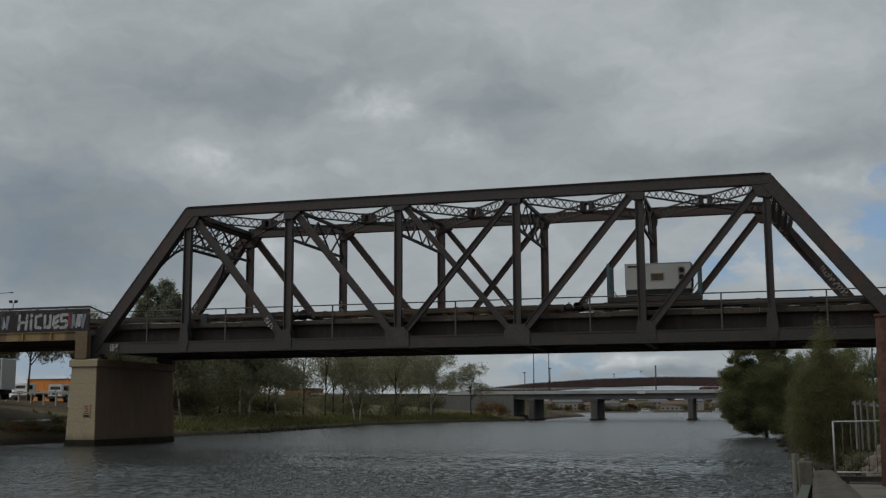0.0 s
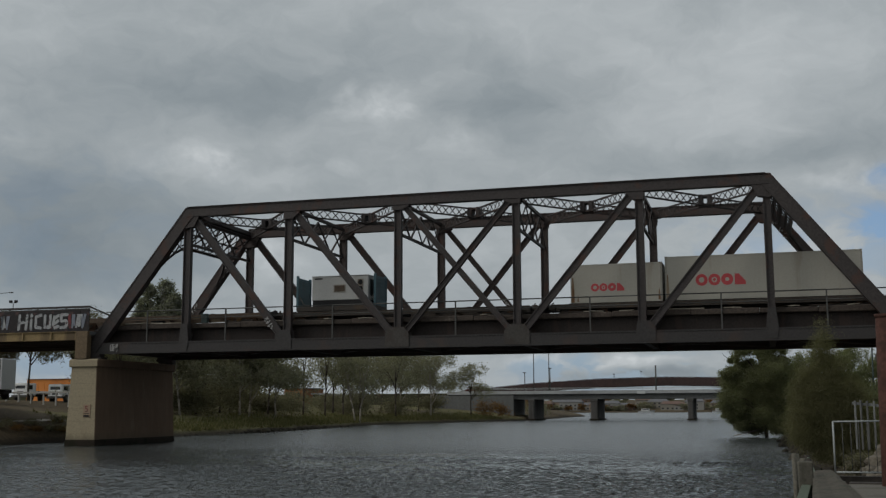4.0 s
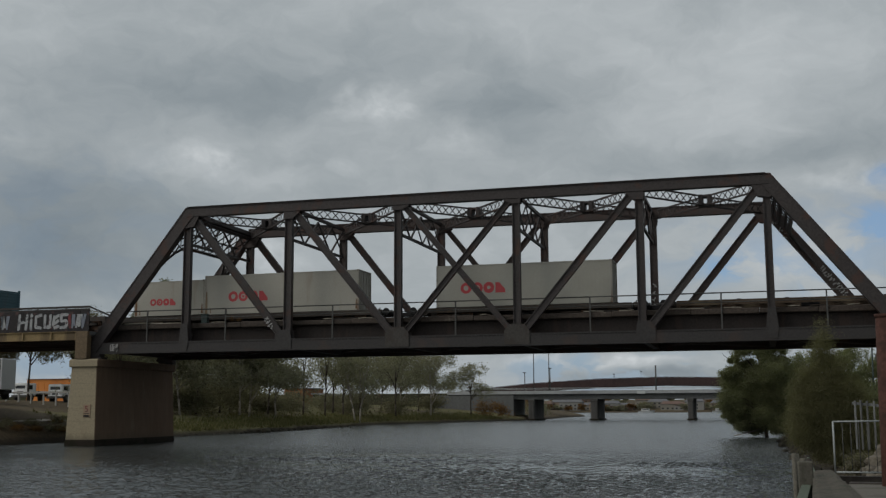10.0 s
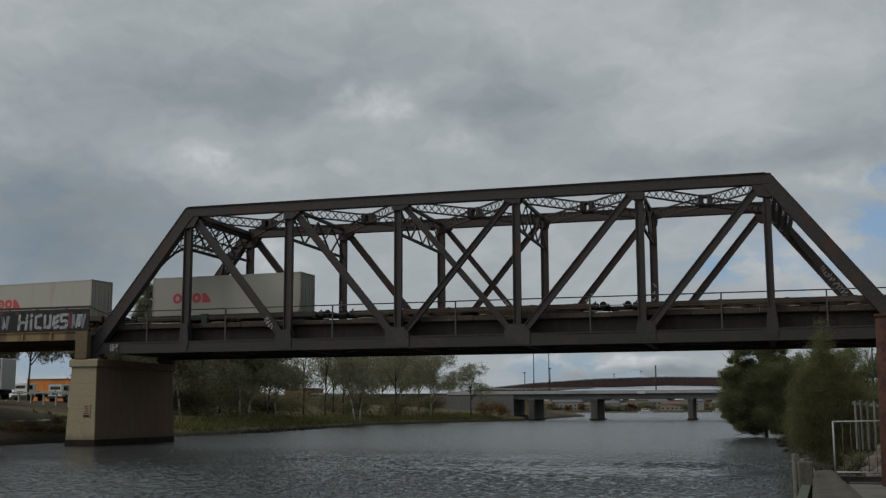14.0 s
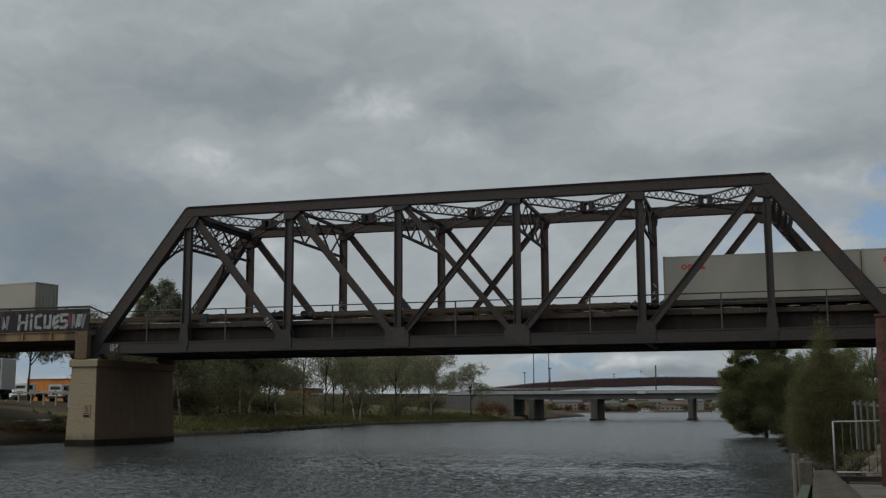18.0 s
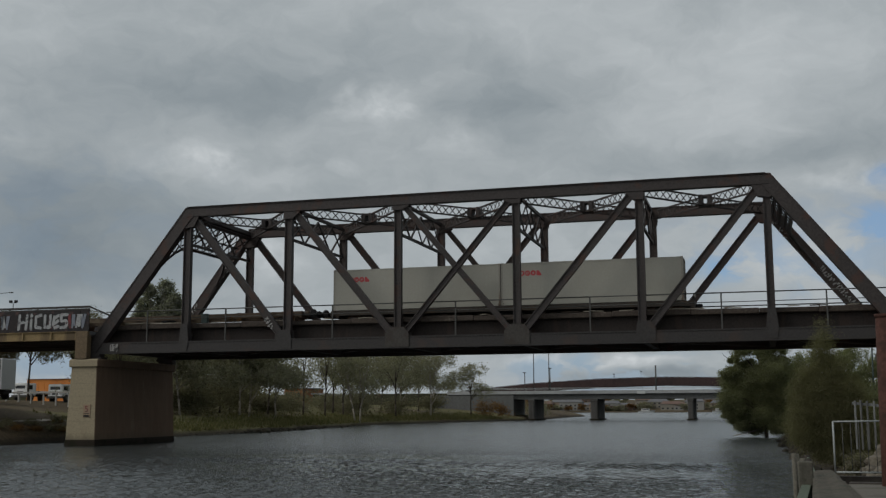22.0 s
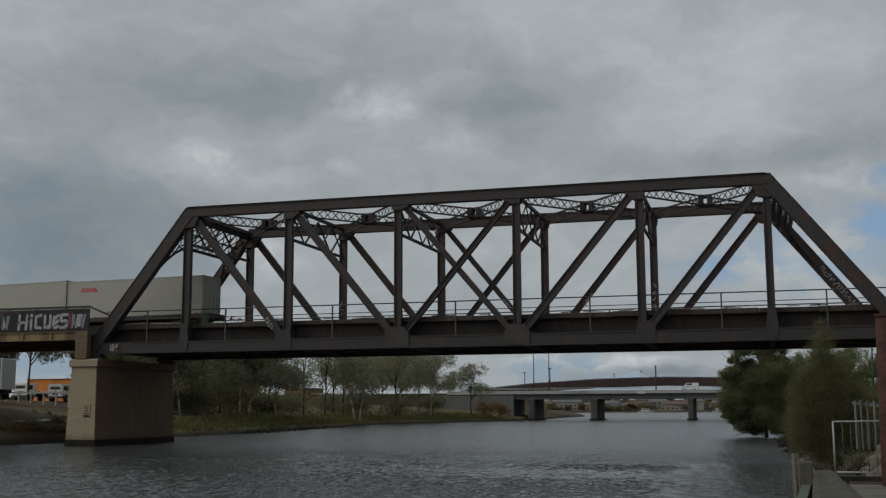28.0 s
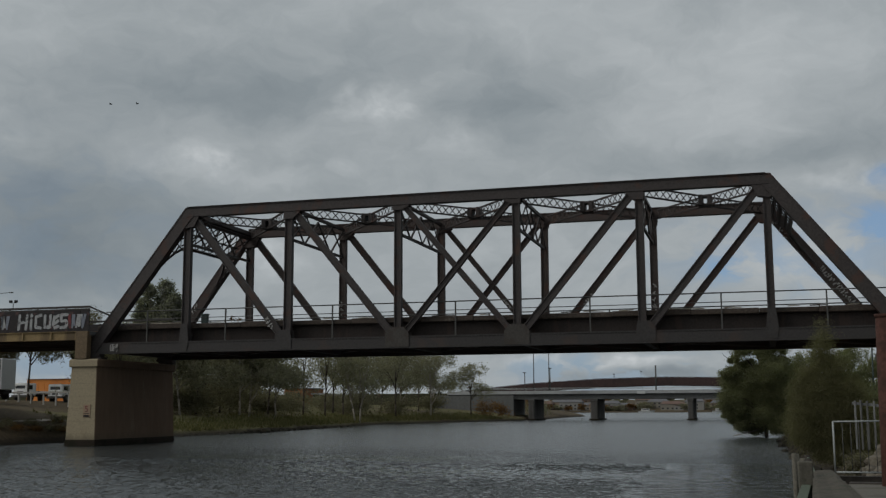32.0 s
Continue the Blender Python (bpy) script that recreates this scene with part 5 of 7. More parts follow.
OLD_TIMBER = material("rough_mossy_beam", (0.072, 0.062, 0.047), 0.9, 0.0, 0.35, 1.6, 9.0, 0.8, 0.03, (0.045, 0.05, 0.034), 0.5)
PILE = material("pale_timber_pile", (0.095, 0.088, 0.070), 0.85, 0.0, 0.3, 2.0, 14.0, 0.6, 0.02, (0.06, 0.058, 0.042), 0.5, streak=True, each=0.15)
SLAB = material("worn_landing_concrete", (0.125, 0.115, 0.095), 0.9, 0.0, 0.2, 1.4, 14.0, 0.4, 0.01, (0.085, 0.078, 0.062), 0.5)
MOSS = material("mossy_timber", (0.085, 0.105, 0.075), 0.9, 0.0, 0.3, 2.0, 14.0, 0.5, 0.02, (0.05, 0.05, 0.035), 0.4)
WET_ROCK = material("dark_wet_rock", (0.042, 0.037, 0.028), 0.9, 0.0, 0.3, 2.0, 10.0, 0.7, 0.05, (0.026, 0.025, 0.017), 0.5, each=0.3, level=0.12)
ROCK = material("buff_rock", (0.115, 0.10, 0.077), 0.9, 0.0, 0.25, 3.0, 12.0, 0.7, 0.05, (0.085, 0.075, 0.055), 0.45, each=0.2)


def rock(name, x, y, z, r, rng, label, mat=None):
    bm = bmesh.new()
    bmesh.ops.create_icosphere(bm, subdivisions=2, radius=1.0)
    off = Vector((rng.uniform(0, 50), rng.uniform(0, 50), 0))
    for v in bm.verts:
        v.co *= 0.82 + 0.5 * noise.noise(v.co * 1.1 + off)
        v.co = Vector((v.co.x * r * 1.2, v.co.y * r, v.co.z * r * 0.75))
    ob = part(name, bm, mat or ROCK)
    ob.matrix_basis = pose(x, y, z + r * 0.35, 0, 0, rng.uniform(0, 360))
    return tagged(ob, label, "rock", "rocks behind the gate")


def build_landing():
    rng = random.Random(8)
    deck = thing("landing_stage", "weathered timber landing stage with mossy edge", "landing stage")

    def edge(y):
        return float(np.interp(y, [-80.0, -56.0, -47.4, -46.0], [-1.65, -0.22, 0.13, 0.19]))

    # rough timbers laid end to end along the landing's outer edge, a slab behind them
    for k in range(4):
        ya, yb = -80.0 + 8.2 * k, -80.0 + 8.2 * (k + 1) - 0.02
        bm = bmesh.new()
        steps = 14
        rows = []
        for q in range(steps + 1):
            y = ya + (yb - ya) * q / steps
            row = []
            wide = 0.545 - edge(y)
            for o, z in ((0.0, 1.10), (0.01, 1.19), (0.15, 1.215), (0.45, 1.20), (0.80, 1.215), (0.98, 1.19), (1.0, 1.10)):
                row.append(bm.verts.new((edge(y) + o * wide + rng.uniform(-0.012, 0.012), y, z + (rng.uniform(-0.016, 0.012) if z > 1.15 else 0.0))))
            rows.append(row)
        for a, b in zip(rows, rows[1:]):
            for q in range(6):
                bm.faces.new((a[q], b[q], b[q + 1], a[q + 1]))
        bm.faces.new(rows[0])
        bm.faces.new(rows[-1][::-1])
        part("edge_timber", bm, OLD_TIMBER, deck)
    part("slab", boxed(0.575, 9.6, -80.0, -50.6, 0.645, 1.145, 0.02), SLAB, deck)
    part("end_beam", boxed(0.62, 4.0, -50.58, -50.32, 0.7, 1.17, 0.02), TIMBER_DARK, deck)
    part("waler", add_bar(bmesh.new(), (edge(-80) - 0.08, -80, 0.95), (edge(-46.8) - 0.08, -46.8, 0.95), 0.16, 0.24, (0, 0, 1)), MOSS, deck)
    for k in range(9):
        y = -79 + k * 3.9
        part("pile", add_tube(bmesh.new(), (edge(y) + 0.15, y, -2.2), (edge(y) + 0.15, y, 1.12), 0.15, 10), TIMBER_DARK, deck)
        part("cross_beam", boxed(edge(y) + 0.02, edge(y) + 1.6, y - 0.1, y + 0.1, 0.9, 1.125), TIMBER_DARK, deck)
    # a row of old sheet timbers beyond the stage
    wall = thing("timber_bank_wall", "row of pale weathered timber piles holding the bank", "retaining wall")
    for i, (x, y, z, r) in enumerate(((-0.09, -49.6, 1.49, 0.12), (-0.27, -49.3, 1.62, 0.055), (-0.2, -47.6, 1.55, 0.08), (-0.02, -46.2, 1.40, 0.09), (0.05, -44.4, 1.25, 0.09), (0.16, -42.2, 1.15, 0.1), (0.3, -39.5, 1.1, 0.1), (0.4, -36.5, 1.0, 0.1), (0.5, -33.0, 0.95, 0.1))):
        if i == 0:
            bm = boxed(-0.215, 0.05, y - 0.12, y + 0.12, -1.5, z, 0.02)
        else:
            bm = add_tube(bmesh.new(), (x + 0.05, y, -1.5), (x, y + rng.uniform(-.06, .06), z), r, 9, r * 0.85)
        part("pile", bm, PILE if i < 4 else TIMBER_DARK, wall)
    for i in range(4):
        bm = add_bar(bmesh.new(), (0.10, -50.0, 0.35 + 0.24 * i), (0.55, -32.0, 0.30 + 0.16 * i), 0.07, 0.2, (0, 0, 1))
        part("board", bm, MOSS, wall)
    gate = thing("metal_gate", "white tubular metal gate with thin upright bars", "gate", at=(0.53, -48.0, 1.2))
    for a, b, r in (((0, 0, 0.0), (0, 0, 1.0), 0.019), ((0, 0, 1.0), (0.93, 0.03, 1.01), 0.017), ((0.02, 0, 0.01), (0.90, 0.03, 0.01), 0.018), ((0.9, 0.03, 0.01), (0.93, 0.03, 1.01), 0.02)):
        part("gate_frame", add_tube(bmesh.new(), a, b, r, 8), WHITE_RAIL, gate)
    for i in range(5):
        x = 0.17 + 0.155 * i
        part("bar", add_tube(bmesh.new(), (x, 0.01, 0.02), (x, 0.01, 0.99), 0.008, 6), HANDRAIL, gate)
    post = thing("mooring_post", "rust-red steel mooring post on the landing", "post", at=(1.285, -51.0, 1.16))
    part("shaft", add_tube(bmesh.new(), (0, 0, -1.5), (0.06, 0, 2.90), 0.20, 18, 0.19), RUST, post)
    part("cap_ring", add_tube(bmesh.new(), (0.06, 0, 2.86), (0.061, 0, 2.92), 0.205, 18), RUST, post)
    fence = thing("picket_fence", "pale weathered picket fence on the bank", "fence")
    xs = [1.84, 2.0, 2.18, 2.37, 2.58, 2.8, 3.05]
    for i, x in enumerate(xs):
        part("picket", boxed(x - 0.028, x + 0.028, -36.03, -35.99, 1.25, 2.72 - 0.03 * i + rng.uniform(-.03, .05), 0.006), GREY_WOOD, fence)
    part("rail", add_bar(bmesh.new(), (1.76, -35.96, 2.62), (3.15, -35.96, 2.48), 0.06, 0.08, (0, 0, 1)), GREY_WOOD, fence)
    for x, y, z, r in ((1.47, -45.0, 1.0, 0.22), (1.70, -45.2, 1.02, 0.22), (1.58, -44.7, 1.2, 0.22), (1.80, -44.5, 1.28, 0.24), (1.38, -45.6, 0.96, 0.13), (1.60, -45.7, 0.98, 0.14), (1.34, -44.6, 0.98, 0.16), (2.0, -44.9, 1.1, 0.28), (1.62, -43.8, 1.12, 0.26), (1.9, -43.5, 1.32, 0.28)):
        rock("rock", x, y, z, r, rng, "rough buff rock heaped behind the gate")
    for i in range(26):
        y = -42 + 2.6 * i + rng.uniform(-.8, .8)
        x = right_bank(y) + rng.uniform(-0.35, 0.35)
        tagged(rock("rock", x, y, -0.12, rng.uniform(0.22, 0.5), rng, "dark wet rock at the water's edge", WET_ROCK), group="rocks along the east bank")
    for i in range(60):
        y = 17.0 + 1.35 * i + rng.uniform(-.6, .6)
        x = left_bank(y) + rng.uniform(-0.5, 0.3)
        tagged(rock("rock", x, y, -0.1, rng.uniform(0.22, 0.6) * (1.25 if 38 < y < 70 else 0.8), rng, "dark weathered rock at the west waterline", WET_ROCK), group="rocks along the west bank")
    pole = thing("lamp_pole", "slim dark green pole beyond the bridge", "pole", at=(8.2, 30.0, ground_height(8.2, 30.0)))
    part("shaft", add_tube(bmesh.new(), (0, 0, -0.2), (0.1, 0, 7.6), 0.09, 8, 0.06), material("green_pole_paint", (0.03, 0.05, 0.045), 0.5, 0.0), pole)
    part("bracket", boxed(-0.2, 0.2, -0.1, 0.1, 1.6, 1.85, 0.02), BLACK, pole)


# ---------------------------------------------------------------- west bank yard
WHITE_PANEL = material("white_trailer_panel", (0.50, 0.51, 0.505), 0.5, 0.0, 0.06, 0.6, 6.0, 0.05, 0.004, (0.42, 0.42, 0.41), 0.3, streak=True)
PALE_POST = material("pale_guard_post", (0.36, 0.35, 0.32), 0.75, 0.0, 0.15, 1.0, 9.0, 0.2, 0.01, (0.36, 0.35, 0.32), 0.4)
TRUCK_WHITE = material("white_cab_paint", (0.84, 0.84, 0.83), 0.4, 0.0, 0.05, 0.8, 6.0, 0.05, 0.004, (0.50, 0.49, 0.46), 0.25, streak=True)
ORANGE = material("orange_shed_cladding", (0.62, 0.22, 0.045), 0.55, 0.0, 0.10, 0.3, 4.0, 0.1, 0.01, (0.45, 0.15, 0.035), 0.3)
GLASS_DARK = material("dark_cab_glass", (0.02, 0.024, 0.028), 0.12, 0.0, 0.1, 1.0, 5.0, 0.0, level=0.6)
TYRE = material("tyre_rubber", (0.02, 0.02, 0.02), 0.85, 0.0, 0.2, 4.0, 20.0, 0.2, 0.01)
SHED_GREY = material("pale_grey_cladding", (0.26, 0.27, 0.275), 0.6, 0.1, 0.1, 0.3, 4.0, 0.1, 0.01)
ROOF_GREY = material("grey_metal_roof", (0.30, 0.31, 0.32), 0.5, 0.2, 0.1, 0.3, 4.0, 0.1, 0.01)


PATH_PALE = material("pale_path_concrete", (0.34, 0.31, 0.26), 0.9, 0.0, 0.15, 0.6, 6.0, 0.2, 0.01, (0.24, 0.21, 0.17), 0.4)
BRICK_SHED = material("dull_orange_cladding", (0.30, 0.115, 0.045), 0.7, 0.0, 0.2, 0.3, 4.0, 0.1, 0.01, (0.17, 0.075, 0.04), 0.45)


def wheels(parent, xs, y, z, r=0.5):
    for x in xs:
        for yy in (-y, y):
            s = 1 if yy > 0 else -1
            tyre = part("wheel", add_tube(bmesh.new(), (x, yy - s * 0.28, z), (x, yy, z), r, 16), TYRE, parent)
            part("rim", add_tube(bmesh.new(), (x, yy - s * 0.02, z), (x, yy + s * 0.015, z), r * 0.55, 12), HANDRAIL, tyre)


def truck(x, y, z, turn, trailer, label):
    t = thing("truck", label, "truck", "parked trucks in the yard")
    t.matrix_basis = pose(x, y, z, 0, 0, turn)
    bm = boxed(2.2, 4.4, -1.08, 1.08, 0.70, 2.38, 0.12)
    part("cab", bm, TRUCK_WHITE, t)
    part("windscreen", boxed(4.385, 4.43, -0.70, 0.70, 1.66, 2.06, 0.02), GLASS_DARK, t)
    for s in (-1, 1):
        part("side_window", boxed(3.2, 4.1, s * 1.085 - 0.015, s * 1.085 + 0.015, 1.55, 2.1, 0.01), GLASS_DARK, t)
        part("headlight", boxed(4.39, 4.44, s * 0.85 - 0.2, s * 0.85 + 0.2, 1.0, 1.2, 0.02), GENSET, t)
    part("grille", boxed(4.39, 4.435, -0.45, 0.45, 0.95, 1.3, 0.02), HANDRAIL, t)
    part("bumper", boxed(4.3, 4.55, -1.2, 1.2, 0.5, 0.8, 0.04), HANDRAIL, t)
    part("chassis", boxed(-8.2 if trailer else -3.4, 4.3, -0.45, 0.45, 0.62, 0.95), BLACK, t)
    if trailer:
        part("trailer_box", boxed(-8.4, 1.9, -1.25, 1.25, 1.15, 4.6, 0.05), WHITE_PANEL, t)
        for i in range(9):
            for s in (-1, 1):
                part("side_rib", boxed(-8.2 + i * 1.22, -8.13 + i * 1.22, s * 1.265 - 0.02, s * 1.265 + 0.02, 1.2, 4.55), HANDRAIL, t)
        part("side_mark", boxed(-5.9, -5.2, 1.252, 1.262, 2.2, 3.9), SHED_GREY, t)
        part("trailer_skirt", boxed(-8.0, 0.5, -1.2, 1.2, 0.75, 1.12, 0.02), BLACK, t)
        wheels(t, (-7.2, -6.0, -4.8, 0.9, 3.4), 1.2, 0.5)
    else:
        part("tray", boxed(-3.5, 2.0, -1.2, 1.2, 1.0, 1.35, 0.04), TRUCK_WHITE, t)
        wheels(t, (-2.4, 3.4), 1.15, 0.5)
    return t


def build_yard():
    shed = thing("orange_shed", "bright orange clad industrial shed across the yard", "shed")
    gz = ground_height(-106, 78)
    for i in range(12):
        x = -109.4 + i * 1.05
        part("cladding_panel", boxed(x + 0.01, x + 1.04, 75.0, 75.12, gz - 0.1, 7.38, 0.01), ORANGE, shed)
    part("shed_body", boxed(-109.3, -96.9, 75.14, 90, gz - 0.1, 7.2), ORANGE, shed)
    part("roof", boxed(-109.6, -96.4, 74.8, 90.4, 7.38, 7.46, 0.02), ROOF_GREY, shed)
    for x, y, turn, tr, lab in ((-91.5, 36.2, 180, True, "white semi-trailer truck parked in the yard"), (-96.5, 60.0, -84, False, "white cab truck parked facing the river"), (-91.3, 60.5, -86, False, "small white truck parked before the orange shed")):
        truck(x, y, ground_height(x, y), turn, tr, lab)
    # timber guard fence along the top of the bank
    fence = thing("guard_fence", "low pale post-and-rail fence along the yard's edge", "fence")
    prev = None
    rng = random.Random(17)
    for i in range(9):
        x, y = -91.0 + 1.75 * i, 44.0
        top = 4.84 + rng.uniform(-0.03, 0.05)
        part("post", boxed(x - 0.09, x + 0.09, y - 0.09, y + 0.09, ground_height(x, y) - 0.3, top, 0.015), PALE_POST, fence)
        if prev:
            part("rail", add_bar(bmesh.new(), (prev[0], prev[1] - 0.12, prev[2] - 0.1), (x, y - 0.12, top - 0.1), 0.05, 0.2, (0, 0, 1)), PALE_POST, fence)
        prev = (x, y, top)
    # sheds among the trees further up the bank
    for x0, x1, y, top, mat, lab in ((-100.2, -96.0, 150.0, 7.2, BRICK_SHED, "orange shed half hidden by gum trees"), (-94.4, -91.2, 152.0, 5.9, SHED_GREY, "pale grey shed half hidden by gum trees")):
        s = thing("shed", lab, "shed")
        g = ground_height((x0 + x1) / 2, y)
        part("wall", boxed(x0, x1, y, y + 12, g - 0.2, top, 0.02), mat, s)
        part("roof", boxed(x0 - 0.3, x1 + 0.3, y - 0.3, y + 12.3, top, top + 0.25, 0.03), ROOF_GREY, s)
        n = max(2, int((x1 - x0) / 3))
        for i in range(n):
            cx = x0 + (x1 - x0) * (i + 0.5) / n
            part("window", boxed(cx - 0.7, cx + 0.7, y - 0.04, y + 0.02, g + 1.4, g + 2.4, 0.02), GLASS_DARK, s)
    # walking path along the foot of the slope
    verts, faces = [], []
    ys = np.arange(-60, 14.1, 1.5)
    for y in ys:
        for d in (4.9, 3.5):
            x = left_bank(y) - d
            verts.append((x, y, ground_height(x, y) + 0.05))
    for i in range(len(ys) - 1):
        faces.append((2 * i, 2 * i + 1, 2 * i + 3, 2 * i + 2))
    me = bpy.data.meshes.new("path")
    me.from_pydata(verts, [], faces)
    me.materials.append(PATH_PALE)
    tagged(new("path", me), "narrow pale concrete riverside path", "path", kind="structure")
    for x, y, arm in ((-114.25, 70.0, 4.8), (-108.8, 70.0, 0.0)):
        g = ground_height(x, y)
        lamp = thing("street_lamp", "grey street lamp behind the approach span", "street lamp", "street lamps", at=(x, y, g))
        top = (20.0 if arm else 18.6) - g
        part("pole", add_tube(bmesh.new(), (0, 0, -0.2), (0, 0, top), 0.10, 8, 0.06), HANDRAIL, lamp)
        if arm:
            part("arm", add_tube(bmesh.new(), (0, 0, top), (arm, 0, top + 0.3), 0.04, 6), HANDRAIL, lamp)
            part("lantern", boxed(arm - 0.1, arm + 0.5, -0.12, 0.12, top + 0.22, top + 0.36, 0.03), HANDRAIL, lamp)
        else:
            for s in (-1, 1):
                part("lantern", boxed(s * 0.45 - 0.25, s * 0.45 + 0.25, -0.15, 0.15, top + 0.1, top + 0.5, 0.06), BLACK, lamp)
            part("arm", add_tube(bmesh.new(), (-0.5, 0, top + 0.1), (0.5, 0, top + 0.1), 0.04, 6), HANDRAIL, lamp)


# ---------------------------------------------------------------- bridges and shore upstream
BROWN_DECK = material("red_brown_bridge_fascia", (0.048, 0.028, 0.026), 0.75, 0.0, 0.2, 0.15, 2.0, 0.2, 0.02, (0.03, 0.021, 0.02), 0.45)
PARAPET_PALE = material("pale_bridge_parapet", (0.32, 0.33, 0.33), 0.8, 0.0, 0.1, 0.15, 2.0, 0.1, 0.02, (0.22, 0.22, 0.22), 0.4)


EARTH = material("dark_scrubby_earth", (0.045, 0.045, 0.025), 0.95, 0.0, 0.35, 0.3, 3.0, 0.4, 0.1, (0.07, 0.055, 0.035), 0.5)


def build_upstream():
    rb = thing("road_bridge", "grey concrete road bridge on wide piers across the river", "bridge")
    x0, x1 = -75.0, 40.0
    n = 10
    for i in range(n):
        a, b = x0 + (x1 - x0) * i / n, x0 + (x1 - x0) * (i + 1) / n
        part("deck_slab", boxed(a, b - 0.03, 190, 203, 6.05, 6.55, 0.02), CONC_GREY, rb)
        part("fascia", boxed(a, b - 0.03, 189.7, 190, 6.15, 6.95, 0.02), PARAPET_PALE, rb)
        part("parapet_rail", add_tube(bmesh.new(), (a, 189.9, 7.55), (b, 189.9, 7.55), 0.06, 6), WHITE_RAIL, rb)
        part("parapet_rail", add_tube(bmesh.new(), (a, 202.8, 7.55), (b, 202.8, 7.55), 0.06, 6), WHITE_RAIL, rb)
        for k in range(5):
            xx = a + (b - a) * (k + 0.5) / 5
            part("rail_post", boxed(xx - 0.05, xx + 0.05, 189.85, 189.95, 6.9, 7.55), WHITE_RAIL, rb)
    for y in (190.8, 193.8, 196.8, 199.8, 202.2):
        part("girder", boxed(x0, x1, y - 0.3, y + 0.3, 4.95, 6.05), CONC_GREY, rb)
    for xc, w in ((-54.3, 1.5), (-39.3, 1.7), (-17.1, 1.3), (6.0, 1.3), (28.0, 1.3)):
        bm = bmesh.new()
        add_box(bm, xc - w / 2, xc + w / 2, 190.4, 202.6, -3.0, 4.6, 0.25)
        part("pier", bm, PIER_GREY, rb)
        part("pier_cap", boxed(xc - w / 2 - 0.06, xc + w / 2 + 0.06, 190.3, 202.7, 4.35, 4.95, 0.05), PIER_GREY, rb)
        part("pier_foot", boxed(xc - w / 2 - 0.3, xc + w / 2 + 0.3, 190.0, 203, -3, 0.35, 0.05), CONC_DARK, rb)
    for a, b in ((-500.0, -75.0), (40.0, 380.0)):
        part("embankment", boxed(a, b, 190.5, 202.5, 0.5, 6.54, 0.02), EARTH, rb)
    part("abutment", boxed(-78, -58.5, 189.9, 203.2, -1.0, 6.0, 0.05), CONC_GREY, rb)
    plate = thing("bridge_plate", "small white clearance plate on the road bridge", "sign", at=(-28.2, 189.66, 6.35))
    part("board", boxed(-0.95, 0.95, -0.05, 0.03, -0.30, 0.30, 0.01), WHITE_PANEL, plate)
    for x, top, y in ((-53.7, 17.0, 191.0), (-50.0, 17.0, 191.0), (-51.8, 12.6, 202.0), (-55.9, 11.2, 191.0)):
        lamp = thing("street_lamp", "tall grey lamp column on the road bridge", "street lamp", "lamps on the road bridge", at=(x, y, 6.55))
        part("pole", add_tube(bmesh.new(), (0, 0, 0), (0, 0, top - 6.55), 0.13, 8, 0.09), HANDRAIL, lamp)
        part("lantern", boxed(-0.5, 0.35, -0.15, 0.15, top - 6.55, top - 6.35, 0.04), HANDRAIL, lamp)
    mast = thing("mast", "stout grey mast standing on the road bridge", "mast", at=(-24.8, 190.6, 6.55))
    part("shaft", add_tube(bmesh.new(), (0, 0, 0), (0, 0, 6.05), 0.20, 8, 0.17), HANDRAIL, mast)
    part("base_plate", boxed(-0.4, 0.4, -0.4, 0.4, 0.0, 0.08, 0.02), HANDRAIL, mast)
    br = thing("brown_bridge", "dark red-brown arched bridge deck beyond the road bridge", "bridge")
    cuts = np.linspace(-150, 110, 14)

    def crown_z(x):
        return 12.1 - 0.00095 * (x + 30) ** 2

    for a, b in zip(cuts, cuts[1:]):
        bm = bmesh.new()
        add_bar(bm, (a, 270, crown_z(a) - 1.2), (b, 270, crown_z(b) - 1.2), 0.5, 2.4, (0, 0, 1))
        add_bar(bm, (a, 280, crown_z(a) - 1.2), (b, 280, crown_z(b) - 1.2), 0.5, 2.4, (0, 0, 1))
        add_bar(bm, (a, 275, crown_z(a) - 1.6), (b, 275, crown_z(b) - 1.6), 9.6, 0.5, (0, 0, 1))
        part("deck_segment", bm, BROWN_DECK, br)
        part("handrail", add_bar(bmesh.new(), (a, 269.9, crown_z(a) + 0.12), (b, 269.9, crown_z(b) + 0.12), 0.1, 0.12, (0, 0, 1)), BROWN_DECK, br)
    for xc in (-140.0, -84.0, 4.0, 60.0):
        part("pier", boxed(xc - 1.4, xc + 1.4, 270.5, 279.5, -3, crown_z(xc) - 1.8, 0.1), CONC_GREY, br)
    for x, h, r in ((-45.3, 1.4, 0.09), (-37.0, 2.0, 0.05)):
        mast = thing("mast", "grey mast on the red-brown bridge", "mast", at=(x, 275, crown_z(x) - 1.3))
        part("shaft", add_tube(bmesh.new(), (0, 0, 0), (0, 0, h + 1.3), r, 8), HANDRAIL, mast)
        if h < 3:
            part("head", boxed(-0.35, 0.35, -0.1, 0.1, h + 1.25, h + 1.45, 0.02), HANDRAIL, mast)
    # houses, sheds and trees along the far shore
    rng = random.Random(31)
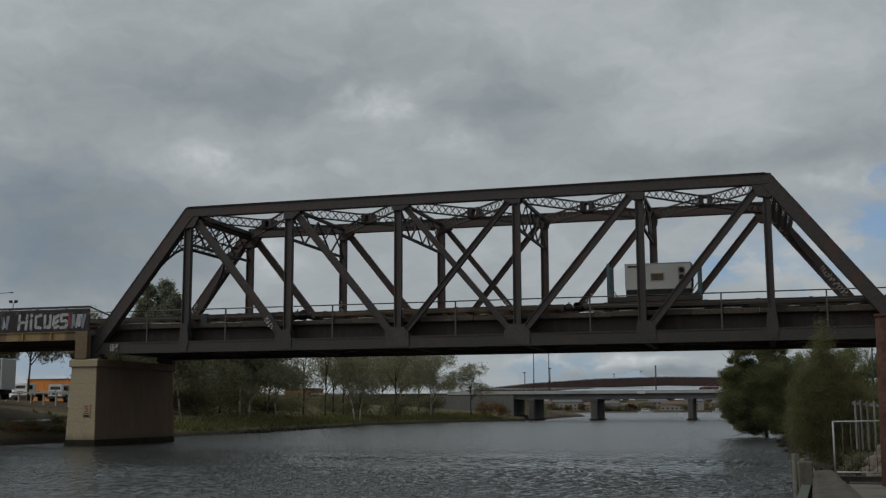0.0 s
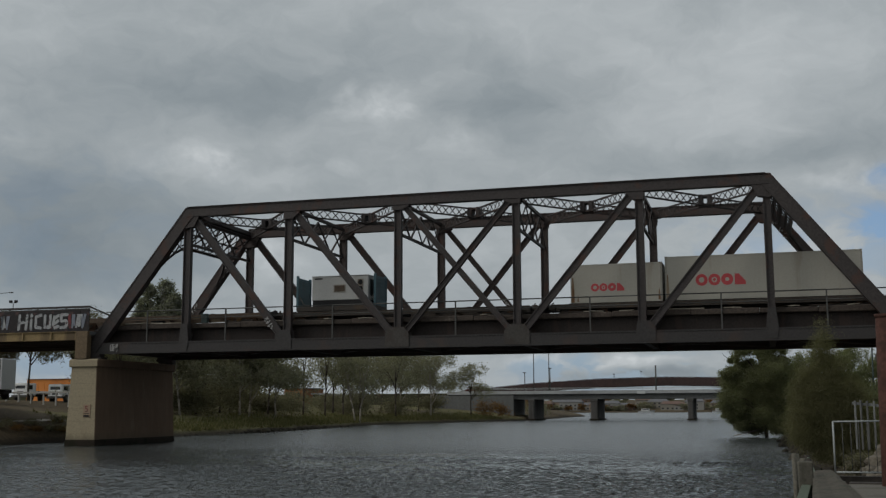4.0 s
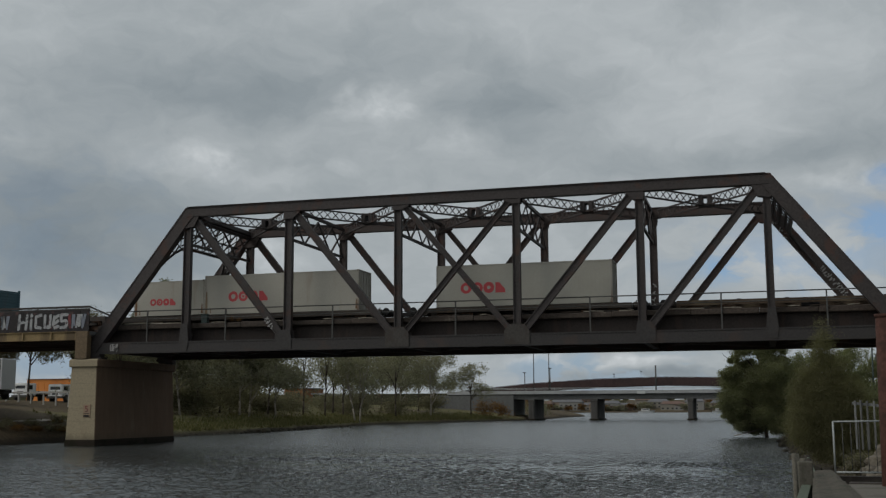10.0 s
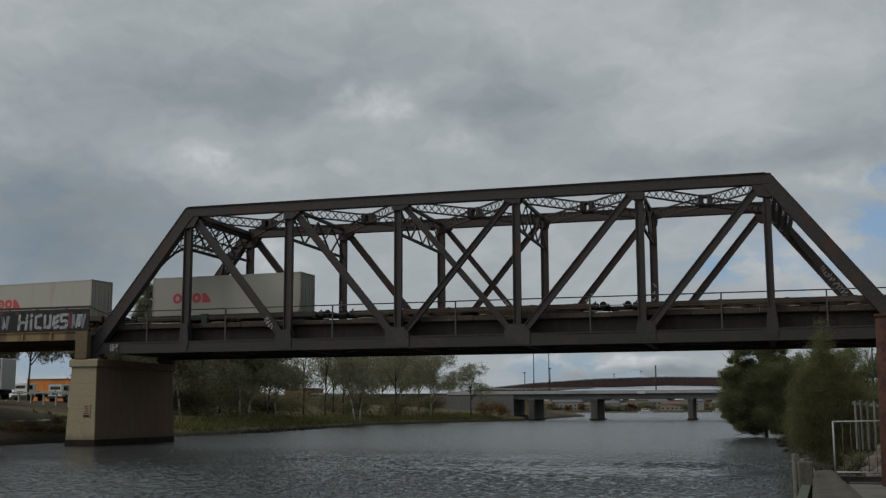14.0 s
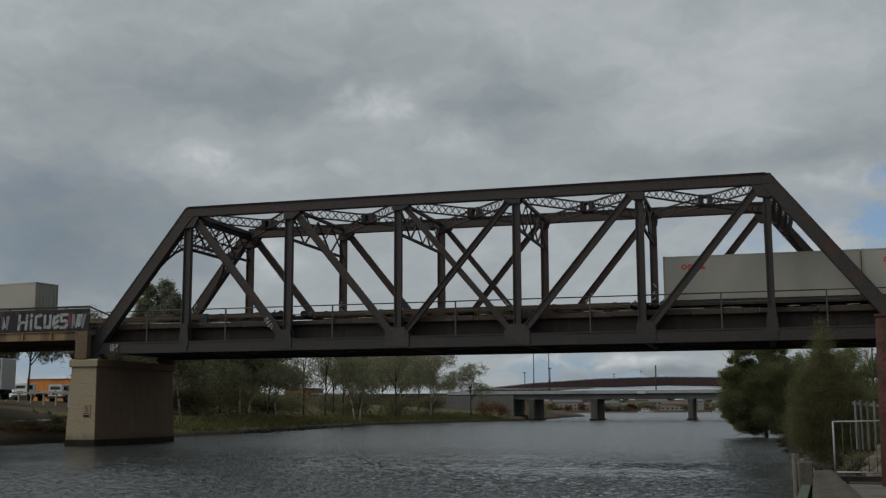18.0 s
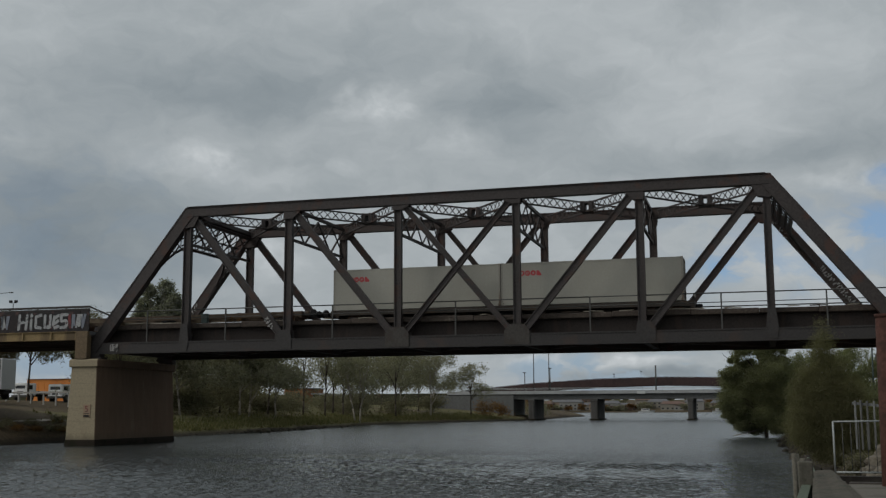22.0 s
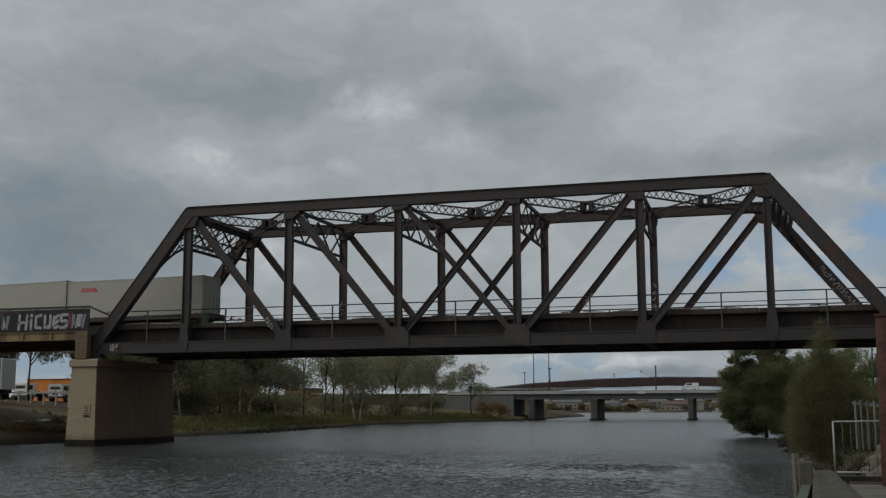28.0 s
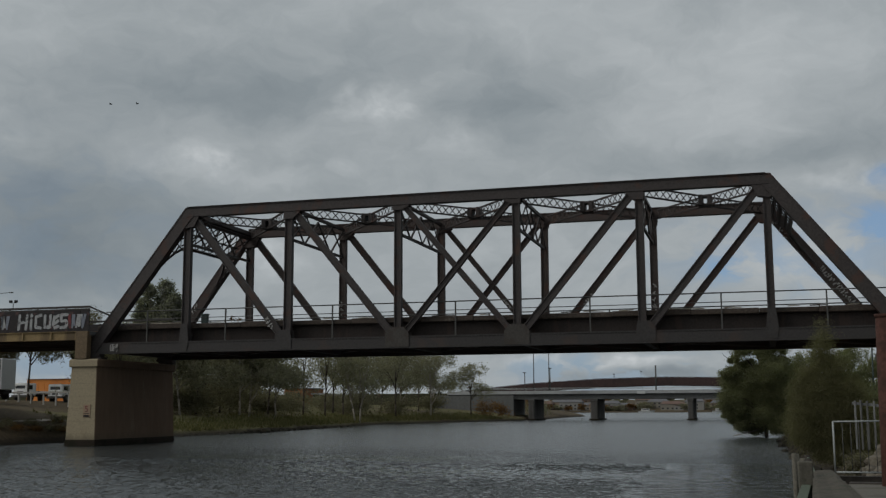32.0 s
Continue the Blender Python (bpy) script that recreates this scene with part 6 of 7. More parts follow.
    walls = [material("cream_house_wall", (0.20, 0.185, 0.155), 0.8, 0.0, 0.08, 0.1, 1.0, 0.0), material("white_house_wall", (0.22, 0.215, 0.20), 0.8, 0.0, 0.06, 0.1, 1.0, 0.0),
             material("brick_house_wall", (0.12, 0.085, 0.068), 0.85, 0.0, 0.12, 0.1, 1.0, 0.0), material("tan_house_wall", (0.22, 0.17, 0.125), 0.8, 0.0, 0.1, 0.1, 1.0, 0.0)]
    names = ["cream", "white", "brick", "tan"]
    roofs = [material("terracotta_tiles", (0.15, 0.095, 0.075), 0.8, 0.0, 0.15, 0.2, 1.5, 0.0), material("slate_grey_tiles", (0.14, 0.14, 0.145), 0.8, 0.0, 0.15, 0.2, 1.5, 0.0)]
    x = -260.0
    i = 0
    while x < 30:
        w, h, d = rng.uniform(9, 20), rng.uniform(3.5, 7.5), 12.0
        y = FAR_SHORE + rng.choice((13, 14, 15, 30, 60, 100))
        g = ground_height(x + w / 2, y)
        k = rng.choice((0, 1, 2, 2, 3, 3))
        house = thing("house", f"distant {names[k]} waterside house on the far shore", "house", "houses on the far shore")
        part("wall", boxed(x, x + w, y, y + d, g - 0.5, g + h), walls[k], house)
        bm = bmesh.new()
        a = [bm.verts.new(p) for p in ((x - .5, y - .5, g + h), (x + w + .5, y - .5, g + h), (x + w + .5, y + d + .5, g + h), (x - .5, y + d + .5, g + h), (x + 2, y + d / 2, g + h + 2.4), (x + w - 2, y + d / 2, g + h + 2.4))]
        for f in ((0, 1, 5, 4), (2, 3, 4, 5), (1, 2, 5), (3, 0, 4), (3, 2, 1, 0)):
            bm.faces.new([a[q] for q in f])
        part("roof", bm, roofs[rng.randrange(2)], house)
        for c in range(int(w / 4)):
            for lv in range(int(h / 2.9)):
                xx = x + 2 + c * 4
                part("window", boxed(xx - 0.8, xx + 0.8, y - 0.06, y + 0.02, g + 1.0 + 2.8 * lv, g + 2.3 + 2.8 * lv), GLASS_DARK, house)
        x += w * rng.uniform(0.5, 0.9)
        i += 1
    for i in range(130):
        x, y = rng.uniform(-270, 40), FAR_SHORE + rng.choice((9, 27, 45, 80, 125, 175))
        russet = rng.random() < 0.4 and x > -200
        h = rng.uniform(3.5, 7)
        t = thing("shore_tree", "distant russet tree on the far shore" if russet else "distant dark tree on the far shore", "tree", "trees on the far shore", at=(x, y, ground_height(x, y)))
        part("trunk", add_tube(bmesh.new(), (0, 0, -0.3), (0, 0, h * 0.5), 0.3, 6, 0.15), BARK_DARK, t)
        lobes = [(Vector((rng.uniform(-2, 2), rng.uniform(-2, 2), h * rng.uniform(0.35, 0.8))), (2.4, 2.4, h * 0.2)) for _ in range(5)]
        leaves("crown", lobes, 420, 1.3, RUSSET_LEAF if russet else GUM_LEAF, t, rng, 0.7, 0.0, spread=0.7)
    # moored launches on the far water
    for x, y in ((-96.0, 868.0), (-36.0, 866.0)):
        b = thing("moored_boat", "white motor launch moored off the far shore", "boat", "moored boats", at=(x, y, 0.0))
        bm = bmesh.new()
        hull = [[bm.verts.new(p) for p in ring] for ring in (((-6, -1.2, -.3), (5, -1.2, -.3), (6.4, 0, -.3), (5, 1.2, -.3), (-6, 1.2, -.3)), ((-6.2, -1.8, 1.2), (5.4, -1.8, 1.5), (8, 0, 1.8), (5.4, 1.8, 1.5), (-6.2, 1.8, 1.2)))]
        for q in range(5):
            bm.faces.new((hull[0][q], hull[0][(q + 1) % 5], hull[1][(q + 1) % 5], hull[1][q]))
        bm.faces.new(hull[1])
        bm.faces.new(hull[0][::-1])
        part("hull", bm, WHITE_PANEL, b)
        part("cabin", boxed(-3.5, 3.0, -1.3, 1.3, 1.2, 3.0, 0.2), WHITE_PANEL, b)
        part("cabin_window", boxed(-2.8, 2.4, -1.36, -1.3, 2.0, 2.6, 0.02), GLASS_DARK, b)
    # scrub on the near shore under the road bridge
    for x, y, w, h in ((-57, 214, 5, 3.4), (-60, 222, 6, 4.2), (-64, 232, 7, 5.0), (-70, 246, 8, 5.0), (-78, 262, 8, 5.5), (-59, 180, 4, 3.2), (-61, 172, 5, 3.6), (-86, 290, 9, 6.0), (-96, 330, 10, 6.0)):
        shrub("bank_shrub", "brownish scrub on the bank by the road bridge", x, y, ground_height(x, y), w, h, rng, RUSSET_LEAF if y % 4 == 0 else GUM_LEAF, 900, 0.45)


build_plants()
build_landing()
build_yard()
build_upstream()


# ---------------------------------------------------------------- the freight train
def corrugated(bm, x0, x1, y, z0, z1, out, pitch=0.28, deep=0.002):
    """A corrugated side wall of flat ribs, facing along out (-1 or 1) in y."""
    n = max(4, round((x1 - x0) / pitch))
    xs = []
    for i in range(n):
        a = x0 + (x1 - x0) * i / n
        w = (x1 - x0) / n
        xs += [(a, 0), (a + 0.28 * w, 0), (a + 0.42 * w, 1), (a + 0.86 * w, 1)]
    xs.append((x1, 0))
    prev = None
    for x, d in xs:
        yy = y - out * deep * d
        pair = (bm.verts.new((x, yy, z0)), bm.verts.new((x, yy, z1)))
        if prev:
            f = (prev[0], pair[0], pair[1], prev[1])
            bm.faces.new(f if out < 0 else f[::-1])
        prev = pair


def logo(box, x0, z, h, y):
    """Three red rings, one round a dot, and a wedge, in place of the mark."""
    w = h * 1.09
    for i in range(4):
        cx = x0 + w * (i + 0.5)
        bm = bmesh.new()
        if i < 3:
            n = 14
            ro, ri = h * 0.52, h * (0.24 if i < 2 else 0.17)
            turns = [2 * math.pi * k / n for k in range(n)]
            loops = [[bm.verts.new((cx + r * math.cos(a), yy, z + r * math.sin(a))) for a in turns] for r, yy in ((ro, y + 0.01), (ro, y - 0.006), (ri, y - 0.006), (ri, y + 0.01))]
            for u, v in zip(loops, loops[1:] + loops[:1]):
                for k in range(n):
                    bm.faces.new((u[k], u[(k + 1) % n], v[(k + 1) % n], v[k]))
            if i == 1:
                dot = bmesh.new()
                add_plate(dot, [(cx + h * 0.14 * math.cos(a), z + h * 0.14 * math.sin(a)) for a in np.linspace(0, 2 * math.pi, 7)[:-1]], y - 0.006, y + 0.01)
                part("red_mark", dot, LOGO, box)
        else:
            add_plate(bm, [(cx - 0.46 * h, z - 0.5 * h), (cx + 0.46 * h, z - 0.5 * h), (cx + 0.46 * h, z - 0.2 * h), (cx - 0.1 * h, z + 0.46 * h), (cx - 0.46 * h, z + 0.46 * h)], y - 0.006, y + 0.01)
        part("red_mark", bm, LOGO, box, "red painted marking")


def container(name, length, height, body, label, mark):
    """A freight container; origin at its bottom centre, length along x."""
    box = thing(name, label, "container", "containers on the train")
    hx, hy, e = length / 2, 1.219, 0.12
    for s in (-1, 1):
        bm = bmesh.new()
        corrugated(bm, -hx + e, hx - e, s * (hy - 0.015), 0.15, height - 0.11, s)
        part("side_wall", bm, body, box)
    part("roof", boxed(-hx + 0.06, hx - 0.06, -hy + 0.06, hy - 0.06, height - 0.07, height - 0.02), body, box)
    part("floor", boxed(-hx + 0.06, hx - 0.06, -hy + 0.06, hy - 0.06, 0.06, 0.16), WAGON, box)
    for sx in (-1, 1):
        for sy in (-1, 1):
            bm = boxed(sx * hx - sx * e, sx * hx, sy * hy - sy * e, sy * hy, 0.12, height - 0.12)
            part("corner_post", bm, BOX_EDGE, box)
            for z in (0.0, height - 0.12):
                part("corner_casting", boxed(sx * hx - sx * 0.18, sx * hx + sx * 0.004, sy * hy - sy * 0.17, sy * hy + sy * 0.004, z, z + 0.12, 0.01), BOX_EDGE, box)
        for z in (0.01, height - 0.11):
            part("end_rail", boxed(sx * hx - sx * e, sx * hx, -hy + 0.17, hy - 0.17, z, z + 0.1), BOX_EDGE, box)
    for sy in (-1, 1):
        for z, h in ((0.0, 0.15), (height - 0.11, 0.09)):
            part("side_rail", boxed(-hx + 0.18, hx - 0.18, sy * hy - sy * 0.08, sy * hy, z + 0.005, z + h), body, box)
    # blank end towards the front, doors at the rear
    bm = bmesh.new()
    n = 8
    for i in range(n):
        y0, y1 = -hy + e + (2 * hy - 2 * e) * i / n, -hy + e + (2 * hy - 2 * e) * (i + 1) / n
        add_box(bm, -hx + 0.03 + 0.03 * (i % 2), -hx + 0.07, y0, y1, 0.1, height - 0.1)
    part("front_wall", bm, BOX_EDGE, box)
    for s in (-1, 1):
        door = part("door", boxed(hx - 0.08, hx - 0.035, min(0.01 * s, s * (hy - e)), max(0.01 * s, s * (hy - e)), 0.11, height - 0.11, 0.01), body, box)
        for yy in (0.3, 0.78):
            part("lock_rod", add_tube(bmesh.new(), (hx - 0.012, s * yy, 0.1), (hx - 0.012, s * yy, height - 0.1), 0.018, 6), BOX_EDGE, door)
        for z in (0.5, 1.2, 1.9):
            part("hinge", boxed(hx - 0.04, hx - 0.015, s * (hy - 0.26) - 0.06, s * (hy - 0.26) + 0.06, z, z + 0.08), BOX_EDGE, door)
    if body is BOX_WARM:
        rng = random.Random(int(length))
        for sy in (-1, 1):
            for x, w, z0, z1 in ((-hx + 0.16, 0.20, 0.05, 1.7), (hx - 0.2, 0.16, 0.1, 0.8), (-hx + 0.5, 0.10, 0.1, 0.5)):
                pts = [(x - w / 2, z0), (x + w / 2, z0), (x + w * rng.uniform(0.2, 0.5), z0 + (z1 - z0) * 0.5), (x + w * 0.12, z1), (x - w * 0.15, z1), (x - w * rng.uniform(0.3, 0.5), z0 + (z1 - z0) * 0.6)]
                part("rust_stain", add_plate(bmesh.new(), pts, sy * (hy + 0.006) - 0.003, sy * (hy + 0.006) + 0.003), BOX_RUST, box, "brown rust run on the corner post")
    if mark:
        logo(box, -hx + mark[0], mark[1], mark[2], -hy + 0.012)
    return box


def wagon(name, length, mat, label, reach=0.6, tail=False):
    """A flat wagon; origin at rail level under its middle."""
    w = thing(name, label, "wagon", "flat wagons of the train")
    hx = length / 2
    for s in (-1, 1):
        bm = boxed(-hx, hx, s * 1.17 - 0.07, s * 1.17 + 0.07, 0.66, 1.0, 0.01)
        part("side_sill", bm, mat, w)
        part("centre_sill", boxed(-hx, hx, s * 0.26 - 0.07, s * 0.26 + 0.07, 0.52, 0.95), mat, w)
        part("headstock", boxed(s * hx - s * 0.25, s * hx, -1.22, 1.22, 0.55, 1.004, 0.01), mat, w)
        far = hx + (reach if s < 0 else 0.45 if tail else 1.2)
        bm = boxed(min(s * hx, s * far), max(s * hx, s * far), -0.16, 0.16, 0.56, 0.86, 0.03)
        part("coupler", bm, BLACK, w)
        if tail and s > 0:
            continue
        # brake wheel on its stand, hose and draft gear over the coupler
        x = s * (hx + 0.28)
        bm = boxed(x - 0.24, x + 0.24, -1.05, -0.55, 0.62, 1.04, 0.09)
        add_bar(bm, (x - 0.1, -0.9, 0.95), (x + 0.06, -0.9, 1.16), 0.07, 0.07)
        part("brake_stand", bm, WAGON, w)
        part("brake_wheel", add_tube(bmesh.new(), (x + s * 0.55, -1.05, 0.90), (x + s * 0.55, -0.95, 0.90), 0.23, 14), BLACK, w)
        part("draft_gear", boxed(x + s * 0.62 - 0.26, x + s * 0.62 + 0.26, -0.8, 0.8, 0.66, 0.98, 0.10), BLACK, w)
        arc = [(x + s * q * 0.9, -0.75, 0.98 - 0.34 * math.sin(math.pi * q)) for q in np.linspace(0, 1, 7)]
        part("air_hose", limb(bmesh.new(), arc, 0.05, 0.05, 6), BLACK, w)
    n = int(length / 1.5)
    for i in range(n):
        x = -hx + length * (i + 0.5) / n
        part("cross_bearer", boxed(x - 0.12, x + 0.12, -1.1, 1.1, 0.72, 0.985), mat, w)
    for x in np.linspace(-hx + 1.0, hx - 1.0, 6):
        for s in (-1, 1):
            part("twist_lock", boxed(x - 0.12, x + 0.12, s * 1.14 - 0.1, s * 1.14 + 0.1, 0.98, 1.035, 0.01), BLACK, w)
    for sx in (-1, 1):
        bx = sx * (hx - 2.1)
        bogie = part("bogie", boxed(bx - 0.3, bx + 0.3, -1.0, 1.0, 0.36, 0.6, 0.03), WAGON, w)
        for s in (-1, 1):
            bm = boxed(bx - 1.15, bx + 1.15, s * 0.98 - 0.08, s * 0.98 + 0.08, 0.34, 0.56, 0.04)
            part("side_frame", bm, WAGON, bogie)
            for ax in (-0.88, 0.88):
                bm = add_tube(bmesh.new(), (bx + ax, s * 0.66, 0.455), (bx + ax, s * 0.80, 0.455), 0.455, 18)
                part("wheel", bm, RAIL, bogie)
        for ax in (-0.88, 0.88):
            part("axle", add_tube(bmesh.new(), (bx + ax, -0.66, 0.455), (bx + ax, 0.66, 0.455), 0.08, 8), RAIL, bogie)
    part("brake_cylinder", add_tube(bmesh.new(), (-0.6, -0.8, 0.55), (0.5, -0.8, 0.55), 0.16, 10), BLACK, w)
    return w


def flat_rack():
    rack = thing("flat_rack", "teal flat-rack frame with corrugated end walls on a wagon", "container frame", "containers on the train")
    part("base", boxed(-3.03, 3.03, -1.2, 1.2, 0.0, 0.34, 0.02), WAGON, rack)
    for s in (-1, 1):
        n = 9
        wall = part("end_wall", boxed(s * 2.95 - 0.02, s * 2.95 + 0.02, -1.08, 1.08, 0.34, 2.46), TEAL, rack)
        for i in range(n):
            z0 = 0.34 + 2.12 * i / n
            part("rib", boxed(s * 2.95 - 0.05, s * 2.95 + 0.05, -1.08, 1.08, z0, z0 + 0.13, 0.01), TEAL, wall)
        for y in (-1.13, 1.13):
            part("corner_post", boxed(s * 2.95 - 0.09, s * 2.95 + 0.08, y - 0.075, y + 0.075, 0.3, 2.58, 0.01), TEAL, wall)
        part("stay", add_bar(bmesh.new(), (s * 2.9, -1.12, 1.2), (s * 2.35, -1.12, 0.34), 0.06, 0.06), HANDRAIL, rack)
    return rack


def generator():
    g = thing("generator_set", "white boxed generator set with louvred vents in a flat rack", "generator")
    part("casing", boxed(-2.15, 2.15, -1.15, 1.1, 0.42, 2.12, 0.04), GENSET, g)
    part("skid", boxed(-2.1, 2.1, -1.12, 1.05, 0.0, 0.42, 0.02), BLACK, g)
    part("top_edge", boxed(-2.17, 2.17, -1.17, 1.12, 2.12, 2.17, 0.01), GENSET, g)
    part("hatch", boxed(-0.42, 0.36, -1.19, -1.14, 1.02, 1.46, 0.015), WAGON_OLD, g)
    part("hatch_frame", boxed(-0.50, 0.44, -1.175, -1.14, 0.95, 1.53, 0.01), BOX_EDGE, g)
    for i in range(3):
        z = 0.75 + 0.45 * i
        vent = part("round_vent", add_tube(bmesh.new(), (1.55, -1.185, z), (1.55, -1.14, z), 0.17, 14), BLACK, g)
        part("vent_ring", boxed(1.33, 1.77, -1.165, -1.14, z - 0.21, z + 0.21, 0.03), BOX_EDGE, vent)
    part("end_grille", boxed(2.14, 2.19, -0.8, 0.75, 0.7, 1.9, 0.01), BLACK, g)
    part("number_bar", boxed(-1.95, -1.35, -1.165, -1.14, 1.92, 2.02), BLACK, g)
    return g


RAILTOP = 8.45
LOAD_Z = 9.485


def run(s, t):
    """Where a point of the train that is s metres behind the datum stands at t."""
    p = s - (5.58 * t if t < 14 else 78.12 + 5.79 * (t - 14))
    # the forward couplings close up a little on the bend
    p += float(np.interp(s, [-8, 13, 25, 60], [0.72, 0.30, 0.16, 0.0])) * min(1.0, max(0.0, (-34.0 - p) / 15.0))
    x, y, turn = along(p)
    return x, y, turn, grade(p)


TRAIN = []


def on_train(ob, s, z):
    TRAIN.append((ob, s, z))
    x, y, turn, up = run(s, 0)
    ob.matrix_basis = pose(x, y, z + up, 0, 0, turn)


def build_train():
    last = None
    for a, b, mat, label in ((-72.0, -53.6, WAGON_OLD, "empty rusty flat wagon"), (-51.8, -33.4, WAGON, "empty dusty flat wagon"), (-31.6, -13.4, WAGON_OLD, "empty rusty flat wagon"),
                             (-11.6, 6.6, WAGON, "flat wagon carrying a flat rack with a generator"), (8.4, 29.0, WAGON, "flat wagon loaded with a short and a long container"),
                             (32.6, 46.9, WAGON, "flat wagon loaded with one long container"), (49.8, 66.5, WAGON_OLD, "empty rusty flat wagon with ochre sides"),
                             (69.8, 92.3, WAGON_OLD, "empty rusty flat wagon with ochre sides"), (94.7, 119.6, WAGON, "long flat wagon loaded with two containers")):
        reach = max(0.2, (a - last if last is not None else 1.8) - 1.2)
        on_train(wagon("flat_wagon", b - a, mat, label, reach, b > 119), (a + b) / 2, RAILTOP)
        last = b
    on_train(flat_rack(), -7.45, LOAD_Z)
    on_train(generator(), -7.15, LOAD_Z + 0.345)
    on_train(container("shipping_container", 6.06, 2.59, BOX_WARM, "short stained grey-beige freight container with a red marking", (1.35, 1.02, 0.52)), 12.43, LOAD_Z)
    on_train(container("shipping_container", 12.19, 2.90, BOX_WARM, "long stained grey-beige container with a large red marking", (1.92, 1.28, 0.74)), 21.75, LOAD_Z)
    on_train(container("shipping_container", 12.19, 2.90, BOX_GREY, "long smooth grey-beige container with a large red marking", (1.72, 1.28, 0.74)), 39.6, LOAD_Z)
    on_train(container("shipping_container", 12.19, 2.90, BOX_GREY, "long grey-beige container with a small red marking high up", (1.15, 2.16, 0.36)), 100.6, LOAD_Z)
    on_train(container("shipping_container", 12.19, 2.90, BOX_GREY, "rearmost long grey-beige container with a small red marking", (1.25, 2.16, 0.36)), 112.85, LOAD_Z)
    lamp = thing("tail_marker", "tail marker on a short pole at the train's end", "marker")
    part("pole", add_tube(bmesh.new(), (0, 0, 0), (0, 0, 0.42), 0.03, 6), HANDRAIL, lamp)
    part("disc", boxed(-0.06, 0.06, -0.12, 0.12, 0.34, 0.60, 0.02), BOX_EDGE, lamp)
    on_train(lamp, 119.55, RAILTOP + 1.0)


build_train()


# ---------------------------------------------------------------- traffic and birds
def road_vehicle(name, label, paint, length, height, van):
    v = thing(name, label, "van" if van else "car")
    h = length / 2
    bm = bmesh.new()
    if van:
        outline = [(-h, 0.35), (h, 0.35), (h, 1.5), (h - 0.12, height), (-h + 1.25, height), (-h + 0.75, 1.2), (-h, 0.98)]
    else:
        outline = [(-h, 0.35), (h, 0.35), (h, 0.95), (h - 0.35, 1.0), (h - 1.1, height), (-h + 1.7, height), (-h + 0.95, 0.98), (-h, 0.85)]
    add_plate(bm, outline, -0.9, 0.9)
    bmesh.ops.bevel(bm, geom=list(bm.edges), offset=0.05, segments=1, affect="EDGES")
    part("body", bm, paint, v)
    for s in (-1, 1):
        part("side_window", boxed(-h + 1.3, h - 1.4, s * 0.905 - 0.01, s * 0.905 + 0.01, height - 0.5, height - 0.12, 0.01), GLASS_DARK, v)
        for x in (-h + 0.85, h - 0.85):
            wheel = part("wheel", add_tube(bmesh.new(), (x, s * 0.7, 0.32), (x, s * 0.92, 0.32), 0.32, 14), TYRE, v)
            part("rim", add_tube(bmesh.new(), (x, s * 0.9, 0.32), (x, s * 0.935, 0.32), 0.18, 10), HANDRAIL, wheel)
    return v


def bird():
    b = thing("flying_bird", "small dark bird in flight", "bird", "birds in flight")
    bm = limb(bmesh.new(), [(-0.22, 0, 0), (-0.08, 0, 0.01), (0.1, 0, 0.02), (0.2, 0, 0.03)], 0.03, 0.05, 7)
    part("body", bm, BLACK, b)
    wings = []
    for s in (-1, 1):
        bm = bmesh.new()
        vs = [bm.verts.new(p) for p in ((0.12, s * 0.03, 0), (0.06, s * 0.3, 0), (-0.06, s * 0.52, 0), (-0.1, s * 0.28, 0), (-0.08, s * 0.03, 0))]
        top = [bm.verts.new(v.co + Vector((0, 0, 0.014))) for v in vs]
        bm.faces.new(vs)
        bm.faces.new(top[::-1])
        for i in range(5):
            bm.faces.new((vs[i], vs[(i + 1) % 5], top[(i + 1) % 5], top[i]))
        wings.append((part("wing", bm, BLACK, b), s))
    return b, wings


WHITE_CAR = material("white_van_paint", (0.68, 0.69, 0.69), 0.35, 0.0, 0.03, 1.0, 6.0, 0.0)
DARK_CAR = material("dark_red_car_paint", (0.09, 0.025, 0.025), 0.3, 0.0, 0.05, 1.0, 6.0, 0.0)
VAN = road_vehicle("delivery_van", "white van crossing the road bridge", WHITE_CAR, 4.1, 1.95, True)
CAR = road_vehicle("car", "dark red car crossing the road bridge", DARK_CAR, 4.4, 1.45, False)
GREY_CAR = road_vehicle("car", "blue-grey car crossing the road bridge", material("blue_grey_car_paint", (0.16, 0.18, 0.21), 0.35, 0.0, 0.05, 1.0, 6.0, 0.0), 4.4, 1.45, False)
BIRDS = [bird(), bird()]
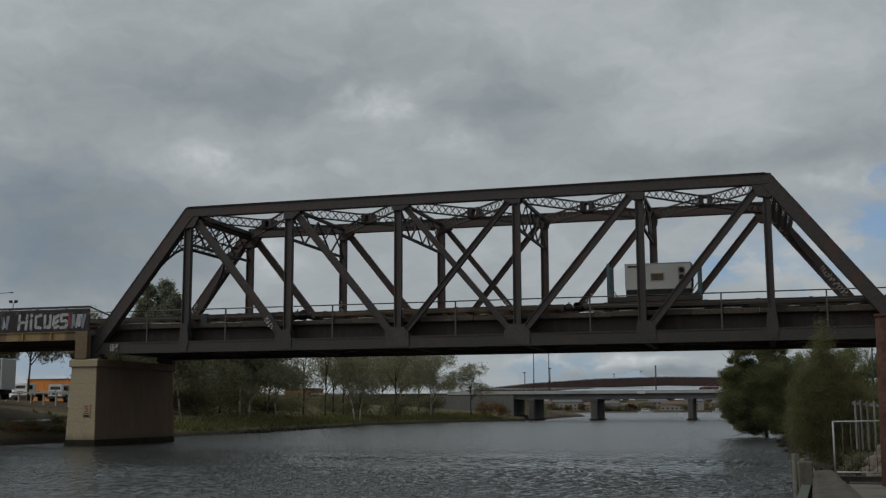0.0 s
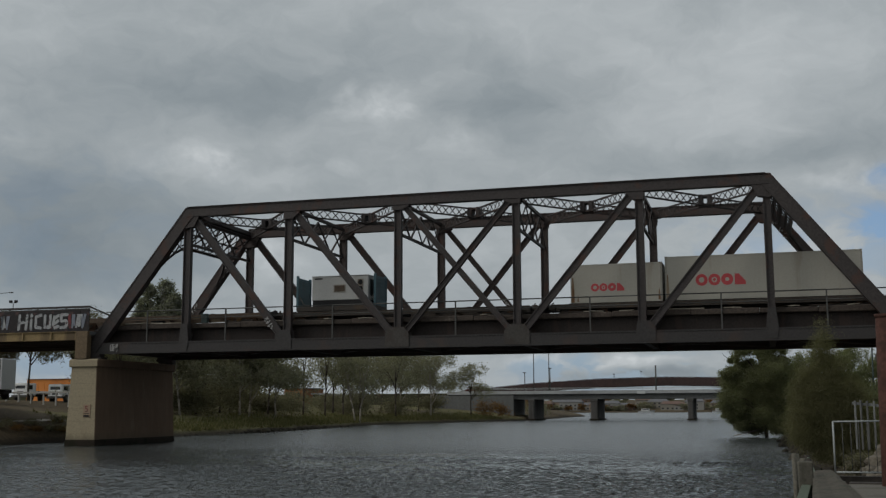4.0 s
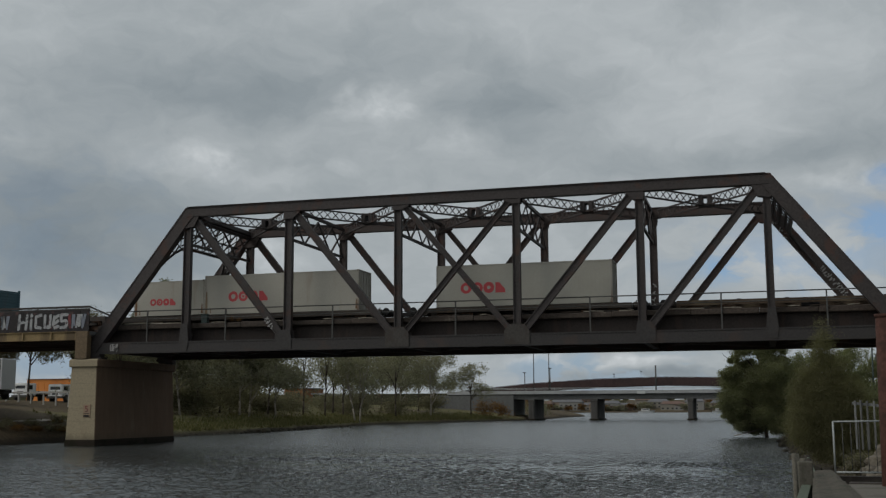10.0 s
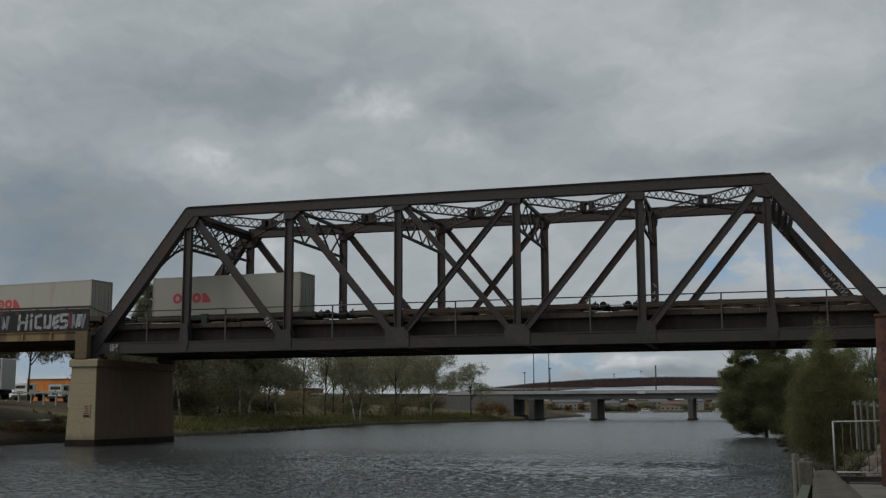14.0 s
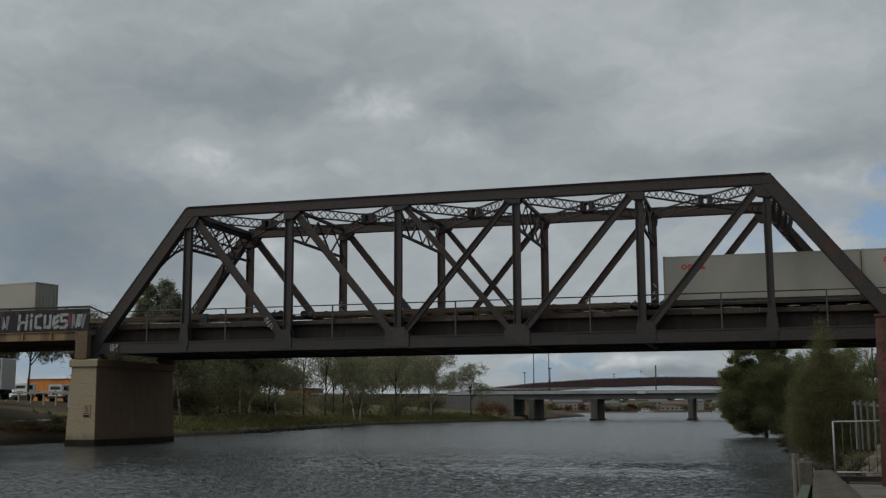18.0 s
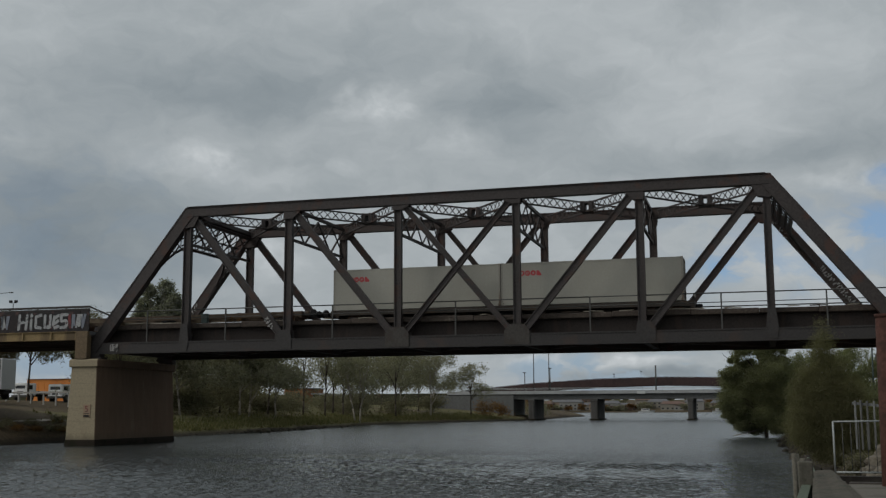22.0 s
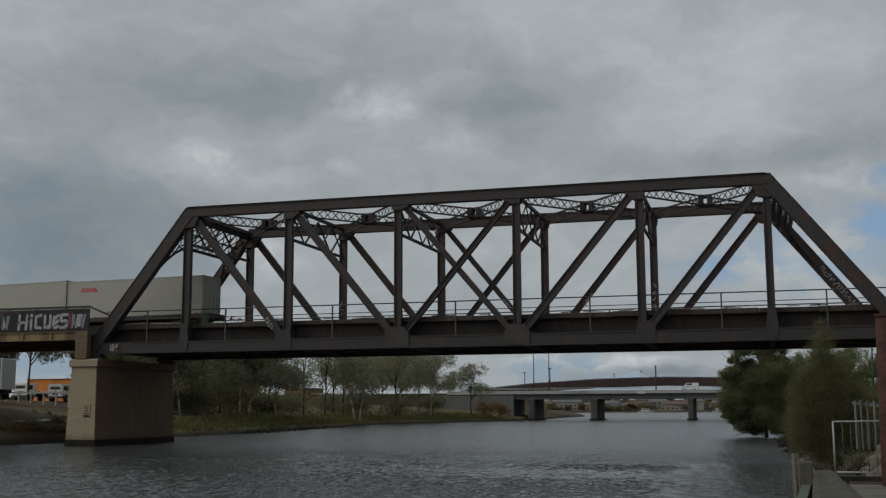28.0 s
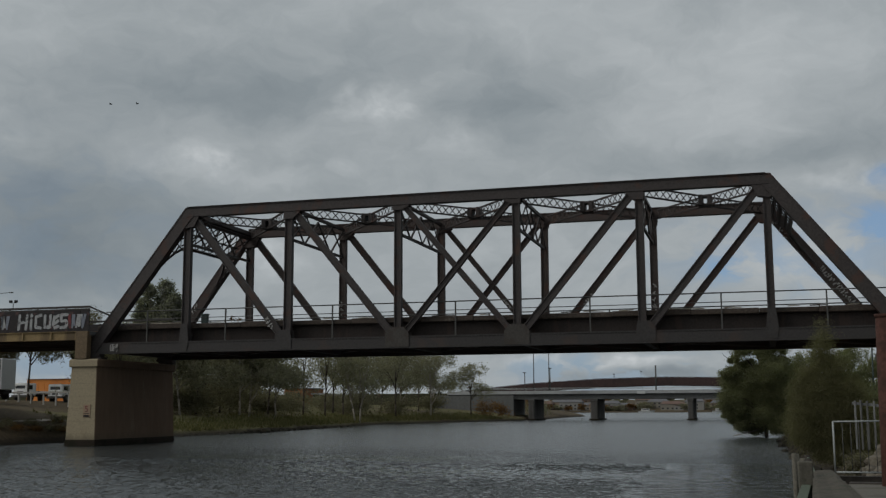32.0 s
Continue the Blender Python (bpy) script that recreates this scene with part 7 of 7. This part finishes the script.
BIRD_WAYS = [[(0.0, -336.0, 40.0), (16.0, -212.0, 42.5), (26.0, -134.0, 43.6), (30.5, -98.6, 44.39), (31.0, -94.71, 44.66), (32.0, -86.88, 45.01)],
             [(0.0, -380.0, 10.0), (16.0, -228.0, 16.0), (26.0, -138.5, 30.0), (30.5, -96.24, 40.49), (31.0, -91.53, 41.86), (31.5, -87.0, 43.4), (32.0, -82.67, 44.74)]]
RIVER = bpy.data.objects["water"]


def motions():
    times = [0, 2, 4, 6, 8, 10, 12, 13, 14, 15, 16, 18, 20, 22, 24, 26, 28, 30, 32]
    for ob, s, z in TRAIN:
        rows = []
        for t in times:
            x, y, turn, up = run(s, t)
            rows.append((t, pose(x, y, z + up, 0, 0, turn)))
        walk(ob, rows)
    # traffic on the road bridge, westbound lane
    walk(VAN, [(0.0, pose(415.0, 193.0, 6.55)), (16.0, pose(168.0, 193.0, 6.55)), (26.0, pose(13.6, 193.0, 6.55)), (28.0, pose(-17.3, 193.0, 6.55)), (29.0, pose(-32.7, 193.0, 6.55)), (30.0, pose(-48.2, 193.0, 6.55)), (32.0, pose(-79.0, 193.0, 6.55))])
    walk(CAR, [(0.0, pose(-13.0, 193.0, 6.55)), (2.0, pose(-41.0, 193.0, 6.55)), (8.0, pose(-125.0, 193.0, 6.55)), (32.0, pose(-461.0, 193.0, 6.55))])
    walk(GREY_CAR, [(0.0, pose(324.4, 193.0, 6.55)), (24.0, pose(-12.8, 193.0, 6.55)), (25.5, pose(-33.9, 193.0, 6.55)), (32.0, pose(-125.2, 193.0, 6.55))])
    # two birds rising to the right
    for (b, wings), a, c in zip(BIRDS, (0.0, 0.4), BIRD_WAYS):
        walk(b, [(t, pose(x, 60.0, z, 0, -8, 12)) for t, x, z in c])
        for wing, s in wings:
            rows = [(0.0, pose(0, 0, 0, s * 10, 0, 0))]
            t = 27.0 + a
            up = 1
            while t < 32:
                rows.append((t, pose(0, 0, 0, s * up * 32, 0, 0)))
                up, t = -up, t + 0.2
            rows.append((32.0, pose(0, 0, 0, s * 12, 0, 0)))
            walk(wing, rows)
    # the ripples drift with the wind
    walk(RIVER, [(0.0, pose(0, 0, 0)), (16.0, pose(-4.0, -2.4, 0)), (32.0, pose(-8.0, -4.8, 0))])


motions()
